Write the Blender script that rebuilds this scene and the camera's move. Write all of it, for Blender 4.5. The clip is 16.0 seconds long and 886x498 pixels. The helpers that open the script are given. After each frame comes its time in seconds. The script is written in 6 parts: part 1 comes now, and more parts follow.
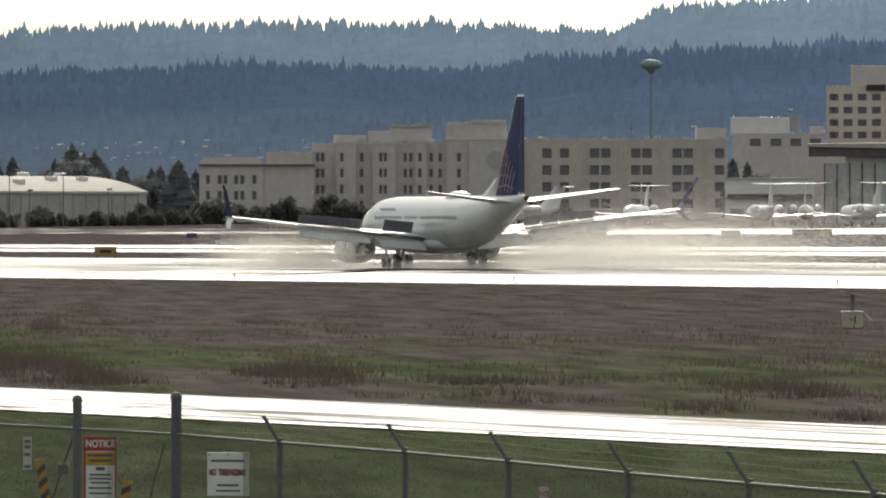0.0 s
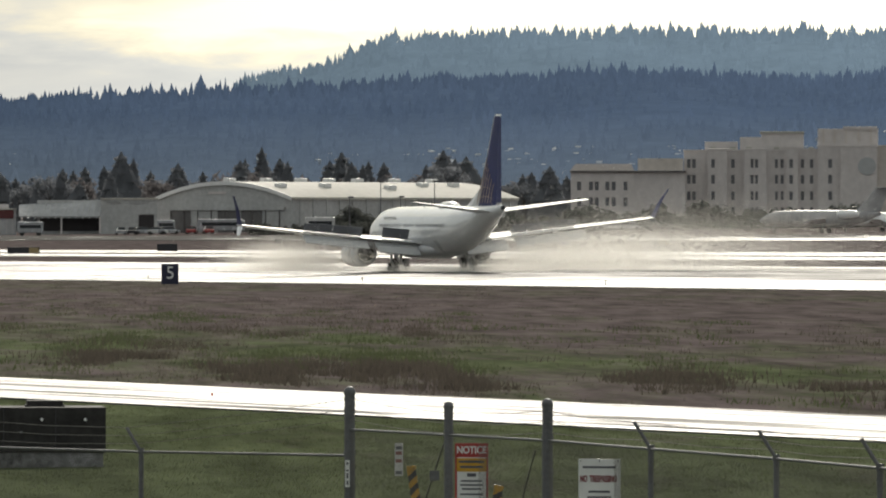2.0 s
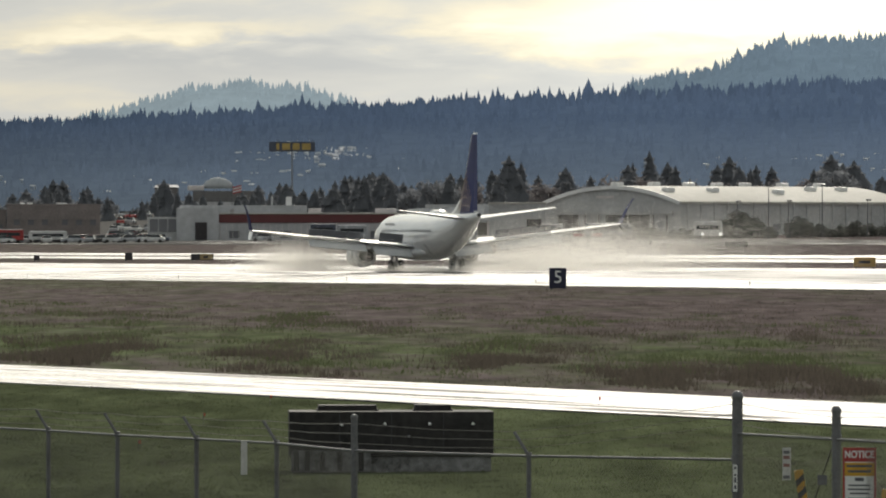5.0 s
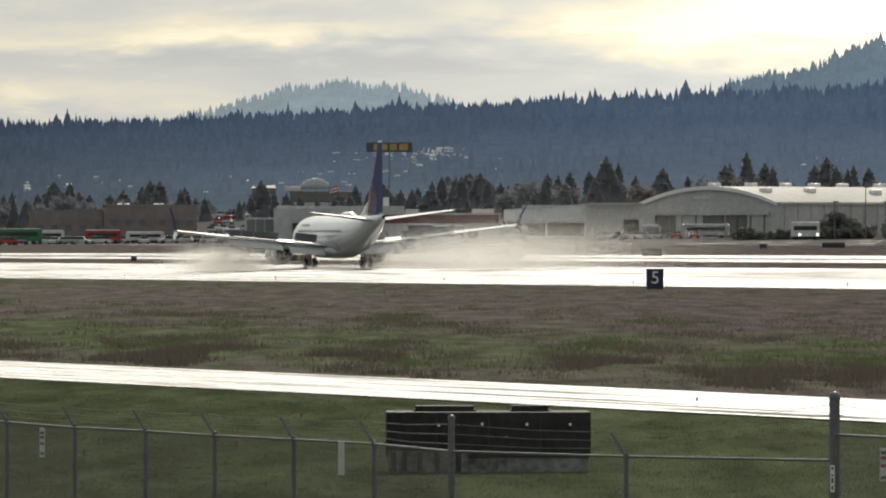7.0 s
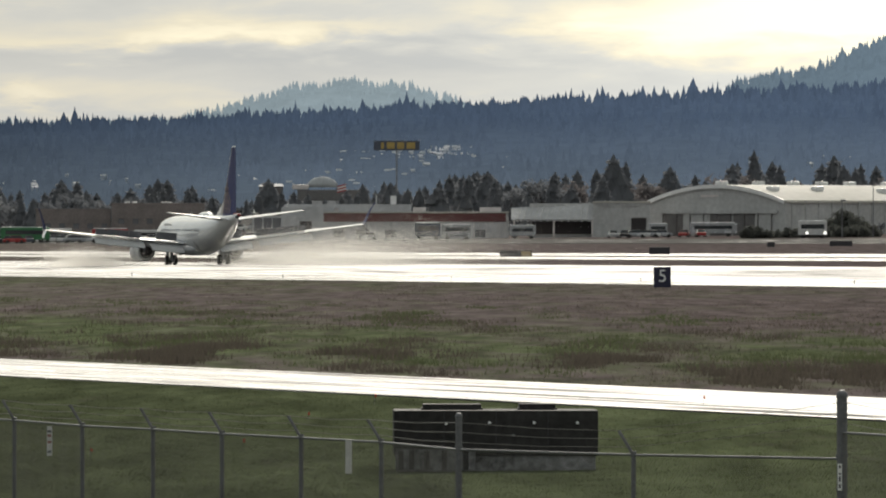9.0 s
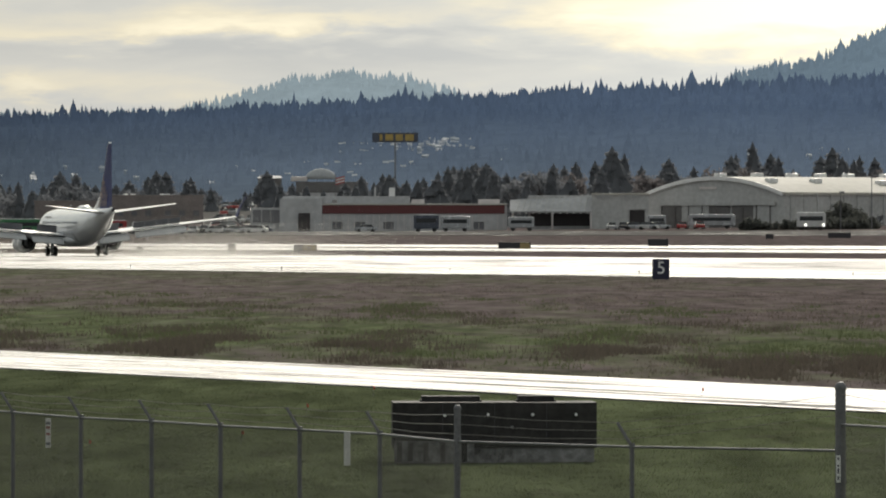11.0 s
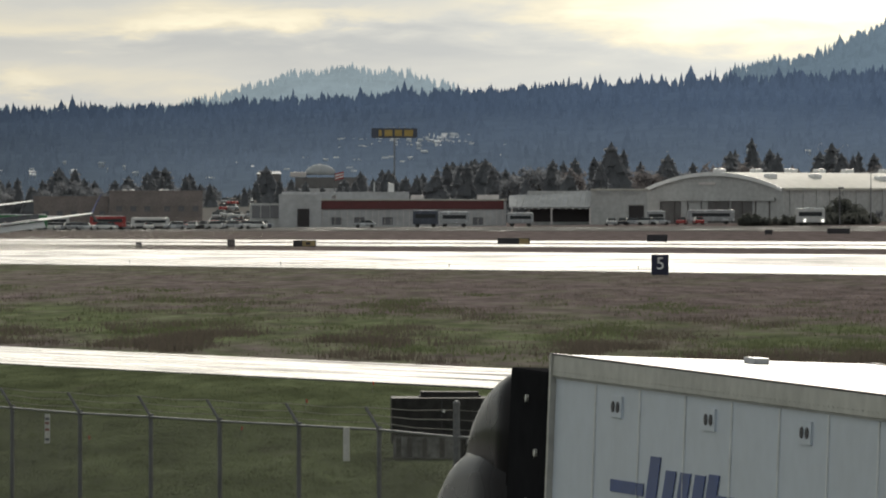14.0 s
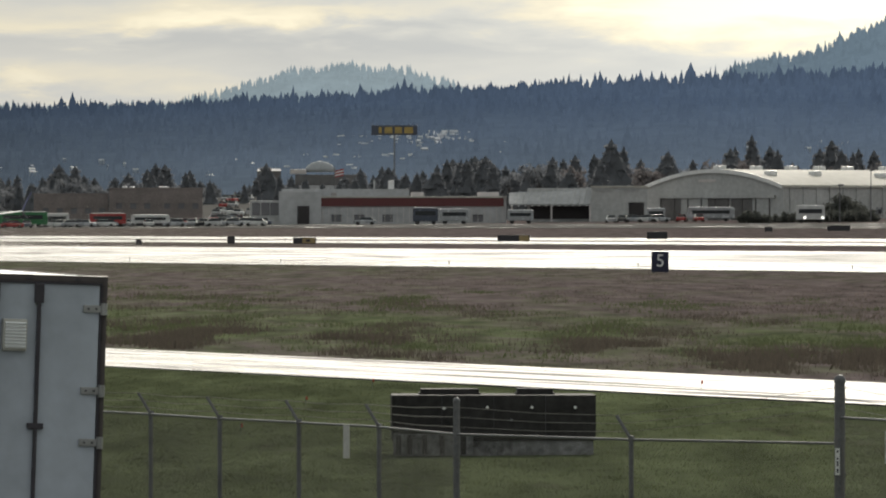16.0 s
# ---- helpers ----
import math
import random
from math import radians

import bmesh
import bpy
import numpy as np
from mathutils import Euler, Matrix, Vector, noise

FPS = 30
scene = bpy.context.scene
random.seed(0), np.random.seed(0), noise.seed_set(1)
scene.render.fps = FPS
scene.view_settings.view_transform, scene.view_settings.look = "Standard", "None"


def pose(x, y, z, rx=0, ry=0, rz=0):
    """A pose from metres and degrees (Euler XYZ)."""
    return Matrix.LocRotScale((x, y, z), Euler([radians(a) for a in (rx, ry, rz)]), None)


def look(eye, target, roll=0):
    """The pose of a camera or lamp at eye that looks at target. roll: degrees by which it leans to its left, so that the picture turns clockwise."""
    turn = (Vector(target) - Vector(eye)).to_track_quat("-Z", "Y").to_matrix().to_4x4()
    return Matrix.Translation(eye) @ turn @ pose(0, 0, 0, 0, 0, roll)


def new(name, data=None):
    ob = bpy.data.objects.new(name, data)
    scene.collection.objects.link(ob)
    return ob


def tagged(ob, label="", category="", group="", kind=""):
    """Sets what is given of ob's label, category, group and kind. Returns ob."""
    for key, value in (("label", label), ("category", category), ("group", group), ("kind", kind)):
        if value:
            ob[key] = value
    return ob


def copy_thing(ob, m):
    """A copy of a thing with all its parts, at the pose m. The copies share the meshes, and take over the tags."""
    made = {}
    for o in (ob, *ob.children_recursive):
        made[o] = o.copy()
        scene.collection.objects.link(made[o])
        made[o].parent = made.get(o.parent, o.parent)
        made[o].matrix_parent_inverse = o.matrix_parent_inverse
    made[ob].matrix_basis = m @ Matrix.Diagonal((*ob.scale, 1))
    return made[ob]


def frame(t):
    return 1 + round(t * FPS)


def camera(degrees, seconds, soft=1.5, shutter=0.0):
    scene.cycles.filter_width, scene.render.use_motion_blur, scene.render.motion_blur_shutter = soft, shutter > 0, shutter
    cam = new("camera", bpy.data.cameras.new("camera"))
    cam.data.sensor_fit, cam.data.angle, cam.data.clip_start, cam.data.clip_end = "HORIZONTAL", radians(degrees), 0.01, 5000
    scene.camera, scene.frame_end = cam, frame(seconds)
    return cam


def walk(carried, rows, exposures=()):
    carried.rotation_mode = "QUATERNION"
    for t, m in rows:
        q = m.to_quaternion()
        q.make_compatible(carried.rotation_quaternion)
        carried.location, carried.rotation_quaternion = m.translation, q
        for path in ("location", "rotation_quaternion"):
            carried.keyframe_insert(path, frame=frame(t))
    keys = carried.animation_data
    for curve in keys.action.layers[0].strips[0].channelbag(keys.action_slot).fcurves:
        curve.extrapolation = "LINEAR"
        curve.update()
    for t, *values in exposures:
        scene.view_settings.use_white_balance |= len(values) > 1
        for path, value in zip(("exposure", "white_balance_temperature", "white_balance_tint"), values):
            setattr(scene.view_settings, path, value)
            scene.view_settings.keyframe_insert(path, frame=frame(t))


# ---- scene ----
EYE = 5.5
LENS = 4.276          # degrees across, about 21 picture widths' thousandths per radian
# seconds, turn to the left and tilt in milliradians
PAN = [
    (0.0, -72.76, -1.33), (0.5, -64.33, -1.24), (1.0, -56.10, -1.14), (1.5, -48.48, -0.95), (2.0, -41.48, -0.79),
    (2.5, -34.76, -0.74), (3.0, -28.57, -0.69), (3.5, -22.81, -0.62), (4.0, -17.62, -0.57), (4.5, -13.05, -0.48),
    (5.0, -8.81, -0.43), (5.2, -7.33, -0.43), (5.6, -4.90, -0.41), (6.0, -3.24, -0.40), (6.5, -1.76, -0.39),
    (7.0, -0.62, -0.38), (7.3, -0.19, -0.38), (7.5, -0.14, -0.43), (8.0, 0.0, -0.45), (8.5, 0.0, -0.50),
    (9.0, 0.0, -0.52), (9.6, -0.02, -0.62), (10.4, -0.08, -0.95), (11.0, -0.12, -1.20), (11.5, -0.14, -1.31), (12.0, -0.14, -1.38), (12.5, -0.14, -1.38), (13.0, -0.14, -1.43),
    (13.5, -0.17, -1.50), (14.0, -0.19, -1.57), (14.5, -0.19, -1.55), (15.0, -0.19, -1.62), (15.5, -0.19, -1.71),
    (16.0, -0.19, -1.81),
]
cam = camera(LENS, 16.0, soft=2.0)
walk(cam, [(t, pose(0, 0, EYE, 90 + math.degrees(b / 1000), 0, math.degrees(a / 1000))) for t, a, b in PAN])

# the runway's direction U and the direction N across it, away from the eye
GRID = radians(14.5)
U = Vector((-math.sin(GRID), math.cos(GRID), 0))
N = Vector((math.cos(GRID), math.sin(GRID), 0))


def spot(bearing, dist, z=0.0):
    """A place by its bearing in milliradians right of the y axis, and its distance."""
    b = bearing / 1000
    return Vector((dist * math.sin(b), dist * math.cos(b), z))


PROFILE = [(-1500, -0.6), (36, -0.6), (44, 0), (52, 0.05), (92, 0.45), (112, 0.52), (180, 1.3), (253, 2.13), (283, 3.05), (310, 3.2),
           (353, 3.55), (385, 4.25), (420, 4.7), (500, 5.45), (600, 6.3), (700, 7.5), (850, 9.2), (1300, 14)]


def ground_z(d):
    for (a, za), (b, zb) in zip(PROFILE, PROFILE[1:]):
        if d <= b:
            return za + (zb - za) * (d - a) / (b - a)
    return PROFILE[-1][1]


def land(p):
    """The point p, set down on the ground."""
    return Vector((p.x, p.y, ground_z(p.dot(N))))


# ---- light ----
SUN_AZ, SUN_EL = radians(5.5), radians(30)
world = bpy.data.worlds.new("sky")
scene.world = world
world.use_nodes = True


class Nodes:
    """Short hand for building a node tree."""

    def __init__(self, tree):
        self.tree = tree

    def add(self, kind, inputs=(), **settings):
        n = self.tree.nodes.new(kind)
        for k, v in settings.items():
            setattr(n, k, v)
        for k, v in dict(inputs).items():
            if isinstance(v, bpy.types.NodeSocket):
                self.tree.links.new(v, n.inputs[k])
            else:
                n.inputs[k].default_value = v
        return n

    def math(self, op, a, b=0.0, c=0.0):
        return self.add("ShaderNodeMath", {0: a, 1: b, 2: c}, operation=op).outputs[0]

    def ramp(self, fac, stops, mode="LINEAR"):
        n = self.add("ShaderNodeValToRGB", {0: fac})
        n.color_ramp.interpolation = mode
        els = n.color_ramp.elements
        while len(els) < len(stops):
            els.new(0.5)
        for e, (p, c) in zip(els, stops):
            e.position, e.color = p, (*c, 1) if len(c) == 3 else c
        return n.outputs[0]

    def mix(self, fac, a, b, blend="MIX"):
        n = self.add("ShaderNodeMix", {0: fac}, data_type="RGBA", blend_type=blend)
        for k, v in ((6, a), (7, b)):
            if isinstance(v, bpy.types.NodeSocket):
                self.tree.links.new(v, n.inputs[k])
            else:
                n.inputs[k].default_value = (*v, 1)
        return n.outputs[2]

    def noise(self, vector, scale, detail=4.0, rough=0.55, dist=0.0):
        return self.add("ShaderNodeTexNoise", {"Vector": vector, "Scale": scale, "Detail": detail, "Roughness": rough, "Distortion": dist}).outputs[0]


def make_sky():
    g = Nodes(world.node_tree)
    g.tree.nodes.clear()
    way = g.add("ShaderNodeTexCoord").outputs["Generated"]
    xyz = g.add("ShaderNodeSeparateXYZ", {0: way}).outputs
    az = g.math("ARCTAN2", xyz[0], xyz[1])
    up = g.math("MAXIMUM", xyz[2], 0.0)
    lift = g.math("LOGARITHM", g.math("ADD", up, 0.012), math.e)
    plane = g.add("ShaderNodeCombineXYZ", {0: g.math("MULTIPLY", az, 38.0), 1: g.math("MULTIPLY", lift, 4.2), 2: 3.7}).outputs[0]
    big = g.noise(plane, 1.0, 7.0, 0.52, 0.25)
    wisp = g.noise(g.add("ShaderNodeCombineXYZ", {0: g.math("MULTIPLY", az, 90.0), 1: g.math("MULTIPLY", up, 420.0), 2: 8.1}).outputs[0], 1.0, 6.0, 0.58, 0.4)
    side = g.math("MULTIPLY_ADD", g.math("SUBTRACT", big, 0.5), 0.030, az)
    tall = g.math("MULTIPLY_ADD", g.math("SUBTRACT", wisp, 0.5), 0.0060, up)
    fac = g.math("ADD", g.math("MULTIPLY_ADD", g.math("SUBTRACT", big, 0.5), 0.30, 0.455), g.math("MULTIPLY", g.math("SUBTRACT", wisp, 0.5), 0.14))
    # thin and thick parts of the cloud deck: bearing, height, half widths, and how much light comes through
    for a0, e0, wa, we, amp in ((-0.016, 0.0180, 0.012, 0.0011, 0.09), (-0.046, 0.0172, 0.014, 0.0012, 0.05), (-0.022, 0.0150, 0.026, 0.0014, -0.06), (0.006, 0.0148, 0.010, 0.0016, -0.03),
                                (0.030, 0.0188, 0.017, 0.0032, 0.13), (0.008, 0.0192, 0.009, 0.0014, 0.07), (0.075, 0.0200, 0.042, 0.0065, 0.14), (-0.036, 0.0122, 0.005, 0.0007, 0.08)):
        u = g.math("DIVIDE", g.math("SUBTRACT", side, a0), wa)
        v = g.math("DIVIDE", g.math("SUBTRACT", tall, e0), we)
        bell = g.math("POWER", 2.718, g.math("MULTIPLY", g.math("ADD", g.math("MULTIPLY", u, u), g.math("MULTIPLY", v, v)), -1.0))
        fac = g.math("MULTIPLY_ADD", bell, amp, fac)
    cloud = g.ramp(fac, [(0.36, (0.45, 0.49, 0.50)), (0.43, (0.57, 0.59, 0.56)), (0.49, (0.79, 0.735, 0.57)), (0.59, (1.16, 1.05, 0.76))])
    low = g.ramp(g.math("MULTIPLY", up, 40.0), [(0.2, (1, 1, 1)), (0.55, (0, 0, 0))])
    veil = g.mix(g.math("MULTIPLY", low, 0.7), cloud, (0.47, 0.53, 0.57))
    sun = Vector((math.sin(SUN_AZ) * math.cos(SUN_EL), math.cos(SUN_AZ) * math.cos(SUN_EL), math.sin(SUN_EL)))
    dot = g.add("ShaderNodeVectorMath", {0: way, 1: tuple(sun)}, operation="DOT_PRODUCT").outputs["Value"]
    glow = g.math("POWER", g.math("MAXIMUM", dot, 0.0), 14.0)
    aside = g.math("DIVIDE", g.math("SUBTRACT", az, 0.108), 0.075)
    bank = g.math("MULTIPLY_ADD", g.math("POWER", 2.718, g.math("MULTIPLY", g.math("MULTIPLY", aside, aside), -1.0)), 0.95, 0.86)
    lit = g.mix(1.0, veil, g.ramp(glow, [(0.0, (0.80, 0.85, 0.93)), (0.35, (0.95, 0.95, 0.95)), (1.0, (1.0, 0.97, 0.9))]), "MULTIPLY")
    sky = g.add("ShaderNodeTexSky", sky_type="NISHITA", sun_disc=False, sun_elevation=SUN_EL, sun_rotation=SUN_AZ)
    near = g.add("ShaderNodeBackground", {0: lit, 1: g.math("MULTIPLY", bank, g.math("ADD", 0.70, g.math("MULTIPLY", glow, 1.4)))})
    blue = g.add("ShaderNodeBackground", {0: sky.outputs[0], 1: 0.006})
    out = g.add("ShaderNodeAddShader", {0: near.outputs[0], 1: blue.outputs[0]})
    g.tree.links.new(out.outputs[0], g.add("ShaderNodeOutputWorld").inputs[0])


make_sky()
sun_lamp = new("sun", bpy.data.lights.new("sun", "SUN"))
sun_lamp.data.energy, sun_lamp.data.angle, sun_lamp.data.color = 2.3, radians(9), (1.0, 0.93, 0.82)
sun_lamp.matrix_world = look((300 * math.sin(SUN_AZ), 300 * math.cos(SUN_AZ), 300 * math.tan(SUN_EL)), (0, 0, 0))
scene.view_settings.exposure = 0.32


# ---- materials ----
def material(name, color=(0.5, 0.5, 0.5), rough=0.6, metal=0.0, vary=0.12, scale=1.0, bump=0.0, build=None, glow=None):
    m = bpy.data.materials.new(name)
    m.use_nodes = True
    g = Nodes(m.node_tree)
    b = m.node_tree.nodes["Principled BSDF"]
    b.inputs["Roughness"].default_value, b.inputs["Metallic"].default_value = rough, metal
    where = g.add("ShaderNodeTexCoord").outputs["Object"]
    if build:
        build(g, b, where)
    else:
        fine = g.noise(where, scale * 6, 5)
        broad = g.noise(where, scale * 0.7, 3)
        both = g.math("ADD", g.math("MULTIPLY", fine, 0.5), g.math("MULTIPLY", broad, 0.5))
        lo, hi = [tuple(min(1, c * (1 + s * vary * 2.5)) for c in color) for s in (-1, 1)]
        g.tree.links.new(g.ramp(both, [(0.3, lo), (0.7, hi)]), b.inputs["Base Color"])
        g.tree.links.new(g.math("MULTIPLY_ADD", broad, 0.25, max(0.02, rough - 0.12)), b.inputs["Roughness"])
        if bump:
            g.tree.links.new(g.add("ShaderNodeBump", {"Height": fine, "Strength": bump, "Distance": 0.02}).outputs[0], b.inputs["Normal"])
    if glow:
        b.inputs["Emission Color"].default_value = (*glow, 1)
        b.inputs["Emission Strength"].default_value = 1.0
    return m


def across(g, where):
    """Along and across the runway, from world places."""
    xyz = g.add("ShaderNodeSeparateXYZ", {0: where}).outputs
    s = g.math("ADD", g.math("MULTIPLY", xyz[0], U.x), g.math("MULTIPLY", xyz[1], U.y))
    d = g.math("ADD", g.math("MULTIPLY", xyz[0], N.x), g.math("MULTIPLY", xyz[1], N.y))
    return s, d


def plan(g, where, fx, fy, z=0.0):
    """Places on the ground, drawn out along the runway."""
    xyz = g.add("ShaderNodeSeparateXYZ", {0: where}).outputs
    return g.add("ShaderNodeCombineXYZ", {0: g.math("MULTIPLY", xyz[0], fx), 1: g.math("MULTIPLY", xyz[1], fy), 2: z}).outputs[0]


def field(g, b, where):
    s, d = across(g, where)
    broad = g.noise(plan(g, where, 0.05, 0.007), 1.0, 5, 0.6, 0.4)
    patch = g.noise(plan(g, where, 0.24, 0.03, 3.0), 1.0, 5, 0.62, 0.5)
    tuft = g.noise(plan(g, where, 1.6, 0.22, 7.0), 1.0, 5, 0.7)
    wob = g.math("MULTIPLY_ADD", g.math("SUBTRACT", broad, 0.5), 50.0, d)
    zone = g.ramp(g.math("DIVIDE", wob, 420.0), [(0.0, (0.88,) * 3), (0.24, (0.8,) * 3), (0.262, (0.30,) * 3), (0.29, (0.44,) * 3), (0.32, (0.66,) * 3), (0.355, (0.5,) * 3),
                                                 (0.39, (0.24,) * 3), (0.50, (0.18,) * 3), (0.56, (0.34,) * 3), (0.62, (0.30,) * 3), (0.75, (0.15,) * 3), (1.0, (0.1,) * 3)])
    # the far end of the field stays greener
    far = g.add("ShaderNodeMapRange", {0: g.add("ShaderNodeSeparateXYZ", {0: where}).outputs[0], 1: -40.0, 2: 25.0, 3: 0.20, 4: 0.0}).outputs[0]
    mixed = g.math("ADD", g.math("ADD", zone, far), g.math("ADD", g.math("MULTIPLY", g.math("SUBTRACT", patch, 0.5), g.add("ShaderNodeMapRange", {0: d, 1: 150.0, 2: 210.0, 3: 1.5, 4: 0.9}).outputs[0]), g.math("MULTIPLY", g.math("SUBTRACT", tuft, 0.5), 0.7)))
    green = g.ramp(mixed, [(0.25, (0, 0, 0)), (0.75, (1, 1, 1))])
    worn = g.ramp(g.noise(plan(g, where, 0.5, 0.05, 11.0), 1.0, 6, 0.66, 0.3), [(0.32, (0.58,) * 3), (0.5, (0.95,) * 3), (0.7, (1.4,) * 3)])
    soil = g.add("ShaderNodeMapRange", {0: g.add("ShaderNodeSeparateXYZ", {0: where}).outputs[0], 1: -30.0, 2: 45.0, 3: 1.08, 4: 0.90}).outputs[0]
    lawn = g.add("ShaderNodeMapRange", {0: g.add("ShaderNodeSeparateXYZ", {0: where}).outputs[0], 1: -12.0, 2: 18.0, 3: 0.76, 4: 1.02}).outputs[0]
    soil = g.mix(g.add("ShaderNodeMapRange", {0: d, 1: 96.0, 2: 108.0}).outputs[0], lawn, soil)
    worn = g.mix(1.0, worn, soil, "MULTIPLY")
    brown = g.mix(1.0, g.mix(tuft, (0.104, 0.086, 0.086), (0.148, 0.124, 0.122)), worn, "MULTIPLY")
    grass = g.mix(1.0, g.mix(tuft, (0.071, 0.085, 0.047), (0.120, 0.138, 0.082)), worn, "MULTIPLY")
    g.tree.links.new(g.mix(green, brown, grass), b.inputs["Base Color"])
    b.inputs["Roughness"].default_value = 1.0
    b.inputs["Specular IOR Level"].default_value = 0.0


def wet(g, b, where):
    s, d = across(g, where)
    strip = g.add("ShaderNodeCombineXYZ", {0: g.math("MULTIPLY", s, 0.02), 1: g.math("MULTIPLY", d, 0.5), 2: 0.0}).outputs[0]
    streak = g.noise(strip, 1.0, 5, 0.6)
    grit = g.noise(where, 2.0, 4)
    thread = g.noise(g.add("ShaderNodeCombineXYZ", {0: g.math("MULTIPLY", s, 0.011), 1: g.math("MULTIPLY", d, 0.85), 2: 4.0}).outputs[0], 1.0, 6, 0.66, 1.1)
    g.tree.links.new(g.mix(g.math("MULTIPLY", streak, grit), (0.055, 0.054, 0.052), (0.12, 0.115, 0.105)), b.inputs["Base Color"])
    # the crown of the runway is worn and drains dry; water stands towards its near edge
    crown = g.ramp(g.math("DIVIDE", g.math("MULTIPLY_ADD", streak, 6.0, d), 400.0), [(0.668, (0,) * 3), (0.684, (1,) * 3), (0.76, (1,) * 3), (0.78, (0.3,) * 3)])
    film = g.ramp(streak, [(0.34, (0.14,) * 3), (0.52, (0.28,) * 3), (0.64, (0.9,) * 3)])
    worn = g.add("ShaderNodeMapRange", {0: g.add("ShaderNodeSeparateXYZ", {0: where}).outputs[0], 1: -5.0, 2: 35.0, 3: 0.0, 4: 0.075}).outputs[0]
    worn = g.math("MULTIPLY", worn, g.add("ShaderNodeMapRange", {0: d, 1: 115.0, 2: 130.0, 3: 1.0, 4: 0.0}).outputs[0])
    dry = g.ramp(g.math("ADD", thread, worn), [(0.45, (0,) * 3), (0.58, (0.6,) * 3), (0.66, (0.8,) * 3)])
    g.tree.links.new(g.math("MAXIMUM", g.math("MULTIPLY_ADD", crown, g.add("ShaderNodeMapRange", {0: s, 1: 880.0, 2: 1080.0, 3: 0.42, 4: 0.18}).outputs[0], film), dry), b.inputs["Roughness"])
    g.tree.links.new(g.add("ShaderNodeMapRange", {0: dry, 2: 0.8, 3: 0.5, 4: 0.02}).outputs[0], b.inputs["Specular IOR Level"])


def damp(g, b, where):
    """Concrete with thin puddles, wetter towards the runway's near end."""
    s, d = across(g, where)
    pool = g.noise(g.add("ShaderNodeCombineXYZ", {0: g.math("MULTIPLY", s, 0.02), 1: g.math("MULTIPLY", d, 0.12), 2: 2.0}).outputs[0], 1.0, 5, 0.6)
    near = g.add("ShaderNodeMapRange", {0: s, 1: 1480.0, 2: 1720.0, 3: 0.10, 4: -0.07}).outputs[0]
    shine = g.ramp(g.math("ADD", pool, near), [(0.52, (0,) * 3), (0.58, (1,) * 3)])
    g.tree.links.new(g.mix(g.noise(where, 0.4, 5), (0.10, 0.097, 0.094), (0.17, 0.165, 0.16)), b.inputs["Base Color"])
    g.tree.links.new(g.add("ShaderNodeMapRange", {0: shine, 3: 0.95, 4: 0.25}).outputs[0], b.inputs["Roughness"])
    g.tree.links.new(g.add("ShaderNodeMapRange", {0: shine, 3: 0.0, 4: 0.5}).outputs[0], b.inputs["Specular IOR Level"])


def blades(g, b, where):
    field(g, b, where)
    each = g.add("ShaderNodeNewGeometry").outputs["Random Per Island"]
    tone = g.ramp(each, [(0.0, (0.8, 0.8, 0.8)), (0.7, (1.15, 1.17, 1.08)), (1.0, (1.55, 1.5, 1.35))])
    c = g.mix(1.0, b.inputs["Base Color"].links[0].from_socket, tone, "MULTIPLY")
    g.tree.links.new(c, b.inputs["Base Color"])
    t = g.add("ShaderNodeBsdfTranslucent")
    g.tree.links.new(c, t.inputs[0])
    m = g.add("ShaderNodeMixShader", {0: 0.5, 1: b.outputs[0], 2: t.outputs[0]})
    g.tree.links.new(m.outputs[0], [n for n in g.tree.nodes if n.type == "OUTPUT_MATERIAL"][0].inputs[0])


GROUND = material("field grass", build=field)
BLADE = material("grass blades", build=blades)
WET = material("wet asphalt", build=wet)
DAMP = material("damp concrete", build=damp)
WHITE = material("white paint", (0.88, 0.89, 0.90), 0.2, vary=0.03, scale=0.4)
WHITE.node_tree.nodes["Principled BSDF"].inputs["Coat Weight"].default_value = 0.7
GREY = material("grey paint", (0.42, 0.43, 0.44), 0.4, vary=0.05)
BLACK = material("black rubber", (0.02, 0.02, 0.02), 0.8)


# ---- meshes ----
def add_mesh(name, bm, mat, parent=None, label="", smooth=False):
    me = bpy.data.meshes.new(name)
    if smooth:
        for f in bm.faces:
            f.smooth = True
    bm.to_mesh(me)
    bm.free()
    for m in (mat if isinstance(mat, (list, tuple)) else [mat]):
        me.materials.append(m)
    ob = new(name, me)
    if parent:
        ob.parent = parent
    if label:
        ob["label"] = label
    return ob


def part(name, bm, mat, parent, label="", smooth=False):
    return add_mesh(name, bm, mat, parent, label, smooth)


def thing(name, m, label, category, group="", kind=""):
    ob = new(name)
    ob.empty_display_size = 0.2
    ob.matrix_basis = m
    return tagged(ob, label, category, group, kind)


def box(bm, size, at=(0, 0, 0), turn=None, bevel=0.0):
    """A box with its centre at the given place."""
    m = Matrix.Translation(at) @ (turn or Matrix.Identity(4)) @ Matrix.Diagonal((*size, 1))
    made = bmesh.ops.create_cube(bm, size=1.0, matrix=m)
    if bevel:
        edges = {e for v in made["verts"] for e in v.link_edges}
        bmesh.ops.bevel(bm, geom=list(edges), offset=bevel, segments=2, affect="EDGES", profile=0.7)
    return bm


def boxed(size, at=(0, 0, 0), turn=None, bevel=0.0):
    return box(bmesh.new(), size, at, turn, bevel)


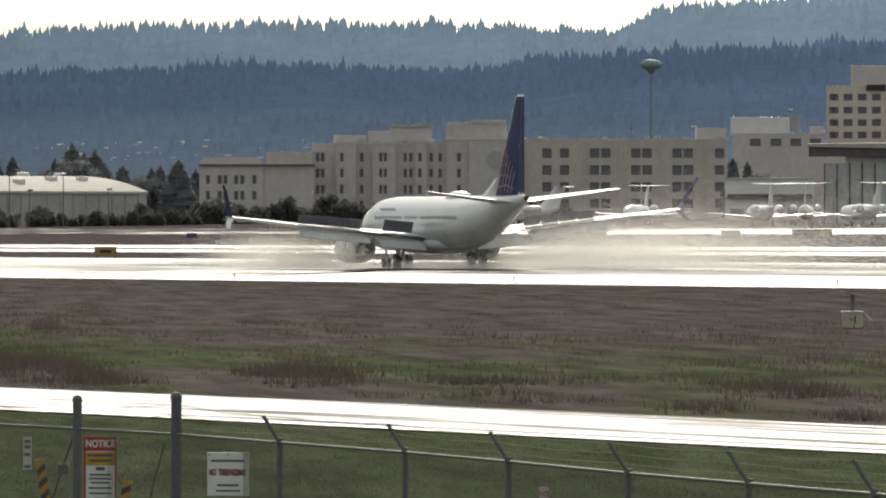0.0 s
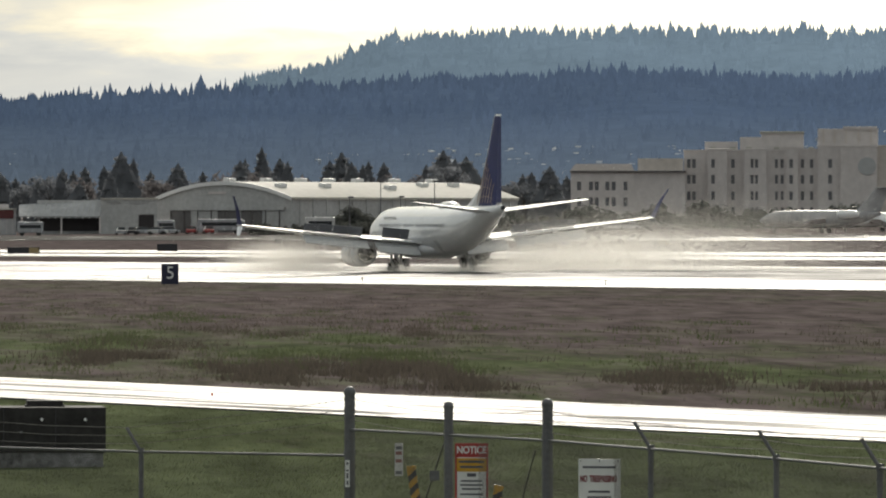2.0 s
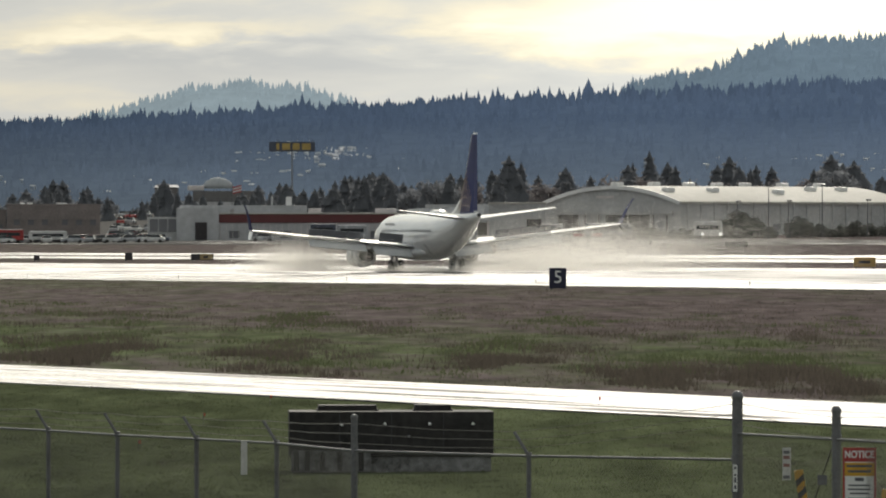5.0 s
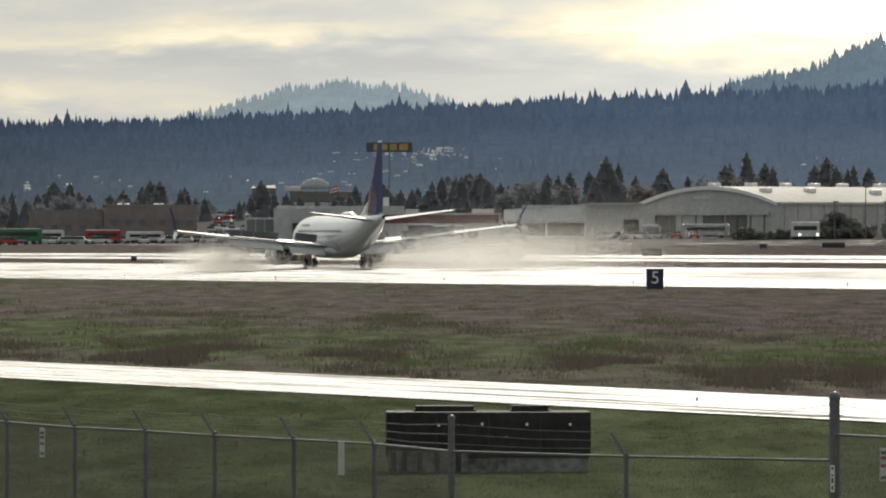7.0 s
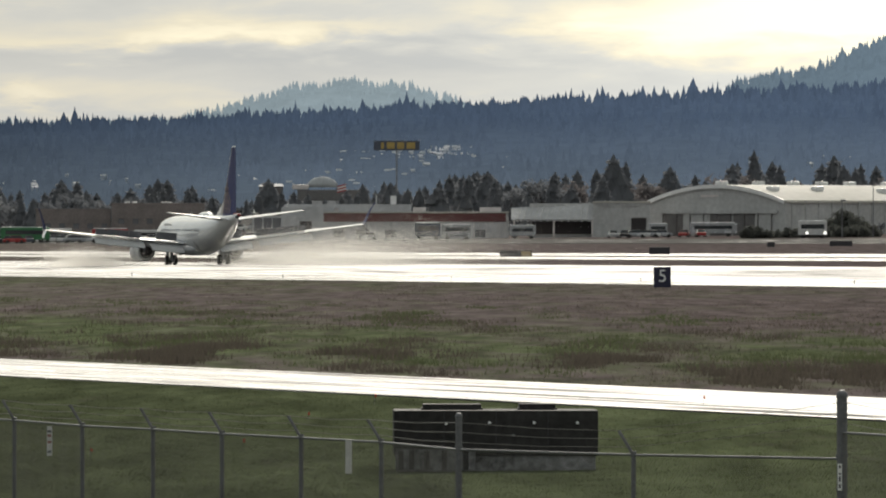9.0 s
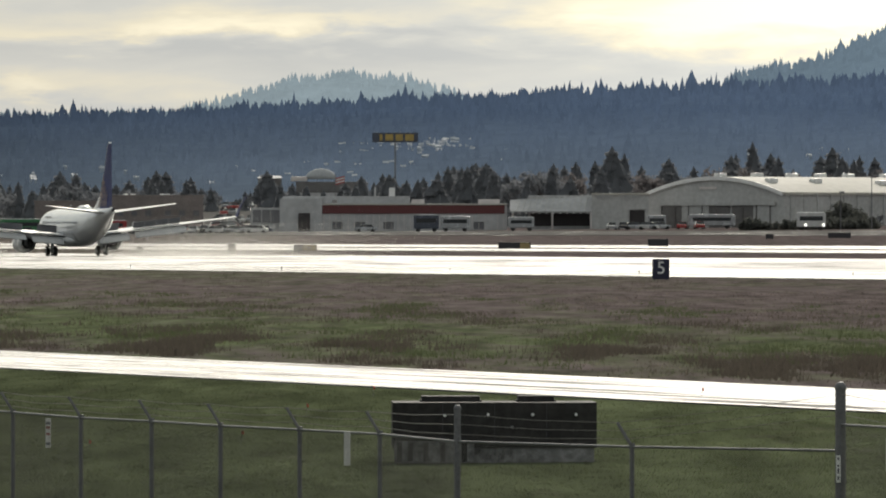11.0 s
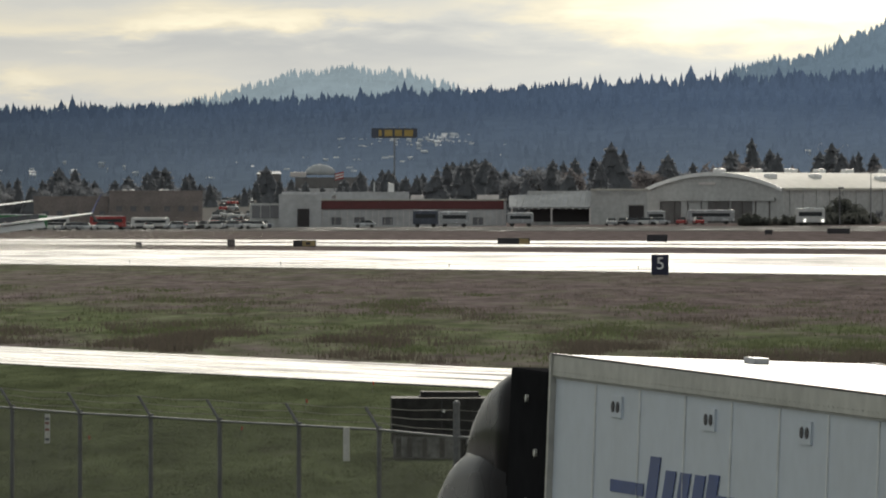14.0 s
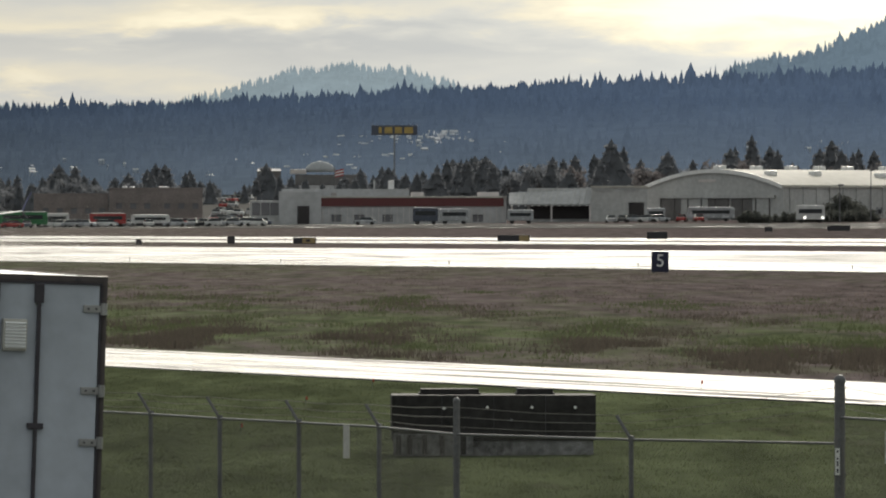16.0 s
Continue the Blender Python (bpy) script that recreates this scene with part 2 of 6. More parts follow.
def rod(bm, a, b, r, r2=None, sides=8):
    a, b = Vector(a), Vector(b)
    m = Matrix.Translation((a + b) / 2) @ (b - a).to_track_quat("Z", "Y").to_matrix().to_4x4()
    bmesh.ops.create_cone(bm, cap_ends=True, segments=sides, radius1=r, radius2=r if r2 is None else r2, depth=(b - a).length, matrix=m)
    return bm


def loft(bm, rings, close=True):
    """Skin of rings of equal length; the first and last are capped."""
    vs = [[bm.verts.new(p) for p in ring] for ring in rings]
    n = len(vs[0])
    for a, b in zip(vs, vs[1:]):
        for i in range(n if close else n - 1):
            bm.faces.new((a[i], a[(i + 1) % n], b[(i + 1) % n], b[i]))
    if close:
        bm.faces.new(vs[0][::-1])
        bm.faces.new(vs[-1])
    bmesh.ops.recalc_face_normals(bm, faces=bm.faces)
    return bm


def facing(bearing, dist, z, turn=0.0):
    """A pose at that bearing whose -y side looks at the eye, turned left by some degrees."""
    p = spot(bearing, dist, z)
    return Matrix.Translation(p) @ pose(0, 0, 0, 0, 0, turn - math.degrees(bearing / 1000))


# ---- ground and pavements ----
def strip(bm, d0, d1, s0, s1, lift, thick=0.0, steps=1, zs=None):
    for i in range(steps):
        a, b = d0 + (d1 - d0) * i / steps, d0 + (d1 - d0) * (i + 1) / steps
        za, zb = ground_z(a) + lift, ground_z(b) + lift
        q = [U * s + N * d + Vector((0, 0, z)) for s, d, z in ((s0, a, za), (s1, a, za), (s1, b, zb), (s0, b, zb))]
        top = [bm.verts.new(p) for p in q]
        f = bm.faces.new(top[::-1])
        if thick:
            low = [bm.verts.new(p - Vector((0, 0, thick))) for p in q]
            for j in range(4):
                bm.faces.new((top[j], top[(j + 1) % 4], low[(j + 1) % 4], low[j]))
    return bm


def make_ground():
    bm = bmesh.new()
    for (a, _), (b, _) in zip(PROFILE, PROFILE[1:]):
        strip(bm, a, b, -1500, 6000, 0)
    bmesh.ops.remove_doubles(bm, verts=bm.verts, dist=0.001)
    tagged(add_mesh("ground", bm, GROUND), "flat airfield of brown winter grass with green strips", "ground", kind="structure")
    for name, d0, d1, label in (("taxiway", 95.6, 108.6, "wet grey asphalt taxiway shining under the bright sky"),
                                ("runway", 253, 312, "wet asphalt runway shining white under the bright sky"),
                                ("taxiway_far", 353, 364, "wet parallel taxiway beyond the runway"),
                                ("taxiway_parallel", 369, 382, "wet second taxiway beyond a grass strip"),
                                ("apron", 490, 585, "wet concrete apron before the hangars")):
        cuts = [d0] + [p[0] for p in PROFILE if d0 < p[0] < d1] + [d1]
        section = [(d, ground_z(d) + 0.05) for d in cuts] + [(d, ground_z(d) - 0.1) for d in cuts[::-1]]
        bm = loft(bmesh.new(), [[U * s + N * d + Vector((0, 0, z)) for d, z in section] for s in (-900, 4500)])
        tagged(add_mesh(name, bm, DAMP if name == "apron" else WET), label, "pavement", kind="structure")


make_ground()


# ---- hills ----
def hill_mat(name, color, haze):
    """Woods far off, their haze put in as a glow of the surface."""
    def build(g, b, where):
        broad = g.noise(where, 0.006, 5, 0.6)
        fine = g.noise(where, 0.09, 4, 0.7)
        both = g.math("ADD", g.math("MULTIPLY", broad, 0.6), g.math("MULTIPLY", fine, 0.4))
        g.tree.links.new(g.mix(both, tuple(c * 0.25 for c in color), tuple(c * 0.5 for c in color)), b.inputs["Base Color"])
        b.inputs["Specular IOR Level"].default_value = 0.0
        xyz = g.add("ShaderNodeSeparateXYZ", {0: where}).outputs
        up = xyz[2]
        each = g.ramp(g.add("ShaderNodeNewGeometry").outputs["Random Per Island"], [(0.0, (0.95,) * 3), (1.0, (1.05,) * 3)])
        # haze as emission, paler low on the nearest slope
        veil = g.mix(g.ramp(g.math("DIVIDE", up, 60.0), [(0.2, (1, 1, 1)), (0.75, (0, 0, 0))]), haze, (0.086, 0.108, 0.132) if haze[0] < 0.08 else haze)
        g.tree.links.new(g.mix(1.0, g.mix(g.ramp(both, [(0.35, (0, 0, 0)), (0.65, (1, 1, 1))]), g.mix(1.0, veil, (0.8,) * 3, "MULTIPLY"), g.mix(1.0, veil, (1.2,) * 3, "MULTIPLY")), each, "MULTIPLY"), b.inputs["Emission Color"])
        # the haze glows more towards the sun's side
        sunward = g.add("ShaderNodeMapRange", {0: xyz[0], 1: -140.0, 2: 460.0}).outputs[0]
        g.tree.links.new(g.ramp(sunward, [(0.0, (0.62,) * 3), (0.16, (0.88,) * 3), (0.4, (1.05,) * 3), (1.0, (1.4,) * 3)]), b.inputs["Emission Strength"])
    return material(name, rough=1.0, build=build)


def conifer(verts, faces, p, h, w, rng, tiers=4, sides=5):
    """A far conifer: ragged skirts, one above another."""
    for k in range(tiers):
        f = k / tiers
        z0, z1 = h * (0.02 + 0.8 * f), h * min(1.0, 0.42 + 0.8 * f)
        r = w * (1 - 0.72 * f * f - 0.12 * f)
        o, turn = len(verts), rng.uniform(0, 6.3)
        for i in range(sides):
            a = turn + i * 6.283 / sides
            rr = r * rng.uniform(0.55, 1.3)
            verts.append((p[0] + rr * math.cos(a), p[1] + rr * math.sin(a), p[2] + z0 + rng.uniform(-0.07, 0.05) * h))
        verts.append((p[0] + rng.uniform(-0.1, 0.1) * w, p[1], p[2] + z1))
        faces.extend((o + i, o + (i + 1) % sides, o + sides) for i in range(sides))


def ridge(name, dist, line, base, mats, label, tree=(4, 7), count=700, seed=1, depth=250):
    """A wooded hill: its crest by (bearing, height in milliradians), and trees on its slope."""
    rng = random.Random(seed)
    b0, b1 = line[0][0], line[-1][0]
    sink = (tree[0] + tree[1]) * 0.33
    prof = ((-depth, 0.0), (-depth * 0.72, 0.38), (-depth * 0.4, 0.75), (-depth * 0.15, 0.95), (0, 1.0), (60, 0.9), (110, 0.0))

    def crest(b):
        for (p, zp), (q, zq) in zip(line, line[1:]):
            if b <= q:
                f = (b - p) / (q - p)
                f = f * f * (3 - 2 * f)
                return EYE + (zp + (zq - zp) * f) * dist / 1000
        return EYE + line[-1][1] * dist / 1000
    bm = bmesh.new()
    cols = 160
    rings = []
    for i in range(cols + 1):
        b = b0 + (b1 - b0) * i / cols
        top = crest(b) - sink
        ring = []
        for k, (back, f) in enumerate(prof):
            z = base + (top - base) * f + (noise.noise((b * 0.12, k * 1.7, seed)) * 0.05 * (top - base) if 0 < k < 4 else 0)
            ring.append(spot(b, dist + back, z))
        rings.append(ring)
    loft(bm, rings, close=False)
    tagged(add_mesh(name, bm, mats, smooth=True), label, "hill", kind="structure")
    verts, faces = [], []
    for i in range(count):
        b = rng.uniform(b0, b1)
        f = 1.0 if i < count * 0.3 else rng.random()
        back = rng.uniform(-12, 12) if f == 1.0 else -depth * (1 - f)
        top = crest(b) - sink
        z = top
        for (p, fa), (c, fc) in zip(prof, prof[1:]):
            if p <= back <= c:
                z = base + (top - base) * (fa + (fc - fa) * (back - p) / (c - p))
        stand = noise.noise((b * 0.45, seed, back * 0.02)) + 0.6 * noise.noise((b * 1.3, seed + 4, back * 0.05))
        h = rng.uniform(*tree) * (0.9 + 0.34 * stand + (0.35 if rng.random() < 0.05 else 0.0))
        conifer(verts, faces, spot(b, dist + back, z - 0.3 * h), h * 1.25, h * rng.uniform(0.18, 0.38), rng)
    me = bpy.data.meshes.new("hill_trees")
    me.from_pydata(verts, [], faces)
    me.materials.append(mats)
    tagged(new("hill_trees", me), "dense conifer wood on a hazy hill", "trees", kind="stuff")

    def surface(b, f):
        """A place on the slope, f of the way up its depth."""
        back = -depth * (1 - f)
        top = crest(b) - sink
        for (p, fa), (c, fc) in zip(prof, prof[1:]):
            if p <= back <= c:
                return dist + back, base + (top - base) * (fa + (fc - fa) * (back - p) / (c - p))
    return surface


def crest_line(*pairs):
    return [((x - 784) / 21, el / 21) for x, el in pairs]


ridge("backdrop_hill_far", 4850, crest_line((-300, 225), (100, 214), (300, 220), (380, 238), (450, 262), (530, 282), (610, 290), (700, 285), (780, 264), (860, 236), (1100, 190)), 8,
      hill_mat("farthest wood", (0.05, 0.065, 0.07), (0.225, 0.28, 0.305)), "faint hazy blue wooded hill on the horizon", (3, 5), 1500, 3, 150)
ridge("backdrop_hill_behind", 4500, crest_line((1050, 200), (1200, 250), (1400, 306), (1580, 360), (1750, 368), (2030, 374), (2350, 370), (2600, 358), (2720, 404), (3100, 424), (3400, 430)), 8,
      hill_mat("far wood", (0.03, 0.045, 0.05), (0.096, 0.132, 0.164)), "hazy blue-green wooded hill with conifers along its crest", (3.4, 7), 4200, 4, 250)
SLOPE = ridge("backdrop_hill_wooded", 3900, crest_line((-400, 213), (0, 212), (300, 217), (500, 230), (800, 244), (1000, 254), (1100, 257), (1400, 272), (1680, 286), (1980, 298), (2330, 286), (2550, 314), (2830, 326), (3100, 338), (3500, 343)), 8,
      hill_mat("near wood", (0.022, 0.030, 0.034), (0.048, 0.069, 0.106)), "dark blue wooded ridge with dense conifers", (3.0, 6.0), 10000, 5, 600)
# ---- the airliner ----
FIN_BLUE = material("dark blue paint", (0.016, 0.024, 0.13), 0.5, vary=0.05, scale=0.3)
GOLD = material("gold paint", (0.50, 0.39, 0.32), 0.4, vary=0.08)
BELLY = material("light grey paint", (0.58, 0.59, 0.61), 0.3, vary=0.05, scale=0.4)
BARE = material("bare aluminium", (0.62, 0.63, 0.65), 0.32, metal=0.9, vary=0.05)
DARK = material("dark metal", (0.06, 0.06, 0.065), 0.5, metal=0.6)
PANE = material("dark glass", (0.015, 0.018, 0.022), 0.08, vary=0.02)
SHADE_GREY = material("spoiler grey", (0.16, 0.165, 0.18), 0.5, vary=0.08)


def ring(y, zc, rx, rz, n=24):
    return [(rx * math.cos(a), y, zc + rz * math.sin(a)) for a in (i * 2 * math.pi / n for i in range(n))]


def foil(x, lead, trail, z, thick, drop=0.0):
    """A wing section at x, from the leading to the trailing edge."""
    c = lead - trail
    out = []
    for f, t in ((0, 0), (0.05, 0.55), (0.2, 0.95), (0.4, 1.0), (0.7, 0.55), (1.0, 0.06), (1.0, -0.06), (0.7, -0.3), (0.4, -0.6), (0.2, -0.62), (0.05, -0.4)):
        out.append((x, lead - f * c, z + t * thick / 2 - drop * f))
    return out


def upright(z, lead, trail, thick, x0=0.0):
    """A fin section at height z."""
    c = lead - trail
    prof = ((0, 0), (0.1, 0.7), (0.35, 1.0), (0.7, 0.6), (1.0, 0.1))
    return [(x0 + t * thick / 2, lead - f * c, z) for f, t in prof] + [(x0 - t * thick / 2, lead - f * c, z) for f, t in prof[:0:-1]]


def mirrored(bm):
    bmesh.ops.scale(bm, vec=(-1, 1, 1), verts=bm.verts)
    bmesh.ops.reverse_faces(bm, faces=bm.faces)
    return bm


def plate(a, b, c, d, t):
    """A thin slab on four corners."""
    a, b, c, d = map(Vector, (a, b, c, d))
    n = (b - a).cross(d - a).normalized() * t
    return loft(bmesh.new(), [[a, b, c, d], [p + n for p in (a, b, c, d)]])


def make_wing(plane, side):
    flip = mirrored if side < 0 else (lambda bm: bm)
    wing = part("wing", flip(loft(bmesh.new(), [foil(1.2, 6.6, -2.0, 2.25, 0.95), foil(5.8, 3.6, -1.9, 2.72, 0.62), foil(11.6, 0.3, -2.9, 3.35, 0.36), foil(17.35, -3.0, -4.65, 4.03, 0.18)])), BELLY, plane, smooth=False)
    bm = bmesh.new()
    loft(bm, [[(17.3 + 0.12 * k + 0.45 * (k / 4) ** 2 + t * 0.025, y, z) for t, y, z in
               ((1, lead, zz), (1, trail, zz), (-1, trail, zz), (-1, lead, zz))]
              for k, lead, trail, zz in ((0, -3.1, -4.6, 4.0), (1, -3.6, -4.7, 4.45), (2, -4.1, -5.0, 5.1), (3, -4.7, -5.3, 5.75), (4, -5.3, -5.65, 6.35))])
    part("winglet", flip(bm), FIN_BLUE, wing)
    bm = bmesh.new()
    loft(bm, [[(17.25 + dx + t * 0.04, y, z) for t, y, z in ((1, lead, zz), (1, trail, zz), (-1, trail, zz), (-1, lead, zz))]
              for dx, lead, trail, zz in ((0.0, -3.2, -4.6, 3.95), (0.25, -3.8, -4.9, 3.55), (0.45, -4.5, -5.2, 3.2))])
    part("lower_winglet", flip(bm), SHADE_GREY if side > 0 else WHITE, wing)
    # flaps, hanging behind the trailing edge
    for x0, x1, t0, t1, z0, z1, ch in ((2.0, 5.5, -1.6, -1.5, 2.15, 2.5, 1.45), (6.2, 11.8, -1.7, -2.7, 2.6, 3.2, 1.05)):
        for k, (o, fall, frac) in enumerate(((0.0, 0.55, 0.62), (0.62, 0.85, 0.42))):
            c0 = ch * frac
            p = plate((x0, t0 - ch * o, z0 - 0.45 * o * 1.1), (x1, t1 - ch * o, z1 - 0.45 * o * 1.1),
                      (x1, t1 - ch * o - c0, z1 - 0.45 * o * 1.1 - fall * c0), (x0, t0 - ch * o - c0, z0 - 0.45 * o * 1.1 - fall * c0), 0.07)
            part("flap", flip(p), GREY, wing)
    # spoilers, raised
    for x0, x1, y0, y1, z0, z1, ch in ((2.4, 4.6, -0.6, -0.55, 2.62, 2.85, 1.0), (6.3, 7.55, -0.55, -0.75, 2.98, 3.1, 0.85), (7.6, 8.85, -0.78, -1.0, 3.1, 3.24, 0.82),
                                       (8.9, 10.15, -1.05, -1.3, 3.25, 3.38, 0.8), (10.2, 11.4, -1.32, -1.55, 3.38, 3.5, 0.75)):
        p = plate((x0, y0, z0), (x1, y1, z1), (x1, y1 - ch * 0.6, z1 + ch * 0.8), (x0, y0 - ch * 0.6, z0 + ch * 0.8), 0.05)
        part("spoiler", flip(p), SHADE_GREY, wing, "raised grey spoiler")
    # slats along the leading edge
    p = plate((6.2, 3.55, 2.62), (16.6, -2.45, 3.85), (16.6, -2.75, 4.02), (6.2, 3.2, 2.95), 0.06)
    part("slat", flip(p), BARE, wing)
    # flap track fairings
    for x, y, z in ((4.0, -1.2, 2.0), (7.4, -1.4, 2.4), (10.2, -2.0, 2.75)):
        bm = loft(bmesh.new(), [[(x + r * math.cos(a), yy, zz + 1.2 * r * math.sin(a)) for a in (i * math.pi / 4 for i in range(8))]
                                for yy, zz, r in ((y + 2.2, z + 0.25, 0.05), (y + 1.0, z + 0.1, 0.2), (y - 0.6, z - 0.15, 0.22), (y - 1.9, z - 0.6, 0.04))])
        part("track_fairing", flip(bm), BELLY, wing, smooth=True)
    return wing


def make_engine(plane, side):
    x, z = 4.83 * side, 1.5

    def turned(profile, n=20):
        return loft(bmesh.new(), [[(x + r * math.cos(a), y, z + r * math.sin(a)) for a in (i * 2 * math.pi / n for i in range(n))] for y, r in profile])
    eng = part("engine_cowl", turned([(6.3, 0.55), (7.2, 0.82), (7.45, 0.92), (7.2, 1.0), (6.2, 1.06), (5.3, 1.06), (5.0, 1.0)]), BELLY, plane, smooth=True)
    part("reverser_gap", turned([(5.0, 0.93), (4.35, 0.93)]), DARK, eng)
    part("reverser_sleeve", turned([(4.35, 1.05), (3.6, 1.0), (2.9, 0.84), (2.9, 0.8), (3.6, 0.7)]), BELLY, eng, smooth=True)
    part("core_nozzle", turned([(3.6, 0.6), (2.4, 0.5), (1.9, 0.36), (1.9, 0.32), (2.2, 0.25)]), DARK, eng, smooth=True)
    part("exhaust_plug", turned([(2.4, 0.26), (1.5, 0.05)]), DARK, eng, smooth=True)
    bm = loft(bmesh.new(), [[(x - 0.15, y, zz), (x + 0.15, y, zz), (x + 0.15, y, zt), (x - 0.15, y, zt)] for y, zz, zt in ((6.2, 2.3, 2.5), (3.6, 2.2, 2.8), (0.6, 2.1, 2.7))])
    part("pylon", bm, BELLY, eng)


def make_wheel(parent, x, y, r, w):
    bm = bmesh.new()
    prof = ((-0.5, 0.62), (-0.5, 0.86), (-0.36, 0.97), (0, 1.0), (0.36, 0.97), (0.5, 0.86), (0.5, 0.62))
    loft(bm, [[(x + f * w, y + r * q * math.cos(a), r + r * q * math.sin(a)) for a in (i * 2 * math.pi / 20 for i in range(20))] for f, q in prof])
    tyre = part("wheel", bm, BLACK, parent, smooth=True)
    part("rim", rod(bmesh.new(), (x - w * 0.52, y, r), (x + w * 0.52, y, r), r * 0.5, sides=14), GREY, tyre)


def make_plane():
    plane = thing("airliner", Matrix.Identity(4), "white twin-engine airliner with dark blue fin on the wet runway", "airplane")
    bm = loft(bmesh.new(), [ring(*r) for r in ((16.6, 2.75, 0.06, 0.06), (16.2, 2.8, 0.55, 0.5), (15.2, 2.9, 1.08, 1.02), (13.7, 3.05, 1.52, 1.55), (11.8, 3.2, 1.8, 1.9), (9.5, 3.25, 1.88, 2.0),
                                               (4, 3.25, 1.88, 2.0), (-5.5, 3.25, 1.88, 2.0), (-8.5, 3.42, 1.82, 1.83), (-11.5, 3.75, 1.6, 1.52), (-14.5, 4.2, 1.2, 1.1), (-17.0, 4.62, 0.75, 0.7), (-19.0, 4.95, 0.4, 0.4), (-19.8, 5.08, 0.2, 0.2))])
    for f in bm.faces:
        if f.calc_center_median().z < 2.75:
            f.material_index = 1
    body = part("fuselage", bm, [WHITE, BELLY], plane, smooth=True)
    bm = loft(bmesh.new(), [[(2.0 * q * math.cos(a), y, 1.75 + 0.75 * q * math.sin(a)) for a in (i * math.pi / 8 for i in range(16))]
                            for y, q in ((8.2, 0.15), (7.0, 0.6), (5.0, 0.92), (2, 1.02), (-2, 1.0), (-4.0, 0.8), (-5.6, 0.3))])
    part("wing_fairing", bm, BELLY, plane, smooth=True)
    fin = part("fin", loft(bmesh.new(), [upright(4.7, -12.5, -17.7, 0.44), upright(5.4, -13.0, -17.9, 0.40), upright(9, -15.6, -18.5, 0.27), upright(12.35, -18.0, -19.2, 0.14)]), FIN_BLUE, plane, "dark blue fin with gold lattice")
    part("rudder", loft(bmesh.new(), [upright(5.5, -17.95, -19.4, 0.16), upright(12.3, -19.23, -19.75, 0.06)]), FIN_BLUE, fin)
    part("dorsal_fillet", loft(bmesh.new(), [upright(5.0, -8.4, -14.2, 0.3), upright(5.45, -10.4, -14.4, 0.3), upright(6.6, -13.4, -14.8, 0.26)]), WHITE, fin)
    part("fin_cap", loft(bmesh.new(), [upright(12.36, -18.0, -19.75, 0.18), upright(12.52, -18.3, -19.75, 0.1)]), WHITE, fin)
    part("fin_edge", loft(bmesh.new(), [[(0.06 * t, -y + 0.06 * u, z) for t, u in ((-1, 0), (0, 1), (1, 0), (0, -1))] for y, z in ((12.95, 5.4), (15.58, 9.0), (17.98, 12.35))]), BARE, fin)
    # gold globe lines low on the fin, both faces
    for side in (-1, 1):
        lines = []
        for k in range(6):
            lines.append([(5.45 + i / 8 * (3.6 - 0.42 * k), 0.06 + 0.15 * k + 0.10 * (i / 8) ** 2) for i in range(9)])
        for k in range(4):
            lines.append([(5.75 + 0.75 * k + 0.25 * math.sin(i / 6 * 3.1), 0.05 + i / 6 * (0.86 - 0.17 * k)) for i in range(7)])
        for line in lines:
            pts = []
            for zz, c in line:
                lead, trail = -12.9 - (zz - 5.4) * 0.76, -17.95 - (zz - 5.4) * 0.17
                yy = lead + (trail - lead) * min(c, 0.97)
                pts.append((side * (0.225 - (zz - 5.4) * 0.019 - 0.04 * abs(c - 0.4)), yy, zz))
            turn = [(0.03, 0, 0), (0, 0.03, 0.03), (-0.03, 0, 0), (0, -0.03, -0.03)] if abs(pts[-1][2] - pts[0][2]) < 0.6 else [(0.03, 0, 0), (0, 0.04, 0), (-0.03, 0, 0), (0, -0.04, 0)]
            part("gold_line", loft(bmesh.new(), [[(x + u, y + v, z + w) for u, v, w in turn] for x, y, z in pts]), GOLD, fin)
    for side in (-1, 1):
        bm = loft(bmesh.new(), [foil(0.3, -14.2, -18.2, 4.75, 0.42), foil(7.17, -18.2, -19.9, 5.62, 0.14)])
        part("tailplane", mirrored(bm) if side < 0 else bm, BELLY, plane)
        make_wing(plane, side)
        make_engine(plane, side)
        gear = part("main_gear", rod(bmesh.new(), (2.86 * side, 0, 0.55), (2.7 * side, 0.1, 2.4), 0.13), GREY, plane)
        part("gear_door", boxed((0.06, 1.1, 1.3), (3.2 * side, 0, 1.5)), BELLY, gear)
        for dx in (-0.43, 0.43):
            make_wheel(gear, 2.86 * side + dx, 0, 0.565, 0.4)
    gear = part("nose_gear", rod(bmesh.new(), (0, 12.6, 0.34), (0, 12.7, 1.6), 0.1), GREY, plane)
    for dx in (-0.2, 0.2):
        make_wheel(gear, dx, 12.6, 0.34, 0.22)
    dome = loft(bmesh.new(), [[(0.75 * q * math.cos(a), y, 5.15 + h * math.sin(a)) for a in (i * math.pi / 8 for i in range(16))] for y, q, h in ((-2.6, 0.3, 0.1), (-3.2, 0.8, 0.4), (-4.2, 1, 0.5), (-5.6, 0.9, 0.45), (-6.6, 0.3, 0.1))])
    part("antenna_dome", dome, WHITE, plane, smooth=True)
    part("blade_antenna", loft(bmesh.new(), [upright(5.1, 3.0, 2.5, 0.06), upright(5.65, 2.75, 2.45, 0.04)]), WHITE, plane)
    pane = bpy.data.meshes.new("cabin_window")
    bm = boxed((0.03, 0.22, 0.3), bevel=0.03)
    bm.to_mesh(pane)
    bm.free()
    pane.materials.append(material("cabin pane", (0.42, 0.43, 0.46), 0.3))
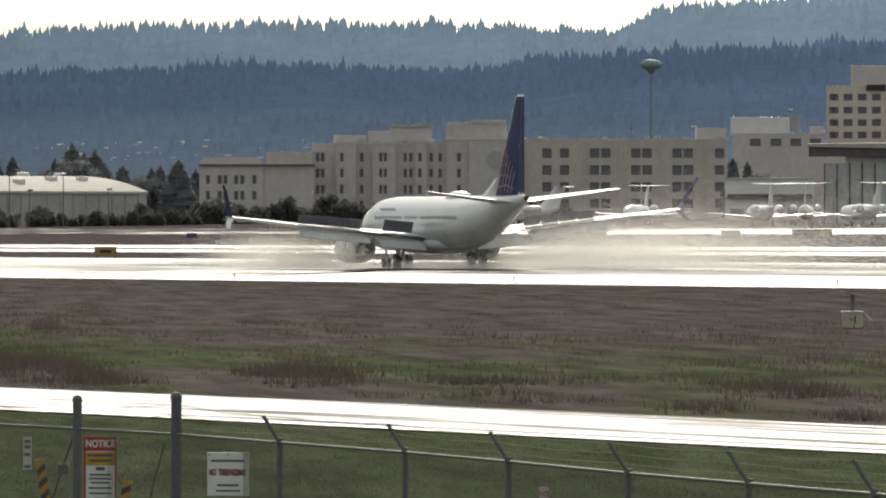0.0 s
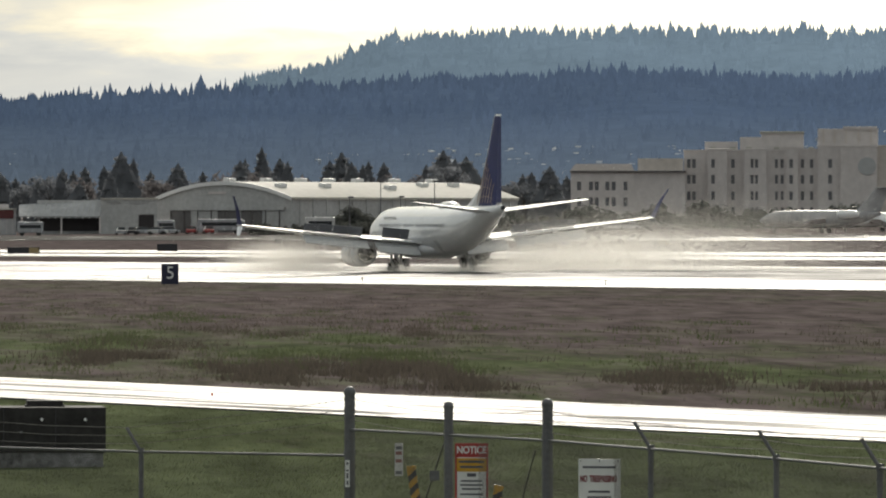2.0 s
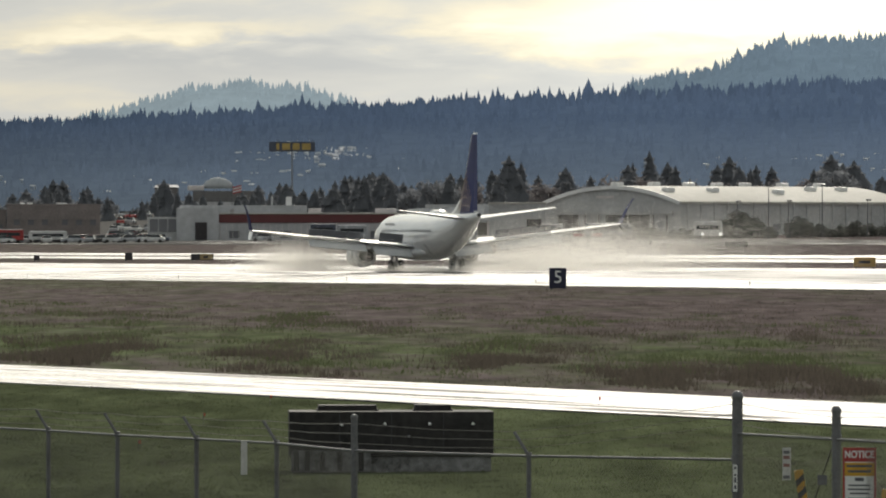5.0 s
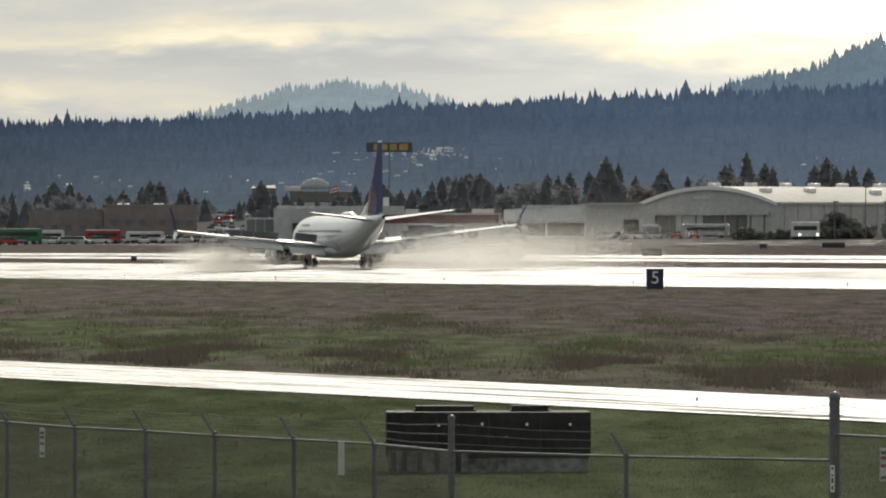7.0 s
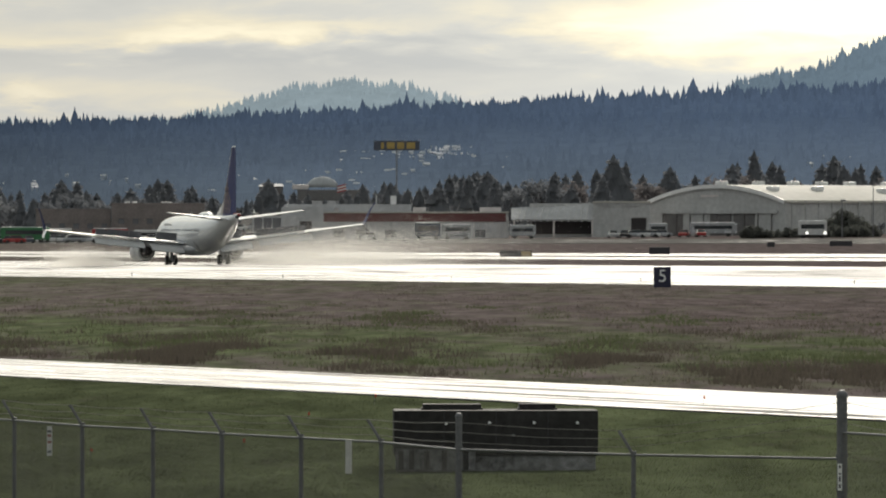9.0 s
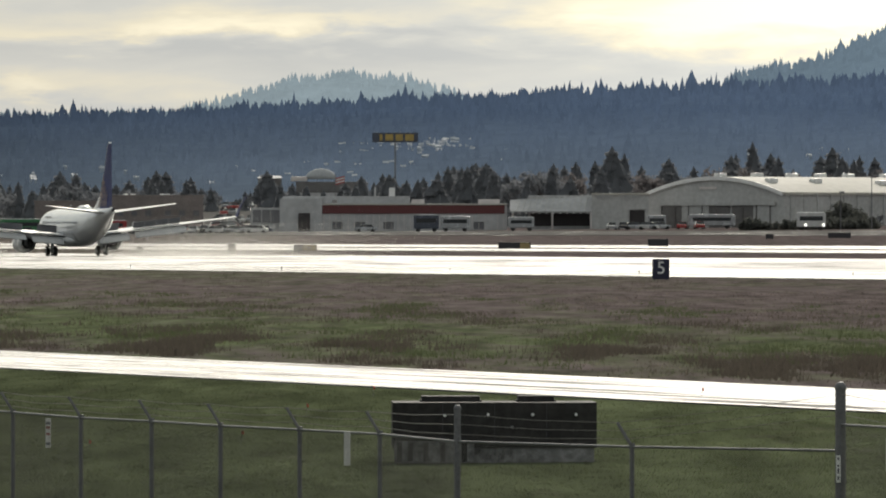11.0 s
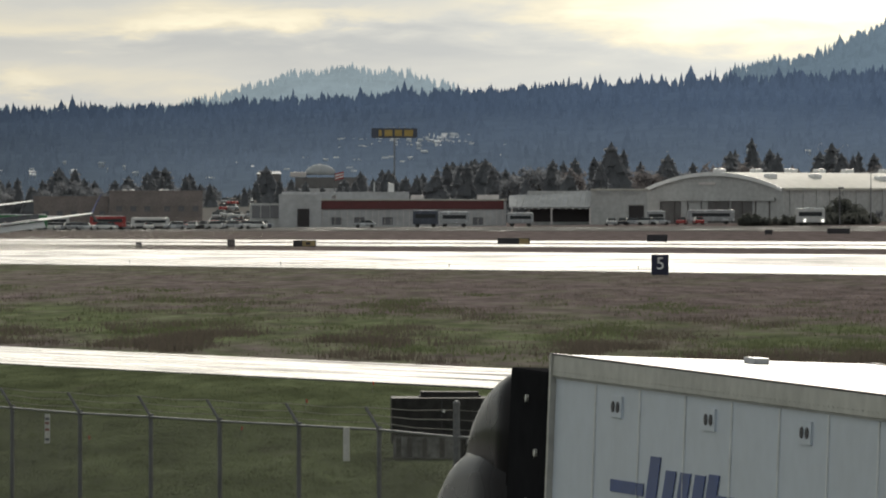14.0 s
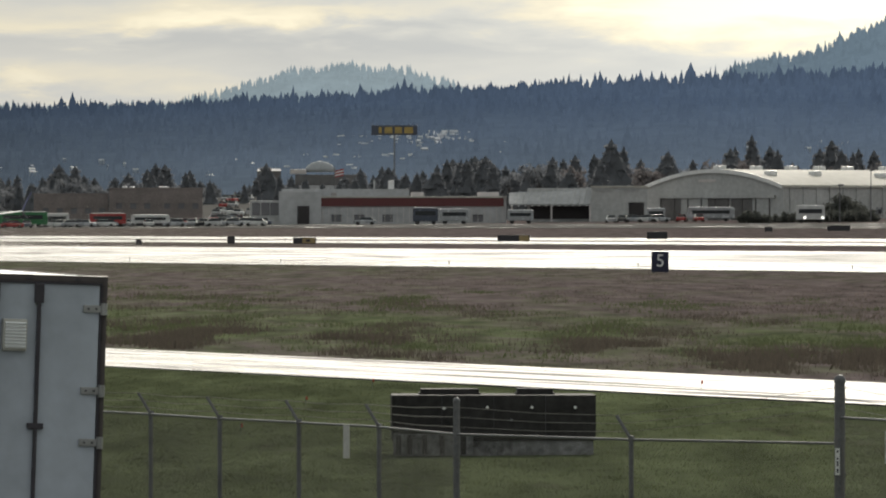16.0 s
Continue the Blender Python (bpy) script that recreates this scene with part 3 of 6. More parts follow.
    for side in (-1, 1):
        for i in range(37):
            y = 9.9 - i * 0.53
            if i in (0, 13, 20):
                continue
            w = new("cabin_window", pane)
            w.parent = body
            w.matrix_basis = pose(side * 1.85, y, 3.72, 0, side * 12, 0)
        for k in range(6):
            part("title_bar", boxed((0.03, 0.3, 0.26), (side * 1.7, 8.4 - k * 0.6, 4.35), pose(0, 0, 0, 0, side * 36, 0)), GREY, body)
    part("exhaust_cone", rod(bmesh.new(), (0, -19.7, 5.07), (0, -20.0, 5.1), 0.2, 0.16, 12), DARK, body)
    return plane


def plane_at(t):
    s = 836.64 + 52.52 * t - 1.7014 * t ** 2 + 0.045157 * t ** 3 - 0.0010095 * t ** 4
    s += 1.6 * max(0.0, 1 - t / 1.0) ** 2 - 2.0 * min(1.0, max(0.0, (t - 5) / 2.5))
    # it drifts a little across the runway as it slows
    return (U * s + N * 283) * (0.982 + 0.045 * min(1.0, max(0.0, (t - 4.5) / 4.2)))


def plane_rows(lag=0.0, sway=0.0, seed=0, settle=None):
    rng = random.Random(seed)
    rows = []
    for k in range(33):
        t = k / 2
        p = plane_at(max(0, t)) - U * (lag * t) + U * rng.uniform(-1, 1) * sway + N * rng.uniform(-1, 1) * sway * 0.4
        z = ground_z(plane_at(t).dot(N)) + 0.05
        if settle and t > settle[0]:
            z -= min(1.0, (t - settle[0]) / (settle[1] - settle[0])) * settle[2]
        rows.append((t, pose(p.x, p.y, z, 0, -1.0 if sway == 0 else 0, 14.2 - 0.7 * min(1.0, max(0.0, (t - 0.5) / 2.5)) if sway == 0 else 14.5)))
    return rows


PLANE = make_plane()


def spray_look(g, b, where):
    b.inputs["Base Color"].default_value = (0.90, 0.88, 0.84, 1)
    b.inputs["Roughness"].default_value = 1.0
    b.inputs["Specular IOR Level"].default_value = 0.0
    t = g.add("ShaderNodeBsdfTranslucent", {0: (1.0, 0.97, 0.92, 1)})
    m = g.add("ShaderNodeMixShader", {0: 0.85, 1: b.outputs[0], 2: t.outputs[0]})
    out = [n for n in g.tree.nodes if n.type == "OUTPUT_MATERIAL"][0]
    g.tree.links.new(m.outputs[0], out.inputs[0])


SPRAY = material("water droplets", build=spray_look)


def make_spray(lumps, seed):
    """A drifting cloud of drops: lumps of (count, centre, spread)."""
    r = np.random.RandomState(seed)
    sets = []
    for n, c, s in lumps:
        n *= 17
        p = r.normal(size=(n, 3)) * np.array(s) + np.array(c)
        p[:, 2] = np.abs(p[:, 2])
        size = r.uniform(0.011, 0.018, (n, 1, 1))
        sets.append((p[:, None, :] + r.normal(size=(n, 3, 3)) * size).reshape(-1, 3))
    verts = np.concatenate(sets)
    me = bpy.data.meshes.new("water_spray")
    count = len(verts) // 3
    me.vertices.add(len(verts))
    me.loops.add(len(verts))
    me.polygons.add(count)
    me.vertices.foreach_set("co", verts.astype(np.float32).ravel())
    me.loops.foreach_set("vertex_index", np.arange(len(verts), dtype=np.int32))
    me.polygons.foreach_set("loop_start", np.arange(0, len(verts), 3, dtype=np.int32))
    me.update()
    me.validate()
    me.materials.append(SPRAY)
    return tagged(new("water_spray", me), "white mist of water thrown up from the wet runway", "spray", kind="stuff")


SPRAYS = [
    (make_spray([(7000, (8.5, -3.0, 0.8), (2.4, 7, 0.7)), (8500, (-11.5, 3.0, 0.9), (1.9, 7, 0.8)), (2500, (3.2, -8, 0.15), (1.0, 6, 0.25)), (2500, (-3.2, -8, 0.15), (1.0, 6, 0.25))], 1), 0.0, 0.5, 1, (6.0, 10.5, 1.1)),
    (make_spray([(7000, (9.0, -10.0, 1.0), (3.2, 9, 0.9)), (2000, (-9.5, 1.0, 0.8), (2.0, 4, 0.7))], 2), 0.2, 1.0, 2, (6.5, 11.5, 1.9)),
    (make_spray([(21000, (8.0, -24.0, 1.3), (5.0, 13, 1.4)), (8000, (9.0, -45.0, 1.8), (6, 18, 2.0))], 3), 0.5, 1.5, 3, (8.0, 13.0, 4.0)),
]
# ---- the truck ----
TRAILER_WHITE = material("trailer white paint", (0.56, 0.61, 0.69), 0.35, vary=0.035, scale=0.8)
# the rear doors take a darker white than the trailer sides
DOOR_WHITE = material("darker white door paint", (0.45, 0.49, 0.56), 0.45, vary=0.08, scale=0.6)
ALLOY = material("ribbed alloy rail", (0.50, 0.49, 0.46), 0.45, metal=0.5, vary=0.1)
CAB_GREY = material("dark grey cab paint", (0.026, 0.024, 0.027), 0.28, vary=0.05)
LOGO_BLUE = material("blue lettering", (0.020, 0.055, 0.22), 0.4)
STEEL = material("dull steel", (0.33, 0.33, 0.33), 0.45, metal=0.6, vary=0.15)
SEAL = material("dark door seal", (0.045, 0.04, 0.05), 0.6)
HEADER = material("brown painted header", (0.075, 0.062, 0.062), 0.5, vary=0.15)
NOSE_BLACK = material("black cooling unit", (0.018, 0.018, 0.02), 0.5, vary=0.1)
for dull, gloss in ((NOSE_BLACK, 0.0), (CAB_GREY, 0.15)):
    dull.node_tree.nodes["Principled BSDF"].inputs["Specular IOR Level"].default_value = gloss
SEAM = material("seam grey", (0.68, 0.70, 0.72), 0.5)


def text_mesh(text, size, m, mat, parent, name="lettering", depth=0.004, stretch=1.0, bold=0.0):
    """Letters as a mesh: x along, y up, centred."""
    c = bpy.data.curves.new("letters", "FONT")
    c.body, c.size, c.align_x, c.align_y, c.extrude = text, size, "CENTER", "CENTER", depth
    c.offset = bold
    tmp = bpy.data.objects.new("letters", c)
    scene.collection.objects.link(tmp)
    bpy.context.view_layer.update()
    me = bpy.data.meshes.new_from_object(tmp.evaluated_get(bpy.context.evaluated_depsgraph_get()))
    bpy.data.objects.remove(tmp)
    me.transform(Matrix.Diagonal((stretch, 1, 1, 1)))
    me.materials.clear()
    me.materials.append(mat)
    ob = new(name, me)
    ob.parent = parent
    ob.matrix_basis = m
    return ob


def slanted(bm, x, z, w, h, lean, y=0.0, t=0.006):
    """A leaning stroke on the plane y."""
    a = [(x, y, z), (x + w, y, z), (x + w + lean, y, z + h), (x + lean, y, z + h)]
    return loft(bm, [a, [(p[0], p[1] - t, p[2]) for p in a]])


def make_truck():
    truck = thing("truck", Matrix.Identity(4), "grey tractor pulling a long white box trailer", "truck")
    L, W, H0, H = 15.84, 2.6, 1.15, 4.1
    box_body = part("trailer_body", boxed((W - 0.04, L - 0.1, H - H0 - 0.06), (0, L / 2, (H + H0) / 2 - 0.02)), TRAILER_WHITE, truck)
    part("roof", boxed((W - 0.03, L - 0.08, 0.05), (0, L / 2, H - 0.03), bevel=0.02), TRAILER_WHITE, truck)
    part("roof_hatch", boxed((0.12, 0.3, 0.05), (0.03, L - 1.1, H + 0.02), bevel=0.01), STEEL, truck)
    for side in (-1, 1):
        part("top_rail", boxed((0.035, L, 0.165), (side * (W / 2 - 0.005), L / 2, H - 0.093), bevel=0.008), ALLOY, truck)
        part("roof_edge", boxed((0.03, L, 0.018), (side * (W / 2 + 0.002), L / 2, H - 0.004), bevel=0.004), HEADER, truck)
        part("rail_lip", boxed((0.022, L, 0.014), (side * (W / 2 - 0.012), L / 2, H - 0.185)), STEEL, truck)
        part("bottom_rail", boxed((0.035, L, 0.2), (side * (W / 2 - 0.005), L / 2, H0 + 0.1), bevel=0.008), ALLOY, truck)
        for i in range(1, 13):
            part("panel_seam", boxed((0.012, 0.03, H - H0 - 0.4), (side * (W / 2 - 0.016), i * 1.22, (H + H0) / 2)), SEAM, box_body)
    bm = bmesh.new()
    for i in range(130):
        box(bm, (0.006, 0.012, 0.014), (-W / 2 - 0.013, 0.2 + i * 0.12, H - 0.135))
    tagged(part("rail_rivets", bm, ALLOY, box_body), kind="stuff")
    part("front_edge", boxed((0.05, 0.05, H - H0), (-W / 2, L - 0.02, (H + H0) / 2)), ALLOY, box_body)
    for dist in (1.8, 4.3, 6.75):
        v = part("side_vent", boxed((0.02, 0.3, 0.17), (-W / 2 + 0.012, L - dist, 3.75), bevel=0.004), TRAILER_WHITE, truck)
        for k in (-1, 1):
            bm = rod(bmesh.new(), (-W / 2 - 0.004, L - dist + k * 0.065, 3.75), (-W / 2 + 0.01, L - dist + k * 0.065, 3.75), 0.043, sides=12)
            part("vent_slot", bm, SEAL, v)
    # blue mark on the side: strokes between two bars
    turn = pose(-W / 2 + 0.016, L - 3.5, 3.145, 0, 0, -90)
    strokes = [(-1.8, -0.045, 0.9, 0.095, 0), (1.05, -0.045, 0.9, 0.095, 0)]
    strokes += [(x, -0.23 + (0.0 if h > 0.45 else 0.01), 0.27, h, 0.16) for x, h in ((-0.88, 0.5), (-0.46, 0.40), (-0.07, 0.40), (0.32, 0.40), (0.68, 0.42))]
    for x, z, w, h, lean in strokes:
        part("blue_stroke", slanted(bmesh.new(), x, z, w, h, lean), LOGO_BLUE, box_body).matrix_basis = turn
    # rear end
    head = part("rear_header", boxed((W, 0.1, 0.07), (0, 0.0, H - 0.03), bevel=0.012), HEADER, truck)
    part("header_lip", boxed((W - 0.1, 0.04, 0.02), (0, -0.06, H - 0.075), bevel=0.006), SEAL, head)
    for k in range(5):
        part("marker_lamp", boxed((0.06, 0.02, 0.02), (-1.0 + k * 0.5, -0.055, H - 0.035), bevel=0.005), SEAL, head)
    for side in (-1, 1):
        part("rear_post", boxed((0.05, 0.12, H - H0), (side * (W / 2 - 0.02), 0.0, (H + H0) / 2)), ALLOY if side < 0 else HEADER, truck)
        door = part("rear_door", boxed((1.2, 0.05, H - H0 - 0.16), (side * 0.628, -0.03, (H + H0) / 2 - 0.005), bevel=0.01), DOOR_WHITE, truck)
        part("door_seal", boxed((0.035, 0.03, H - H0 - 0.16), (side * 1.25, -0.045, (H + H0) / 2 - 0.005)), SEAL, door)
        for z in (3.78, 2.965, 2.45, 1.7):
            h = part("hinge", boxed((0.22, 0.03, 0.075), (side * 1.17, -0.07, z), bevel=0.01), STEEL, door)
            part("hinge_pin", rod(bmesh.new(), (side * 1.27, -0.08, z - 0.06), (side * 1.27, -0.08, z + 0.06), 0.035), STEEL, h)
            for bx_ in (-0.06, 0.02):
                part("bolt", rod(bmesh.new(), (side * 1.17 + bx_, -0.095, z), (side * 1.17 + bx_, -0.08, z), 0.012, sides=6), SEAL, h)
        part("door_edge", boxed((0.022, 0.03, H - H0 - 0.16), (side * 0.026, -0.05, (H + H0) / 2 - 0.005)), SEAL, door)
    for x in (-0.14, 0.155, 0.605):
        r = part("lock_rod", rod(bmesh.new(), (x, -0.09, H0 + 0.1), (x, -0.09, H - 0.12), 0.022), SEAL, truck)
        part("rod_keeper", boxed((0.095, 0.06, 0.2), (x, -0.08, H - 0.18), bevel=0.02), SEAL, r)
        part("rod_clamp", boxed((0.16, 0.06, 0.06), (x, -0.08, 2.6), bevel=0.01), SEAL, r)
    vent = part("rear_vent", boxed((0.25, 0.09, 0.32), (0.36, -0.09, 3.5), bevel=0.02), ALLOY, truck)
    for k in range(8):
        part("louvre", boxed((0.21, 0.03, 0.02), (0.36, -0.145, 3.385 + k * 0.033), pose(0, 0, 0, 30, 0, 0)), WHITE, vent)
    for k, x in enumerate((-1.1, -0.95, -0.8, -0.65, -0.5)):
        part("blue_stroke", slanted(bmesh.new(), x, 2.725, 0.11, 0.23 if k == 0 else 0.185, 0.07, -0.058), LOGO_BLUE, truck)
    for word, x in (("TRUCK", -0.81), ("LINE", -0.58)):
        text_mesh(word, 0.066, pose(x, -0.06, 2.665, 90, 0, 0), LOGO_BLUE, truck, stretch=1.15)
    part("web_bar", boxed((0.46, 0.006, 0.035), (-0.72, -0.058, 2.44)), material("red lettering", (0.24, 0.08, 0.06), 0.5), truck)
    part("rear_bumper", boxed((2.3, 0.1, 0.12), (0, 0.1, 0.55)), STEEL, truck)
    # running gear
    for y in (2.0, 3.3, 17.0, 18.3):
        axle = part("axle", rod(bmesh.new(), (-1.1, y, 0.52), (1.1, y, 0.52), 0.07), STEEL, truck)
        for x in (-1.1, -0.78, 0.78, 1.1):
            make_wheel(axle, x, y, 0.52, 0.27)
    axle = part("axle", rod(bmesh.new(), (-1.05, 22.6, 0.52), (1.05, 22.6, 0.52), 0.07), STEEL, truck)
    for x in (-1.05, 1.05):
        make_wheel(axle, x, 22.6, 0.52, 0.3)
    part("chassis", boxed((0.9, 10.5, 0.25), (0, 18.8, 0.95)), SEAL, truck)
    part("trailer_frame", boxed((1.0, 15.6, 0.2), (0, 7.9, 1.03)), SEAL, truck)
    # cooling unit on the trailer's nose
    nose = part("nose_unit", boxed((2.5, 1.36, 2.36), (0, L + 0.7, 2.77), bevel=0.03), NOSE_BLACK, truck, "black unit on the trailer front")
    for z, y in ((3.72, 0.85), (3.3, 0.55), (2.9, 0.8)):
        part("bolt", rod(bmesh.new(), (-1.27, L + y, z), (-1.24, L + y, z), 0.03, sides=8), ALLOY, nose)
    for k in range(7):
        part("grille_rib", boxed((0.02, 0.05, 1.0), (-1.255, L + 0.2 + k * 0.12, 2.3)), DARK, nose)
    # tractor: body, roof fairing, hood
    def ring(y, w, z0, z1, r):
        out = [(w, y, z0), (w, y, (z0 + z1) / 2)]
        for k in range(7):
            t = k * math.pi / 12
            out.append((w - r + r * math.cos(t), y, z1 - r + r * math.sin(t)))
        return out + [(-x, yy, z) for x, yy, z in out[::-1]]
    cab = part("cab", loft(bmesh.new(), [ring(*v) for v in (
        (17.42, 1.21, 0.9, 3.27, 0.24), (18.3, 1.24, 0.9, 3.3, 0.26), (18.8, 1.24, 0.9, 3.27, 0.28), (19.15, 1.235, 0.9, 3.18, 0.3), (19.45, 1.22, 0.9, 3.05, 0.34),
        (19.7, 1.2, 0.9, 2.86, 0.36), (19.9, 1.16, 0.9, 2.58, 0.36), (20.1, 1.09, 0.9, 2.1, 0.34), (21.0, 1.0, 0.9, 1.95, 0.34), (22.4, 0.9, 0.9, 1.75, 0.34), (23.2, 0.82, 0.9, 1.5, 0.3), (23.5, 0.7, 0.9, 1.25, 0.2))]), CAB_GREY, truck, smooth=True)
    part("roof_fairing", loft(bmesh.new(), [ring(*v) for v in (
        (17.4, 1.2, 3.0, 3.93, 0.26), (17.8, 1.2, 3.0, 3.93, 0.28), (18.1, 1.19, 3.0, 3.88, 0.3), (18.4, 1.18, 3.0, 3.8, 0.32), (18.7, 1.15, 3.0, 3.67, 0.32), (19.0, 1.1, 3.0, 3.5, 0.3), (19.2, 1.04, 3.0, 3.34, 0.26), (19.3, 0.98, 3.0, 3.2, 0.15))]), CAB_GREY, cab, smooth=True)
    for side in (-1, 1):
        part("mirror", boxed((0.07, 0.08, 0.16), (side * 1.245, 19.3, 2.72), bevel=0.03), SEAL, cab)
        part("side_window", boxed((0.03, 0.6, 0.5), (side * 1.2, 19.25, 2.25), bevel=0.01), PANE, cab)
        part("door_mirror", boxed((0.09, 0.12, 0.3), (side * 0.99, 20.45, 2.35), bevel=0.03), SEAL, cab)
        part("mirror_stalk", rod(bmesh.new(), (side * 0.99, 20.45, 2.25), (side * 0.92, 20.4, 1.9), 0.02), SEAL, cab)
        part("hood_mirror", boxed((0.18, 0.14, 0.22), (side * 0.81, 23.0, 2.19), bevel=0.05), SEAL, cab)
        part("mirror_stalk", rod(bmesh.new(), (side * 0.81, 23.0, 2.1), (side * 0.66, 22.9, 1.45), 0.02), SEAL, cab)
    return truck


TRUCK = make_truck()


def truck_rows():
    """Level up to the foot of the ramp, then up its grade and along the bend's banking."""
    psi, grade, lean = 0.2667, 0.0238, 0.0321
    rows = []
    for t in (0, 4, 8, 10, 11, 12, 12.6, 13, 13.4, 13.8, 14.2, 14.6, 15, 15.2, 15.4, 15.6, 15.8, 16):
        k = t - 15
        way = 20.66 * k + 0.273 * k * k if k > -3 else 20.66 * k + 2.457
        r = Vector((math.cos(psi), math.sin(psi), 0))
        u = Vector((-math.sin(psi) * math.cos(grade), math.cos(psi) * math.cos(grade), math.sin(grade)))
        w = r.cross(u)
        top = Vector((-0.32, 97.196, 4.647)) + u * way
        # the grade eases off towards the top of the ramp
        top.z -= 0.22 * max(0, t - 15.5) ** 2
        s = min(1, max(0, (t - 15) / 0.4))
        ease = grade - 0.010 * s * s * (3 - 2 * s)
        u = Vector((-math.sin(psi) * math.cos(ease), math.cos(psi) * math.cos(ease), math.sin(ease)))
        w = r.cross(u)
        r2 = r * math.cos(lean) - w * math.sin(lean)
        w2 = r2.cross(u)
        p = top + r2 * 1.3 - w2 * 4.1
        if p.z < -0.45:
            p.z = -0.45
        m = Matrix((r2, u, w2)).transposed().to_4x4()
        m.translation = p
        rows.append((t, m))
    return rows
# ---- the fence, the gate and what stands by them ----
GALV = material("galvanised steel", (0.145, 0.145, 0.155), 0.5, metal=0.3, vary=0.15, scale=3)
WIRE = material("weathered wire", (0.17, 0.16, 0.148), 0.6, metal=0.3)
SIGN_WHITE = material("sign white", (0.78, 0.78, 0.78), 0.45, vary=0.04)
SIGN_RED = material("sign red", (0.36, 0.035, 0.035), 0.5)
SIGN_YELLOW = material("sign yellow", (0.60, 0.33, 0.03), 0.45)
SIGN_BLACK = material("sign black", (0.035, 0.033, 0.04), 0.6)
FADED_YELLOW = material("faded sign yellow", (0.36, 0.27, 0.13), 0.6)
SIGN_AMBER = material("amber sign panel", (0.42, 0.27, 0.09), 0.5)
INK = material("ink grey", (0.10, 0.10, 0.12), 0.6)
FADED_PLATE = material("faded plate", (0.52, 0.51, 0.505), 0.55, vary=0.12, scale=4)
FADED_RED = material("faded red", (0.24, 0.12, 0.11), 0.6)
ORANGE = material("flag orange", (0.42, 0.07, 0.035), 0.6)


def mr(x):
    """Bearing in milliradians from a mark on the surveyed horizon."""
    return (x - 784) / 21


# bearing mark, distance, rail height, post radius, post top (0: a slim post with a barbed arm)
POSTS = [(-100, 231, 2.14, 0.042, 0), (26, 224.7, 2.14, 0.042, 0), (146, 218, 2.14, 0.042, 0), (271, 213.8, 2.14, 0.042, 0), (393, 208.8, 2.14, 0.042, 0), (533, 204.5, 2.14, 0.042, 0),
         (675, 200, 2.14, 0.042, 0), (812, 192.8, 2.14, 0.055, 2.68), (1121, 188, 2.14, 0.04, 0), (1490, 184.7, 2.14, 0.085, 3.12), (1665, 179.5, 2.545, 0.07, 2.98), (1840, 174.5, 2.545, 0.08, 3.08),
         (2023, 167.5, 2.545, 0.042, 0), (2245, 160, 2.545, 0.042, 0), (2428, 153.5, 2.545, 0.042, 0), (2640, 146, 2.545, 0.042, 0), (2853, 140, 2.545, 0.042, 0), (3076, 134.5, 2.545, 0.042, 0), (3300, 129, 2.545, 0.042, 0)]


def mesh_wires(a, b, top, pitch=0.075):
    """Chain-link: two sets of slanting wires between the ground and the rail."""
    verts, faces = [], []
    along = Vector((b.x - a.x, b.y - a.y, 0))
    length = along.length
    e = along / length
    low = 0.15
    n = int((length + top - low) / pitch)
    r = 0.0023

    def put(s0, z0, s1, z1):
        p, q = a + e * s0, a + e * s1
        p, q = Vector((p.x, p.y, z0)), Vector((q.x, q.y, z1))
        d = (q - p).normalized()
        w1 = e.cross(Vector((0, 0, 1))) * r
        w2 = d.cross(w1).normalized() * r
        o = len(verts)
        for c in (p, q):
            verts.extend([tuple(c + w1), tuple(c + w2 - w1 * 0.5), tuple(c - w2 - w1 * 0.5)])
        faces.extend([(o, o + 1, o + 4, o + 3), (o + 1, o + 2, o + 5, o + 4), (o + 2, o, o + 3, o + 5)])
    h = top - low
    for i in range(n):
        c = i * pitch - h
        s0, s1 = max(0, c), min(length, c + h)
        if s1 - s0 > 0.02:
            put(s0, low + s0 - c, s1, low + s1 - c)
            put(s0, top - (s0 - c), s1, top - (s1 - c))
    me = bpy.data.meshes.new("chain_link")
    me.from_pydata(verts, [], faces)
    me.materials.append(WIRE)
    return me


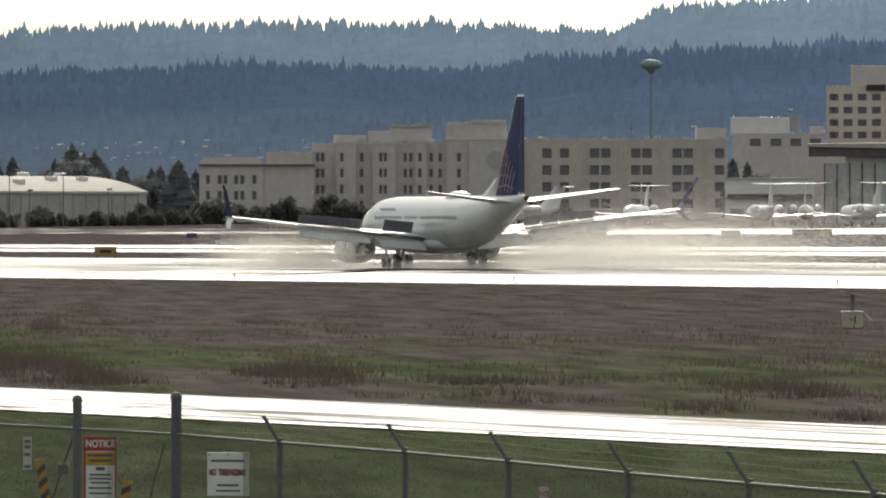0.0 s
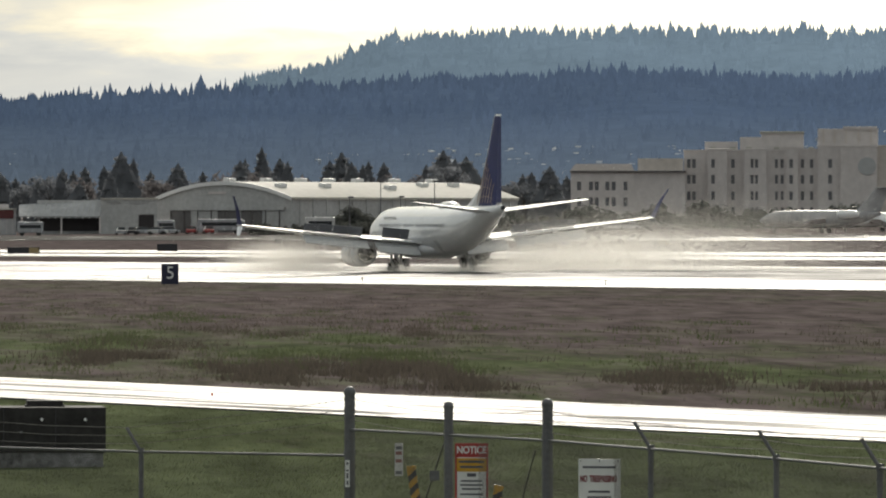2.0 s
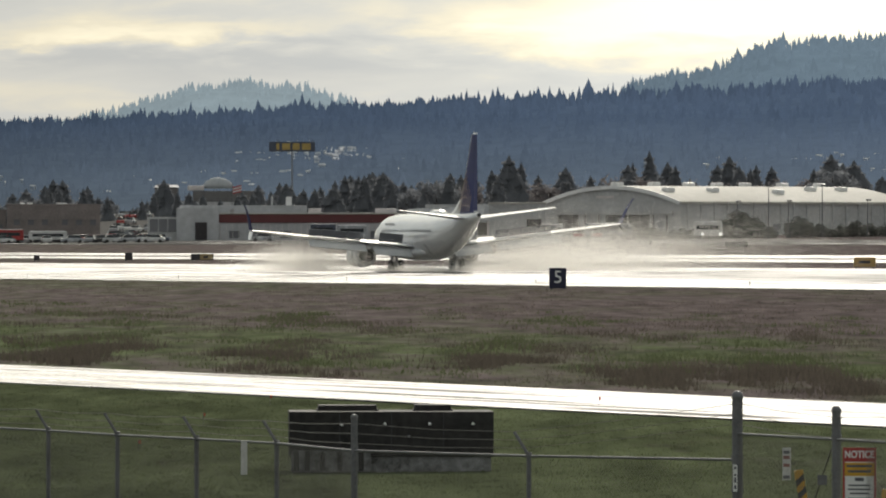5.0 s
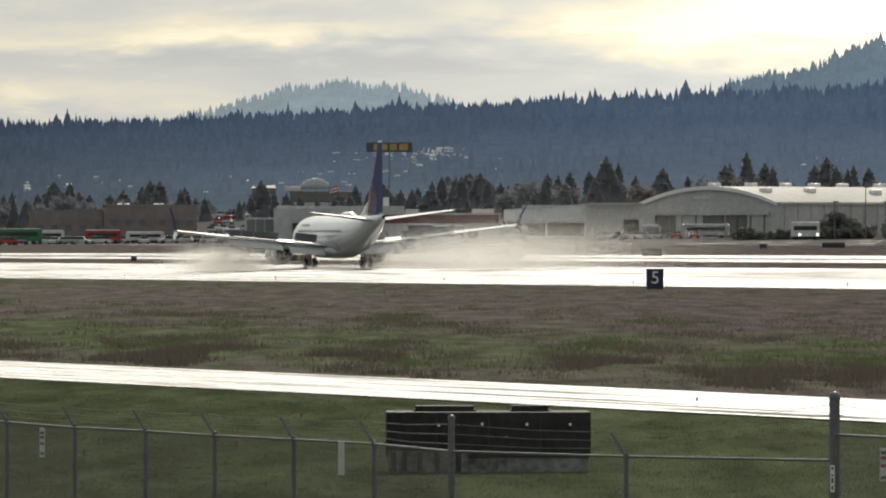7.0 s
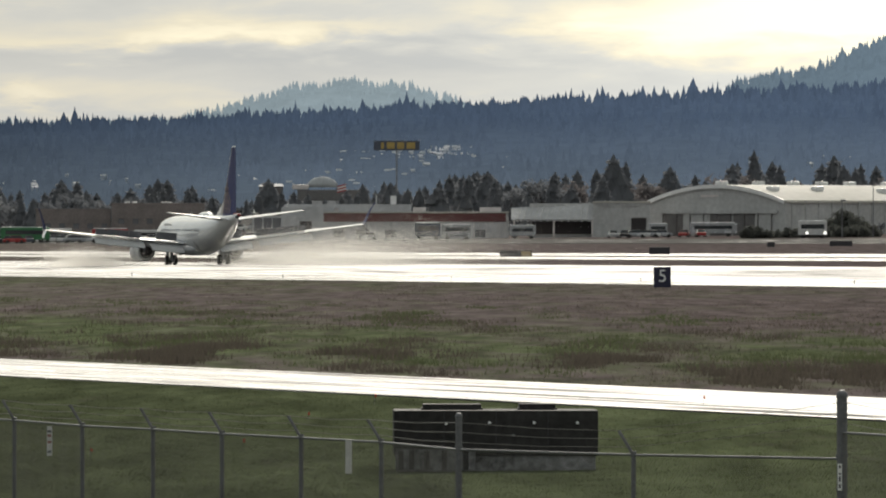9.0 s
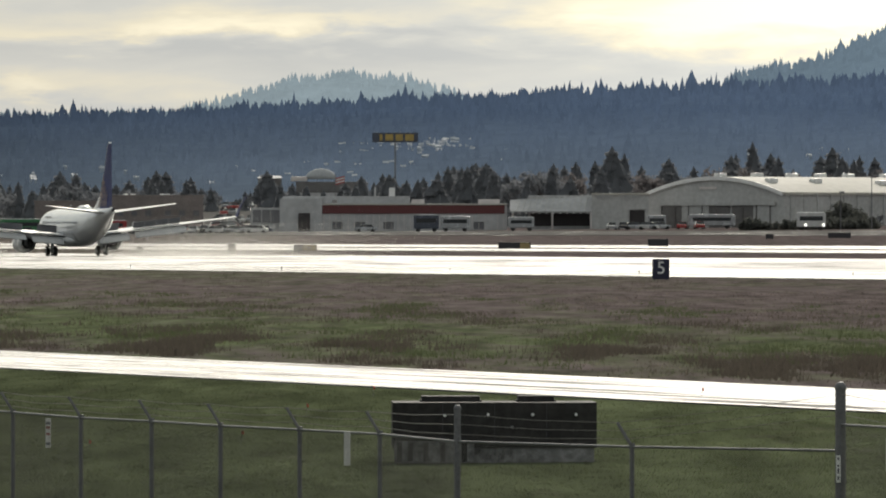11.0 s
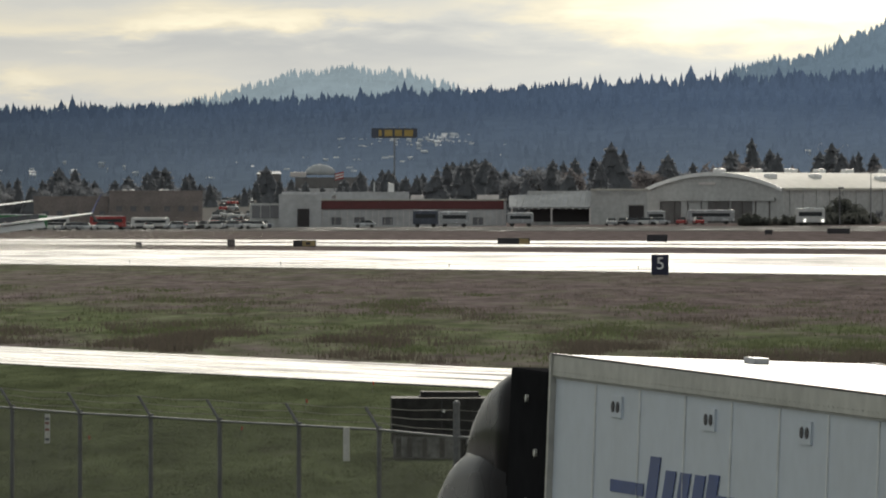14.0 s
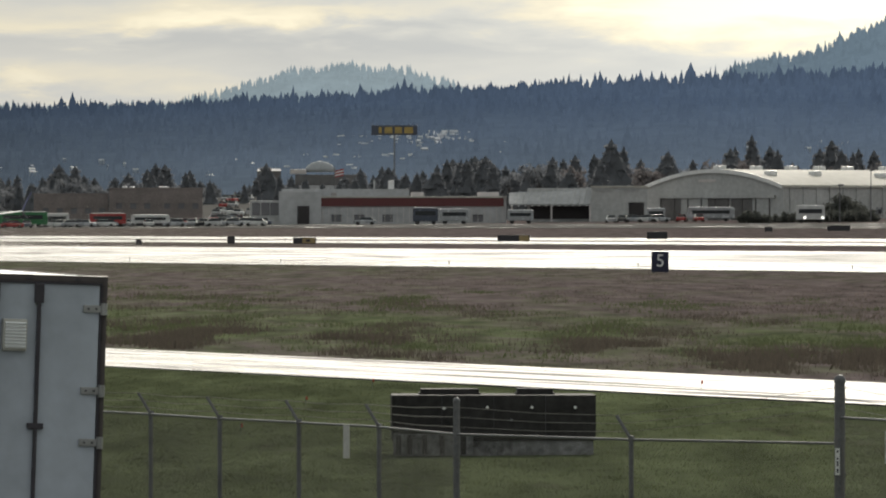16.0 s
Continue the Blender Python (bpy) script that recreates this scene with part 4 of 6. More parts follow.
def make_fence():
    fence = thing("fence", Matrix.Identity(4), "chain-link airfield fence with barbed wire on slanted arms", "fence")
    gate = thing("gate", Matrix.Identity(4), "double chain-link gate between thick round posts", "gate")
    feet = [spot(mr(x), d, 0.0) for x, d, *_ in POSTS]
    tips = []
    for p, (x, d, rail, r, top) in zip(feet, POSTS):
        owner = gate if x in (1490, 1665, 1840) else fence
        if top:
            post = part("post", rod(bmesh.new(), (p.x, p.y, -0.2), (p.x, p.y, top), r, sides=14), GALV, owner)
            bm = bmesh.new()
            bmesh.ops.create_uvsphere(bm, u_segments=12, v_segments=8, radius=r * 1.12, matrix=Matrix.Translation((p.x, p.y, top)))
            part("cap", bm, GALV, post, smooth=True)
            for z in (rail + 0.02, rail - 0.5):
                part("band", rod(bmesh.new(), (p.x, p.y, z), (p.x, p.y, z + 0.05), r * 1.15, sides=14), GALV, post)
            tips.append([Vector((p.x, p.y, top - 0.1 - 0.16 * k)) for k in range(3)])
        else:
            post = part("post", rod(bmesh.new(), (p.x, p.y, -0.2), (p.x, p.y, rail), r, sides=10), GALV, owner)
            tip = Vector((p.x - 0.23, p.y + 0.12, rail + 0.38))
            part("barb_arm", rod(bmesh.new(), (p.x, p.y, rail), tip, 0.028, sides=6), GALV, post)
            part("cap", rod(bmesh.new(), (p.x, p.y, rail - 0.03), (p.x, p.y, rail + 0.06), r * 1.3, sides=10), GALV, post)
            tips.append([Vector((p.x, p.y, rail)).lerp(tip, f) for f in (1.0, 0.66, 0.33)])
    for i in range(len(feet) - 1):
        a, b = feet[i], feet[i + 1]
        rail = max(POSTS[i][2], POSTS[i + 1][2]) if i != 8 else 2.14
        owner = gate if i in (9, 10) else fence
        part("top_rail", rod(bmesh.new(), (a.x, a.y, rail), (b.x, b.y, rail), 0.021, sides=8), GALV, owner)
        link = new("chain_link", mesh_wires(a, b, rail))
        link.parent = owner
        for k in range(3):
            bm = bmesh.new()
            p, q = tips[i][k], tips[i + 1][k]
            mid = (p + q) / 2 - Vector((0, 0, 0.03))
            rod(bm, p, mid, 0.004, sides=4)
            rod(bm, mid, q, 0.004, sides=4)
            n = int((q - p).length / 0.13)
            for j in range(1, n):
                c = p.lerp(q, j / n) - Vector((0, 0, 0.03 * (1 - abs(2 * j / n - 1))))
                rod(bm, c - Vector((0, 0, 0.02)), c + Vector((0.012, 0, 0.02)), 0.003, sides=3)
            part("barbed_wire", bm, WIRE, fence)
        if i in (9, 10):
            p = a.lerp(b, 0.55)
            q = b.lerp(a, 0.05) if i == 9 else b.lerp(a, 0.12)
            part("brace_rod", rod(bmesh.new(), (p.x, p.y - 0.02, 0.5), (q.x, q.y - 0.02, rail - 0.15), 0.012, sides=6), WIRE, gate)


make_fence()


def panel(name, x, d, z, w, h, mat, label, category="sign", turn=0.0):
    """A sign plate, its middle at height z, facing the road."""
    ob = thing(name, facing(mr(x), d, z, turn), label, category)
    p = part("plate", boxed((w, 0.012, h), (0, 0, 0), bevel=0.004), mat, ob)
    return ob, p


def bars(parent, rows, mat, y=-0.009):
    for x, z, w, h in rows:
        part("text_bar", boxed((w, 0.004, h), (x, y, z)), mat, parent)


def make_signs():
    # red-headed notice on the gate
    s, p = panel("notice_sign", 1706, 178.0, 1.92, 0.52, 1.05, SIGN_WHITE, "notice sign with red head and yellow band on the gate", turn=-18)
    part("red_head", boxed((0.52, 0.006, 0.21), (0, -0.008, 0.42)), SIGN_RED, p)
    part("yellow_band", boxed((0.48, 0.006, 0.2), (0, -0.008, 0.2)), SIGN_YELLOW, p)
    part("red_edge", boxed((0.03, 0.006, 0.84), (0.245, -0.008, -0.1)), SIGN_RED, p)
    part("red_edge", boxed((0.03, 0.006, 0.84), (-0.245, -0.008, -0.1)), SIGN_RED, p)
    text_mesh("NOTICE", 0.15, pose(0, -0.013, 0.42, 90, 0, 0), SIGN_WHITE, p, stretch=0.85, bold=0.004)
    bars(p, [(0, 0.25, 0.4, 0.035), (0, 0.17, 0.36, 0.035), (0, 0.05, 0.14, 0.05), (0, -0.04, 0.34, 0.025), (0, -0.1, 0.36, 0.025), (0, -0.16, 0.3, 0.025), (0, -0.24, 0.36, 0.025), (0, -0.32, 0.34, 0.025), (0, -0.4, 0.2, 0.025)], INK, -0.013)
    # white keep-out sign
    s, p = panel("no_trespassing_sign", 1932, 170.0, 2.05, 0.63, 0.62, SIGN_WHITE, "white no trespassing sign on the fence", turn=-18)
    maroon = material("sign maroon", (0.20, 0.02, 0.03), 0.5)
    for word, x in (("NO", -0.235), ("TRESPASSING", 0.06)):
        text_mesh(word, 0.13, pose(x, -0.01, 0.02, 90, 0, 0), maroon, p, stretch=0.52, bold=0.004)
    bars(p, [(0, 0.19, 0.5, 0.03), (0, -0.16, 0.32, 0.03), (0, -0.24, 0.36, 0.025)], INK)
    for x in (-0.28, 0, 0.28):
        part("bolt", rod(bmesh.new(), (x, -0.006, 0.28), (x, -0.014, 0.28), 0.012, sides=8), INK, p)
    # small plates
    for x, d, z, w, h, mat, label in ((1577, 181.8, 2.13, 0.13, 0.5, FADED_PLATE, "narrow red and white plate on the gate"), (617, 201.5, 1.87, 0.11, 0.58, FADED_PLATE, "narrow blank white plate on the fence"),
                                      (88, 220.5, 1.82, 0.10, 0.55, FADED_PLATE, "faded red and white plate on the fence"), (2491, 151.0, 2.02, 0.13, 0.5, FADED_PLATE, "narrow white plate with red lettering"),
                                      (1640, 180.0, 1.92, 0.15, 0.15, GALV, "small grey plate beside the gate lock")):
        s, p = panel("sign_plate", x, d, z, w, h, mat, label, turn=-15)
        if x in (1577, 88):
            for k, c in ((0.1, FADED_RED), (-0.02, FADED_RED), (0.18, GALV), (-0.2, GALV)):
                part("text_bar", boxed((w * 0.75, 0.004, 0.05), (0, -0.009, k)), c, p)
        if x == 2491:
            text_mesh("NO", 0.1, pose(0, -0.01, 0.16, 90, 0, 0), SIGN_RED, p, stretch=0.8)
            bars(p, [(0, 0.03, 0.09, 0.03), (0, -0.06, 0.09, 0.03)], SIGN_RED)
    s, p = panel("post_label", 1486, 184.5, 1.86, 0.07, 0.42, SIGN_WHITE, "white strip label on the gate post")
    bars(p, [(0, 0.16, 0.03, 0.04), (0, 0.05, 0.03, 0.03), (0, -0.03, 0.03, 0.08), (0, -0.14, 0.03, 0.06)], INK)
    # striped markers behind the gate
    for x, d, top in ((1633, 186.0, 1.98), (1722, 180.5, 1.78)):
        m = thing("hazard_marker", facing(mr(x), d, 0.0), "yellow and black striped hazard marker behind the gate", "marker", "markers at the gate")
        lean = pose(0, 0, 0, 0, -9 if x == 1633 else 9, 0)
        stem = part("board", boxed((0.14, 0.03, top), (0, 0, top / 2), None, 0.005), SIGN_YELLOW, m)
        stem.matrix_basis = lean
        for k in range(6):
            a = top - 0.06 - k * 0.2
            part("stripe", loft(bmesh.new(), [[(-0.07, yy, a - 0.1), (0.07, yy, a), (0.07, yy, a - 0.1), (-0.07, yy, a - 0.2)] for yy in (-0.022, -0.018)]), SIGN_BLACK, stem)


make_signs()


def make_vault():
    """A dark weathered concrete vault with two lids on the grass."""
    old = material("black weathered concrete", (0.028, 0.026, 0.026), 0.85, vary=0.38, scale=0.7, bump=0.3)
    pale = material("pale stained concrete", (0.19, 0.19, 0.195), 0.9, vary=0.4, scale=1.2, bump=0.3)
    d = 274.0
    base = land(spot(mr(876), d))
    v = thing("concrete_vault", facing(mr(878), d, base.z, 1), "black weathered concrete vault with two lids on the grass", "vault")
    w, h, dep = 4.72, 1.40, 3.2
    part("body", boxed((w, dep, h - 0.35), (0, dep / 2, (h + 0.35) / 2), bevel=0.03), old, v)
    part("footing", boxed((w - 0.12, dep - 0.1, 0.5), (0, dep / 2, 0.13), bevel=0.02), pale, v, "pale stained footing")
    part("left_block", boxed((1.85, 0.3, 0.5), (-1.4, -0.08, 0.25), bevel=0.03), pale, v)
    for x in (-2.2, -1.95, -1.6, -1.2, -0.7):
        part("stain", boxed((0.12, 0.01, 0.45), (x, -0.236, 0.26)), old, v)
    for x, ww, hh in ((-1.0, 1.35, 0.13), (0.98, 0.83, 0.14)):
        lid = part("lid", boxed((ww, 1.5, hh), (x, 1.9, h + hh / 2), bevel=0.02), old, v)
        part("lid_rim", boxed((ww + 0.08, 1.6, 0.04), (x, 1.9, h + 0.02)), old, lid)
    for x, z in ((-1.15, 1.1), (0.4, 0.83), (0.88, 1.12), (1.88, 1.12), (-0.15, 1.12)):
        part("chip", boxed((0.06, 0.02, 0.06), (x, -0.005, z), pose(0, 0, 0, 0, 30, 0), 0.01), SIGN_WHITE if z > 1.0 else GALV, v)
    for k in range(3):
        part("joint", boxed((0.015, 0.02, h - 0.4), (-1.2 + 1.2 * k, -0.003, (h + 0.35) / 2)), SEAL, v)


make_vault()


def make_airfield():
    # distance board with a number
    d = 900
    base = land(spot(mr(1172), d))
    s = thing("distance_sign", facing(mr(1172), d, base.z), "dark blue runway distance board with a white numeral", "sign")
    blue = material("board blue", (0.012, 0.014, 0.045), 0.5)
    b = part("board", boxed((1.3, 0.3, 1.56), (0, 0, 0.9), bevel=0.03), blue, s)
    text_mesh("5", 1.35, pose(0.02, -0.16, 0.95, 90, 0, 0), SIGN_WHITE, b, "numeral", 0.02)
    for x in (-0.45, 0.45):
        part("leg", boxed((0.08, 0.08, 0.3), (x, 0, 0.1)), GALV, s)
    # taxiway signs beyond the runway
    for x, d, w, h, face in ((413, 1420, 0.9, 0.9, SIGN_BLACK), (250, 1440, 0.7, 0.6, SIGN_BLACK), (543, 1400, 2.7, 0.75, SIGN_YELLOW), (913, 1400, 3.8, 0.75, SIGN_BLACK), (1167, 1390, 2.4, 0.85, SIGN_BLACK),
                             (1364, 1560, 1.0, 0.6, SIGN_BLACK), (1488, 1560, 3.0, 0.7, SIGN_BLACK), (1715, 1078, 2.0, 0.85, SIGN_AMBER), (1868, 1420, 1.2, 0.6, FIN_BLUE), (2040, 1350, 2.0, 0.6, SIGN_YELLOW),
                             (2573, 1180, 3.1, 1.1, GALV), (2821, 1250, 2.0, 0.85, SIGN_BLACK), (2965, 1250, 4.2, 0.9, SIGN_BLACK)):
        base = land(spot(mr(x), d))
        s = thing("taxiway_sign", facing(mr(x), d, base.z), "low boxy airfield guidance sign beside the pavement", "sign", "airfield guidance signs")
        b = part("sign_box", boxed((w, 0.35, h), (0, 0, h / 2 + 0.18), bevel=0.03), SIGN_BLACK if face is SIGN_YELLOW else face, s)
        if face is SIGN_YELLOW:
            part("sign_face", boxed((w * 0.55, 0.02, h * 0.8), (w * 0.18, -0.18, h / 2 + 0.18)), FADED_YELLOW, b, "faded yellow face")
            part("text_bar", boxed((w * 0.2, 0.02, h * 0.4), (w * 0.15, -0.195, h / 2 + 0.18)), SIGN_BLACK, b)
        elif face is SIGN_AMBER:
            part("text_bar", boxed((w * 0.5, 0.02, h * 0.3), (0, -0.185, h / 2 + 0.18)), SIGN_BLACK, b)
        elif face is SIGN_BLACK and w > 3.5:
            part("sign_face", boxed((w * 0.3, 0.02, h * 0.8), (w * 0.32, -0.18, h / 2 + 0.18)), FADED_YELLOW, b, "faded yellow face")
        for k in (-1, 1):
            part("leg", boxed((0.08, 0.08, 0.25), (k * w * 0.4, 0, 0.1)), GALV, s)
    # runway edge lights
    lamp = None
    for k in range(14):
        p = U * (560 + k * 61) + N * 256
        m = Matrix.Translation((p.x, p.y, ground_z(256) + 0.05))
        if lamp is None:
            lamp = thing("edge_light", m, "small runway edge light on a short stem", "light", "runway edge lights")
            part("stem", rod(bmesh.new(), (0, 0, 0), (0, 0, 0.28), 0.035, sides=8), GREY, lamp)
            part("lens", rod(bmesh.new(), (0, 0, 0.28), (0, 0, 0.38), 0.07, 0.04, 10), GALV, lamp)
        else:
            copy_thing(lamp, m)
    # instrument hut with a tilted panel on a mast
    d = 520
    base = land(spot(mr(3036), d))
    hut = thing("instrument_box", facing(mr(3036), d, base.z), "cream instrument box with open lid and tilted panel on the grass", "equipment")
    cream = material("cream paint", (0.50, 0.48, 0.36), 0.5, vary=0.1)
    part("cabinet", boxed((0.9, 0.7, 0.68), (0, 0, 0.36), bevel=0.02), cream, hut)
    part("roof", boxed((1.0, 0.8, 0.05), (0, 0, 0.73), bevel=0.01), SIGN_WHITE, hut)
    part("open_lid", plate((0.45, -0.35, 0.72), (0.85, -0.35, 0.34), (0.85, 0.35, 0.34), (0.45, 0.35, 0.72), 0.03), SIGN_WHITE, hut)
    part("latch", boxed((0.07, 0.03, 0.28), (0.12, -0.36, 0.38)), SIGN_BLACK, hut)
    part("latch", boxed((0.05, 0.03, 0.08), (-0.05, -0.36, 0.38)), SIGN_BLACK, hut)
    mast = part("mast", rod(bmesh.new(), (0, 0.1, 0.75), (0, 0.1, 1.5), 0.1), GALV, hut)
    part("panel", plate((-0.95, -0.2, 1.72), (0.45, -0.2, 1.34), (0.45, 0.5, 1.34), (-0.95, 0.5, 1.72), 0.05), GALV, mast)
    # orange markers in the grass
    for x, d in ((663, 372), (1245, 365), (430, 300), (545, 340), (160, 290)):
        p = land(spot(mr(x), d))
        f = thing("marker_flag", Matrix.Translation(p), "small orange marker flag in the grass", "flag", "orange marker flags")
        st = part("stem", rod(bmesh.new(), (0, 0, 0), (0, 0, 0.32), 0.006, sides=5), GALV, f)
        part("flag", plate((0, 0, 0.22), (0.06, 0.01, 0.22), (0.055, 0.0, 0.31), (0, 0, 0.32), 0.003), ORANGE, st)


make_airfield()


# ---- the road that the truck climbs ----
def make_road():
    bm = bmesh.new()
    rings = []
    for s in range(-700, 701, 10):
        z = max(-0.5, 0.0238 * (s - 94) + 0.44)
        z = min(z, 3.0)
        c = U * s + N * (24.5 - 0.0145 * (s - 94))
        rings.append([c - N * 8 + Vector((0, 0, -0.75)), c - N * 5 + Vector((0, 0, z + 0.12)), c + N * 5 + Vector((0, 0, z - 0.2)), c + N * 8 + Vector((0, 0, -0.75))])
    loft(bm, rings, close=False)
    tagged(add_mesh("road", bm, material("dry asphalt", (0.055, 0.055, 0.057), 0.85, vary=0.15, scale=0.6, bump=0.2)), "two-lane asphalt road on a low bank", "road", kind="structure")


make_road()


# ---- grass ----
def tufts(name, label, seed, count, lo, hi, spread, height, keep, mat, blades_each, slim):
    """Blades in clumps between two distances across the runway's direction, inside the open side of the field."""
    rng = np.random.RandomState(seed)
    verts, faces = [], []
    for _ in range(count):
        d = lo + (hi - lo) * rng.rand()
        a = GRID + rng.uniform(-0.047, 0.122)
        p = spot((a - GRID) * 1000, d / math.sin(a))
        if keep and rng.rand() > keep(p, d):
            continue
        z = ground_z(d)
        h = height * rng.uniform(0.5, 1.3)
        for k in range(blades_each):
            q = p + Vector((rng.normal() * spread, rng.normal() * spread, 0))
            w = h * slim * rng.uniform(0.5, 1.0)
            lean = rng.normal(size=2) * h * 0.25
            t = rng.uniform(0, math.pi)
            o = len(verts)
            verts.extend([(q.x - w * math.cos(t), q.y - w * math.sin(t), z - 0.02), (q.x + w * math.cos(t), q.y + w * math.sin(t), z - 0.02), (q.x + lean[0], q.y + lean[1], z + h * rng.uniform(0.5, 1.0))])
            faces.append((o, o + 1, o + 2))
    me = bpy.data.meshes.new(name)
    me.from_pydata(verts, [], faces)
    me.materials.append(mat)
    return tagged(new(name, me), label, "grass", kind="stuff")


def clumpy(scale, cut, gain, gate_end=0.2):
    """Patches, thinner towards the gate end of the field."""
    return lambda p, d: (1.0 if p.x < 0.045 * p.y else gate_end) * max(0.0, min(1.0, (noise.noise((p.x * scale, p.y * scale * 0.12, 2.0)) + 0.5 * noise.noise((p.x * scale * 3, p.y * scale * 0.4, 5.0)) - cut) * gain))


def reed_look(g, b, where, dark=(0.056, 0.048, 0.041), pale=(0.122, 0.107, 0.090)):
    c = g.mix(g.noise(where, 0.4, 4), dark, pale)
    g.tree.links.new(c, b.inputs["Base Color"])
    b.inputs["Specular IOR Level"].default_value = 0.0
    t = g.add("ShaderNodeBsdfTranslucent")
    g.tree.links.new(c, t.inputs[0])
    m = g.add("ShaderNodeMixShader", {0: 0.5, 1: b.outputs[0], 2: t.outputs[0]})
    g.tree.links.new(m.outputs[0], [n for n in g.tree.nodes if n.type == "OUTPUT_MATERIAL"][0].inputs[0])


REED = material("dry reed", rough=1.0, build=reed_look)
GREEN_WEED = material("green weed", rough=1.0, build=lambda g, b, where: reed_look(g, b, where, (0.060, 0.072, 0.038), (0.106, 0.123, 0.066)))
tufts("grass_near", "short green winter grass before the taxiway", 11, 42000, 52, 95, 0.10, 0.075, None, BLADE, 6, 0.17)
tufts("grass_field", "brown and green field grass beside the runway", 12, 26000, 110, 250, 0.5, 0.13, clumpy(0.15, -0.3, 1.5), BLADE, 5, 0.30)
tufts("dry_weeds", "dark dry weeds along the taxiway's far edge", 13, 17000, 111, 130, 0.4, 0.38, clumpy(0.22, 0.10, 2.2, 0.4), REED, 9, 0.11)
tufts("tall_weeds", "scattered tall dry weeds in the field", 14, 12000, 124, 172, 0.5, 0.32, clumpy(0.25, 0.16, 2.2), REED, 9, 0.11)
tufts("green_weeds", "low green weeds in patches over the field", 15, 30000, 113, 190, 0.4, 0.24, clumpy(0.2, 0.06, 2.0), GREEN_WEED, 7, 0.14)
# ---- buildings beyond the field ----
# render paled for the distance: the haze is put into the colour
PALE_STONE = material("pale render", (0.62, 0.58, 0.57), 0.8, vary=0.06, scale=0.15)
WARM_STONE = material("beige render", (0.60, 0.55, 0.51), 0.8, vary=0.07, scale=0.15)
HANGAR_GREY = material("hangar grey paint", (0.47, 0.475, 0.475), 0.7, vary=0.1, scale=0.2)
ROOF_PALE = material("pale metal roof", (0.46, 0.445, 0.405), 0.8, vary=0.06, scale=0.1)
ROOF_DARK = material("dark roof", (0.13, 0.12, 0.12), 0.8, vary=0.15)
# brick lightened and greyed by haze put into the colour
BRICK_BROWN = material("brown brick", (0.215, 0.185, 0.178), 0.85, vary=0.15, scale=0.5)
OXBLOOD = material("dark red band", (0.13, 0.04, 0.042), 0.7, vary=0.08)
SHED_WALL = material("weathered white wall", (0.45, 0.455, 0.47), 0.7, vary=0.1, scale=0.15)
# flat dark colour in place of the shade inside bays and doorways
OPENING = material("dark opening", (0.045, 0.04, 0.042), 0.8)
# dark grey in place of the shade in the hangar's open bays
SHADOWED = material("shaded grey", (0.15, 0.145, 0.145), 0.8)
# panes lighter than dark glass, to carry the haze in front of them
WINDOW_PANE = material("hazed window", (0.16, 0.16, 0.175), 0.2, vary=0.05)
SOLID = {}


def solid(size):
    """One shared box mesh for each size of window pane."""
    key = tuple(round(v, 2) for v in size)
    if key not in SOLID:
        me = bpy.data.meshes.new("pane")
        bm = boxed(key)
        bm.to_mesh(me)
        bm.free()
        me.materials.append(WINDOW_PANE)
        SOLID[key] = me
    return SOLID[key]


def walls(w, h, dep, holes, deep=0.35):
    """A block with its front at y = 0 and recessed window openings (x, z, width, height)."""
    bm = bmesh.new()
    xs = sorted({-w / 2, w / 2, *(x + s * ww / 2 for x, z, ww, hh in holes for s in (-1, 1))})
    zs = sorted({0.0, h, *(z + s * hh / 2 for x, z, ww, hh in holes for s in (-1, 1))})
    for a, b in zip(xs, xs[1:]):
        for c, d in zip(zs, zs[1:]):
            mx, mz = (a + b) / 2, (c + d) / 2
            hole = any(abs(mx - x) < ww / 2 and abs(mz - z) < hh / 2 for x, z, ww, hh in holes)
            y = deep if hole else 0.0
            bm.faces.new([bm.verts.new(p) for p in ((a, y, c), (b, y, c), (b, y, d), (a, y, d))])
            if hole:
                for p, q in (((a, c), (b, c)), ((b, c), (b, d)), ((b, d), (a, d)), ((a, d), (a, c))):
                    bm.faces.new([bm.verts.new(v) for v in ((p[0], 0, p[1]), (q[0], 0, q[1]), (q[0], deep, q[1]), (p[0], deep, p[1]))])
    for q in (((-w / 2, 0, 0), (-w / 2, 0, h), (-w / 2, dep, h), (-w / 2, dep, 0)), ((w / 2, 0, 0), (w / 2, dep, 0), (w / 2, dep, h), (w / 2, 0, h)),
              ((-w / 2, 0, h), (w / 2, 0, h), (w / 2, dep, h), (-w / 2, dep, h)), ((-w / 2, dep, 0), (-w / 2, dep, h), (w / 2, dep, h), (w / 2, dep, 0))):
        bm.faces.new([bm.verts.new(p) for p in q])
    bmesh.ops.remove_doubles(bm, verts=bm.verts, dist=0.001)
    return bm


def block(owner, cx, w, h, dep, mat, holes=(), front=0.0, base=0.0, cap=True):
    """A wing of a building, its parts under the owner."""
    wing = part("wall", walls(w, h, dep, holes), mat, owner)
    wing.location = (cx, front, base)
    for x, z, ww, hh in holes:
        p = new("window", solid((ww - 0.1, 0.06, hh - 0.1)))
        p.parent, p.location = wing, (x, 0.28, z)
    if cap:
        part("parapet", boxed((w + 0.25, 0.35, 0.35), (cx, front + 0.1, base + h + 0.1), bevel=0.03), mat, owner)
    return wing


def building(name, x, dist, label, turn=0.0):
    b = land(spot(mr(x), dist))
    return thing(name, facing(mr(x), dist, b.z - 0.3, turn), label, "building")


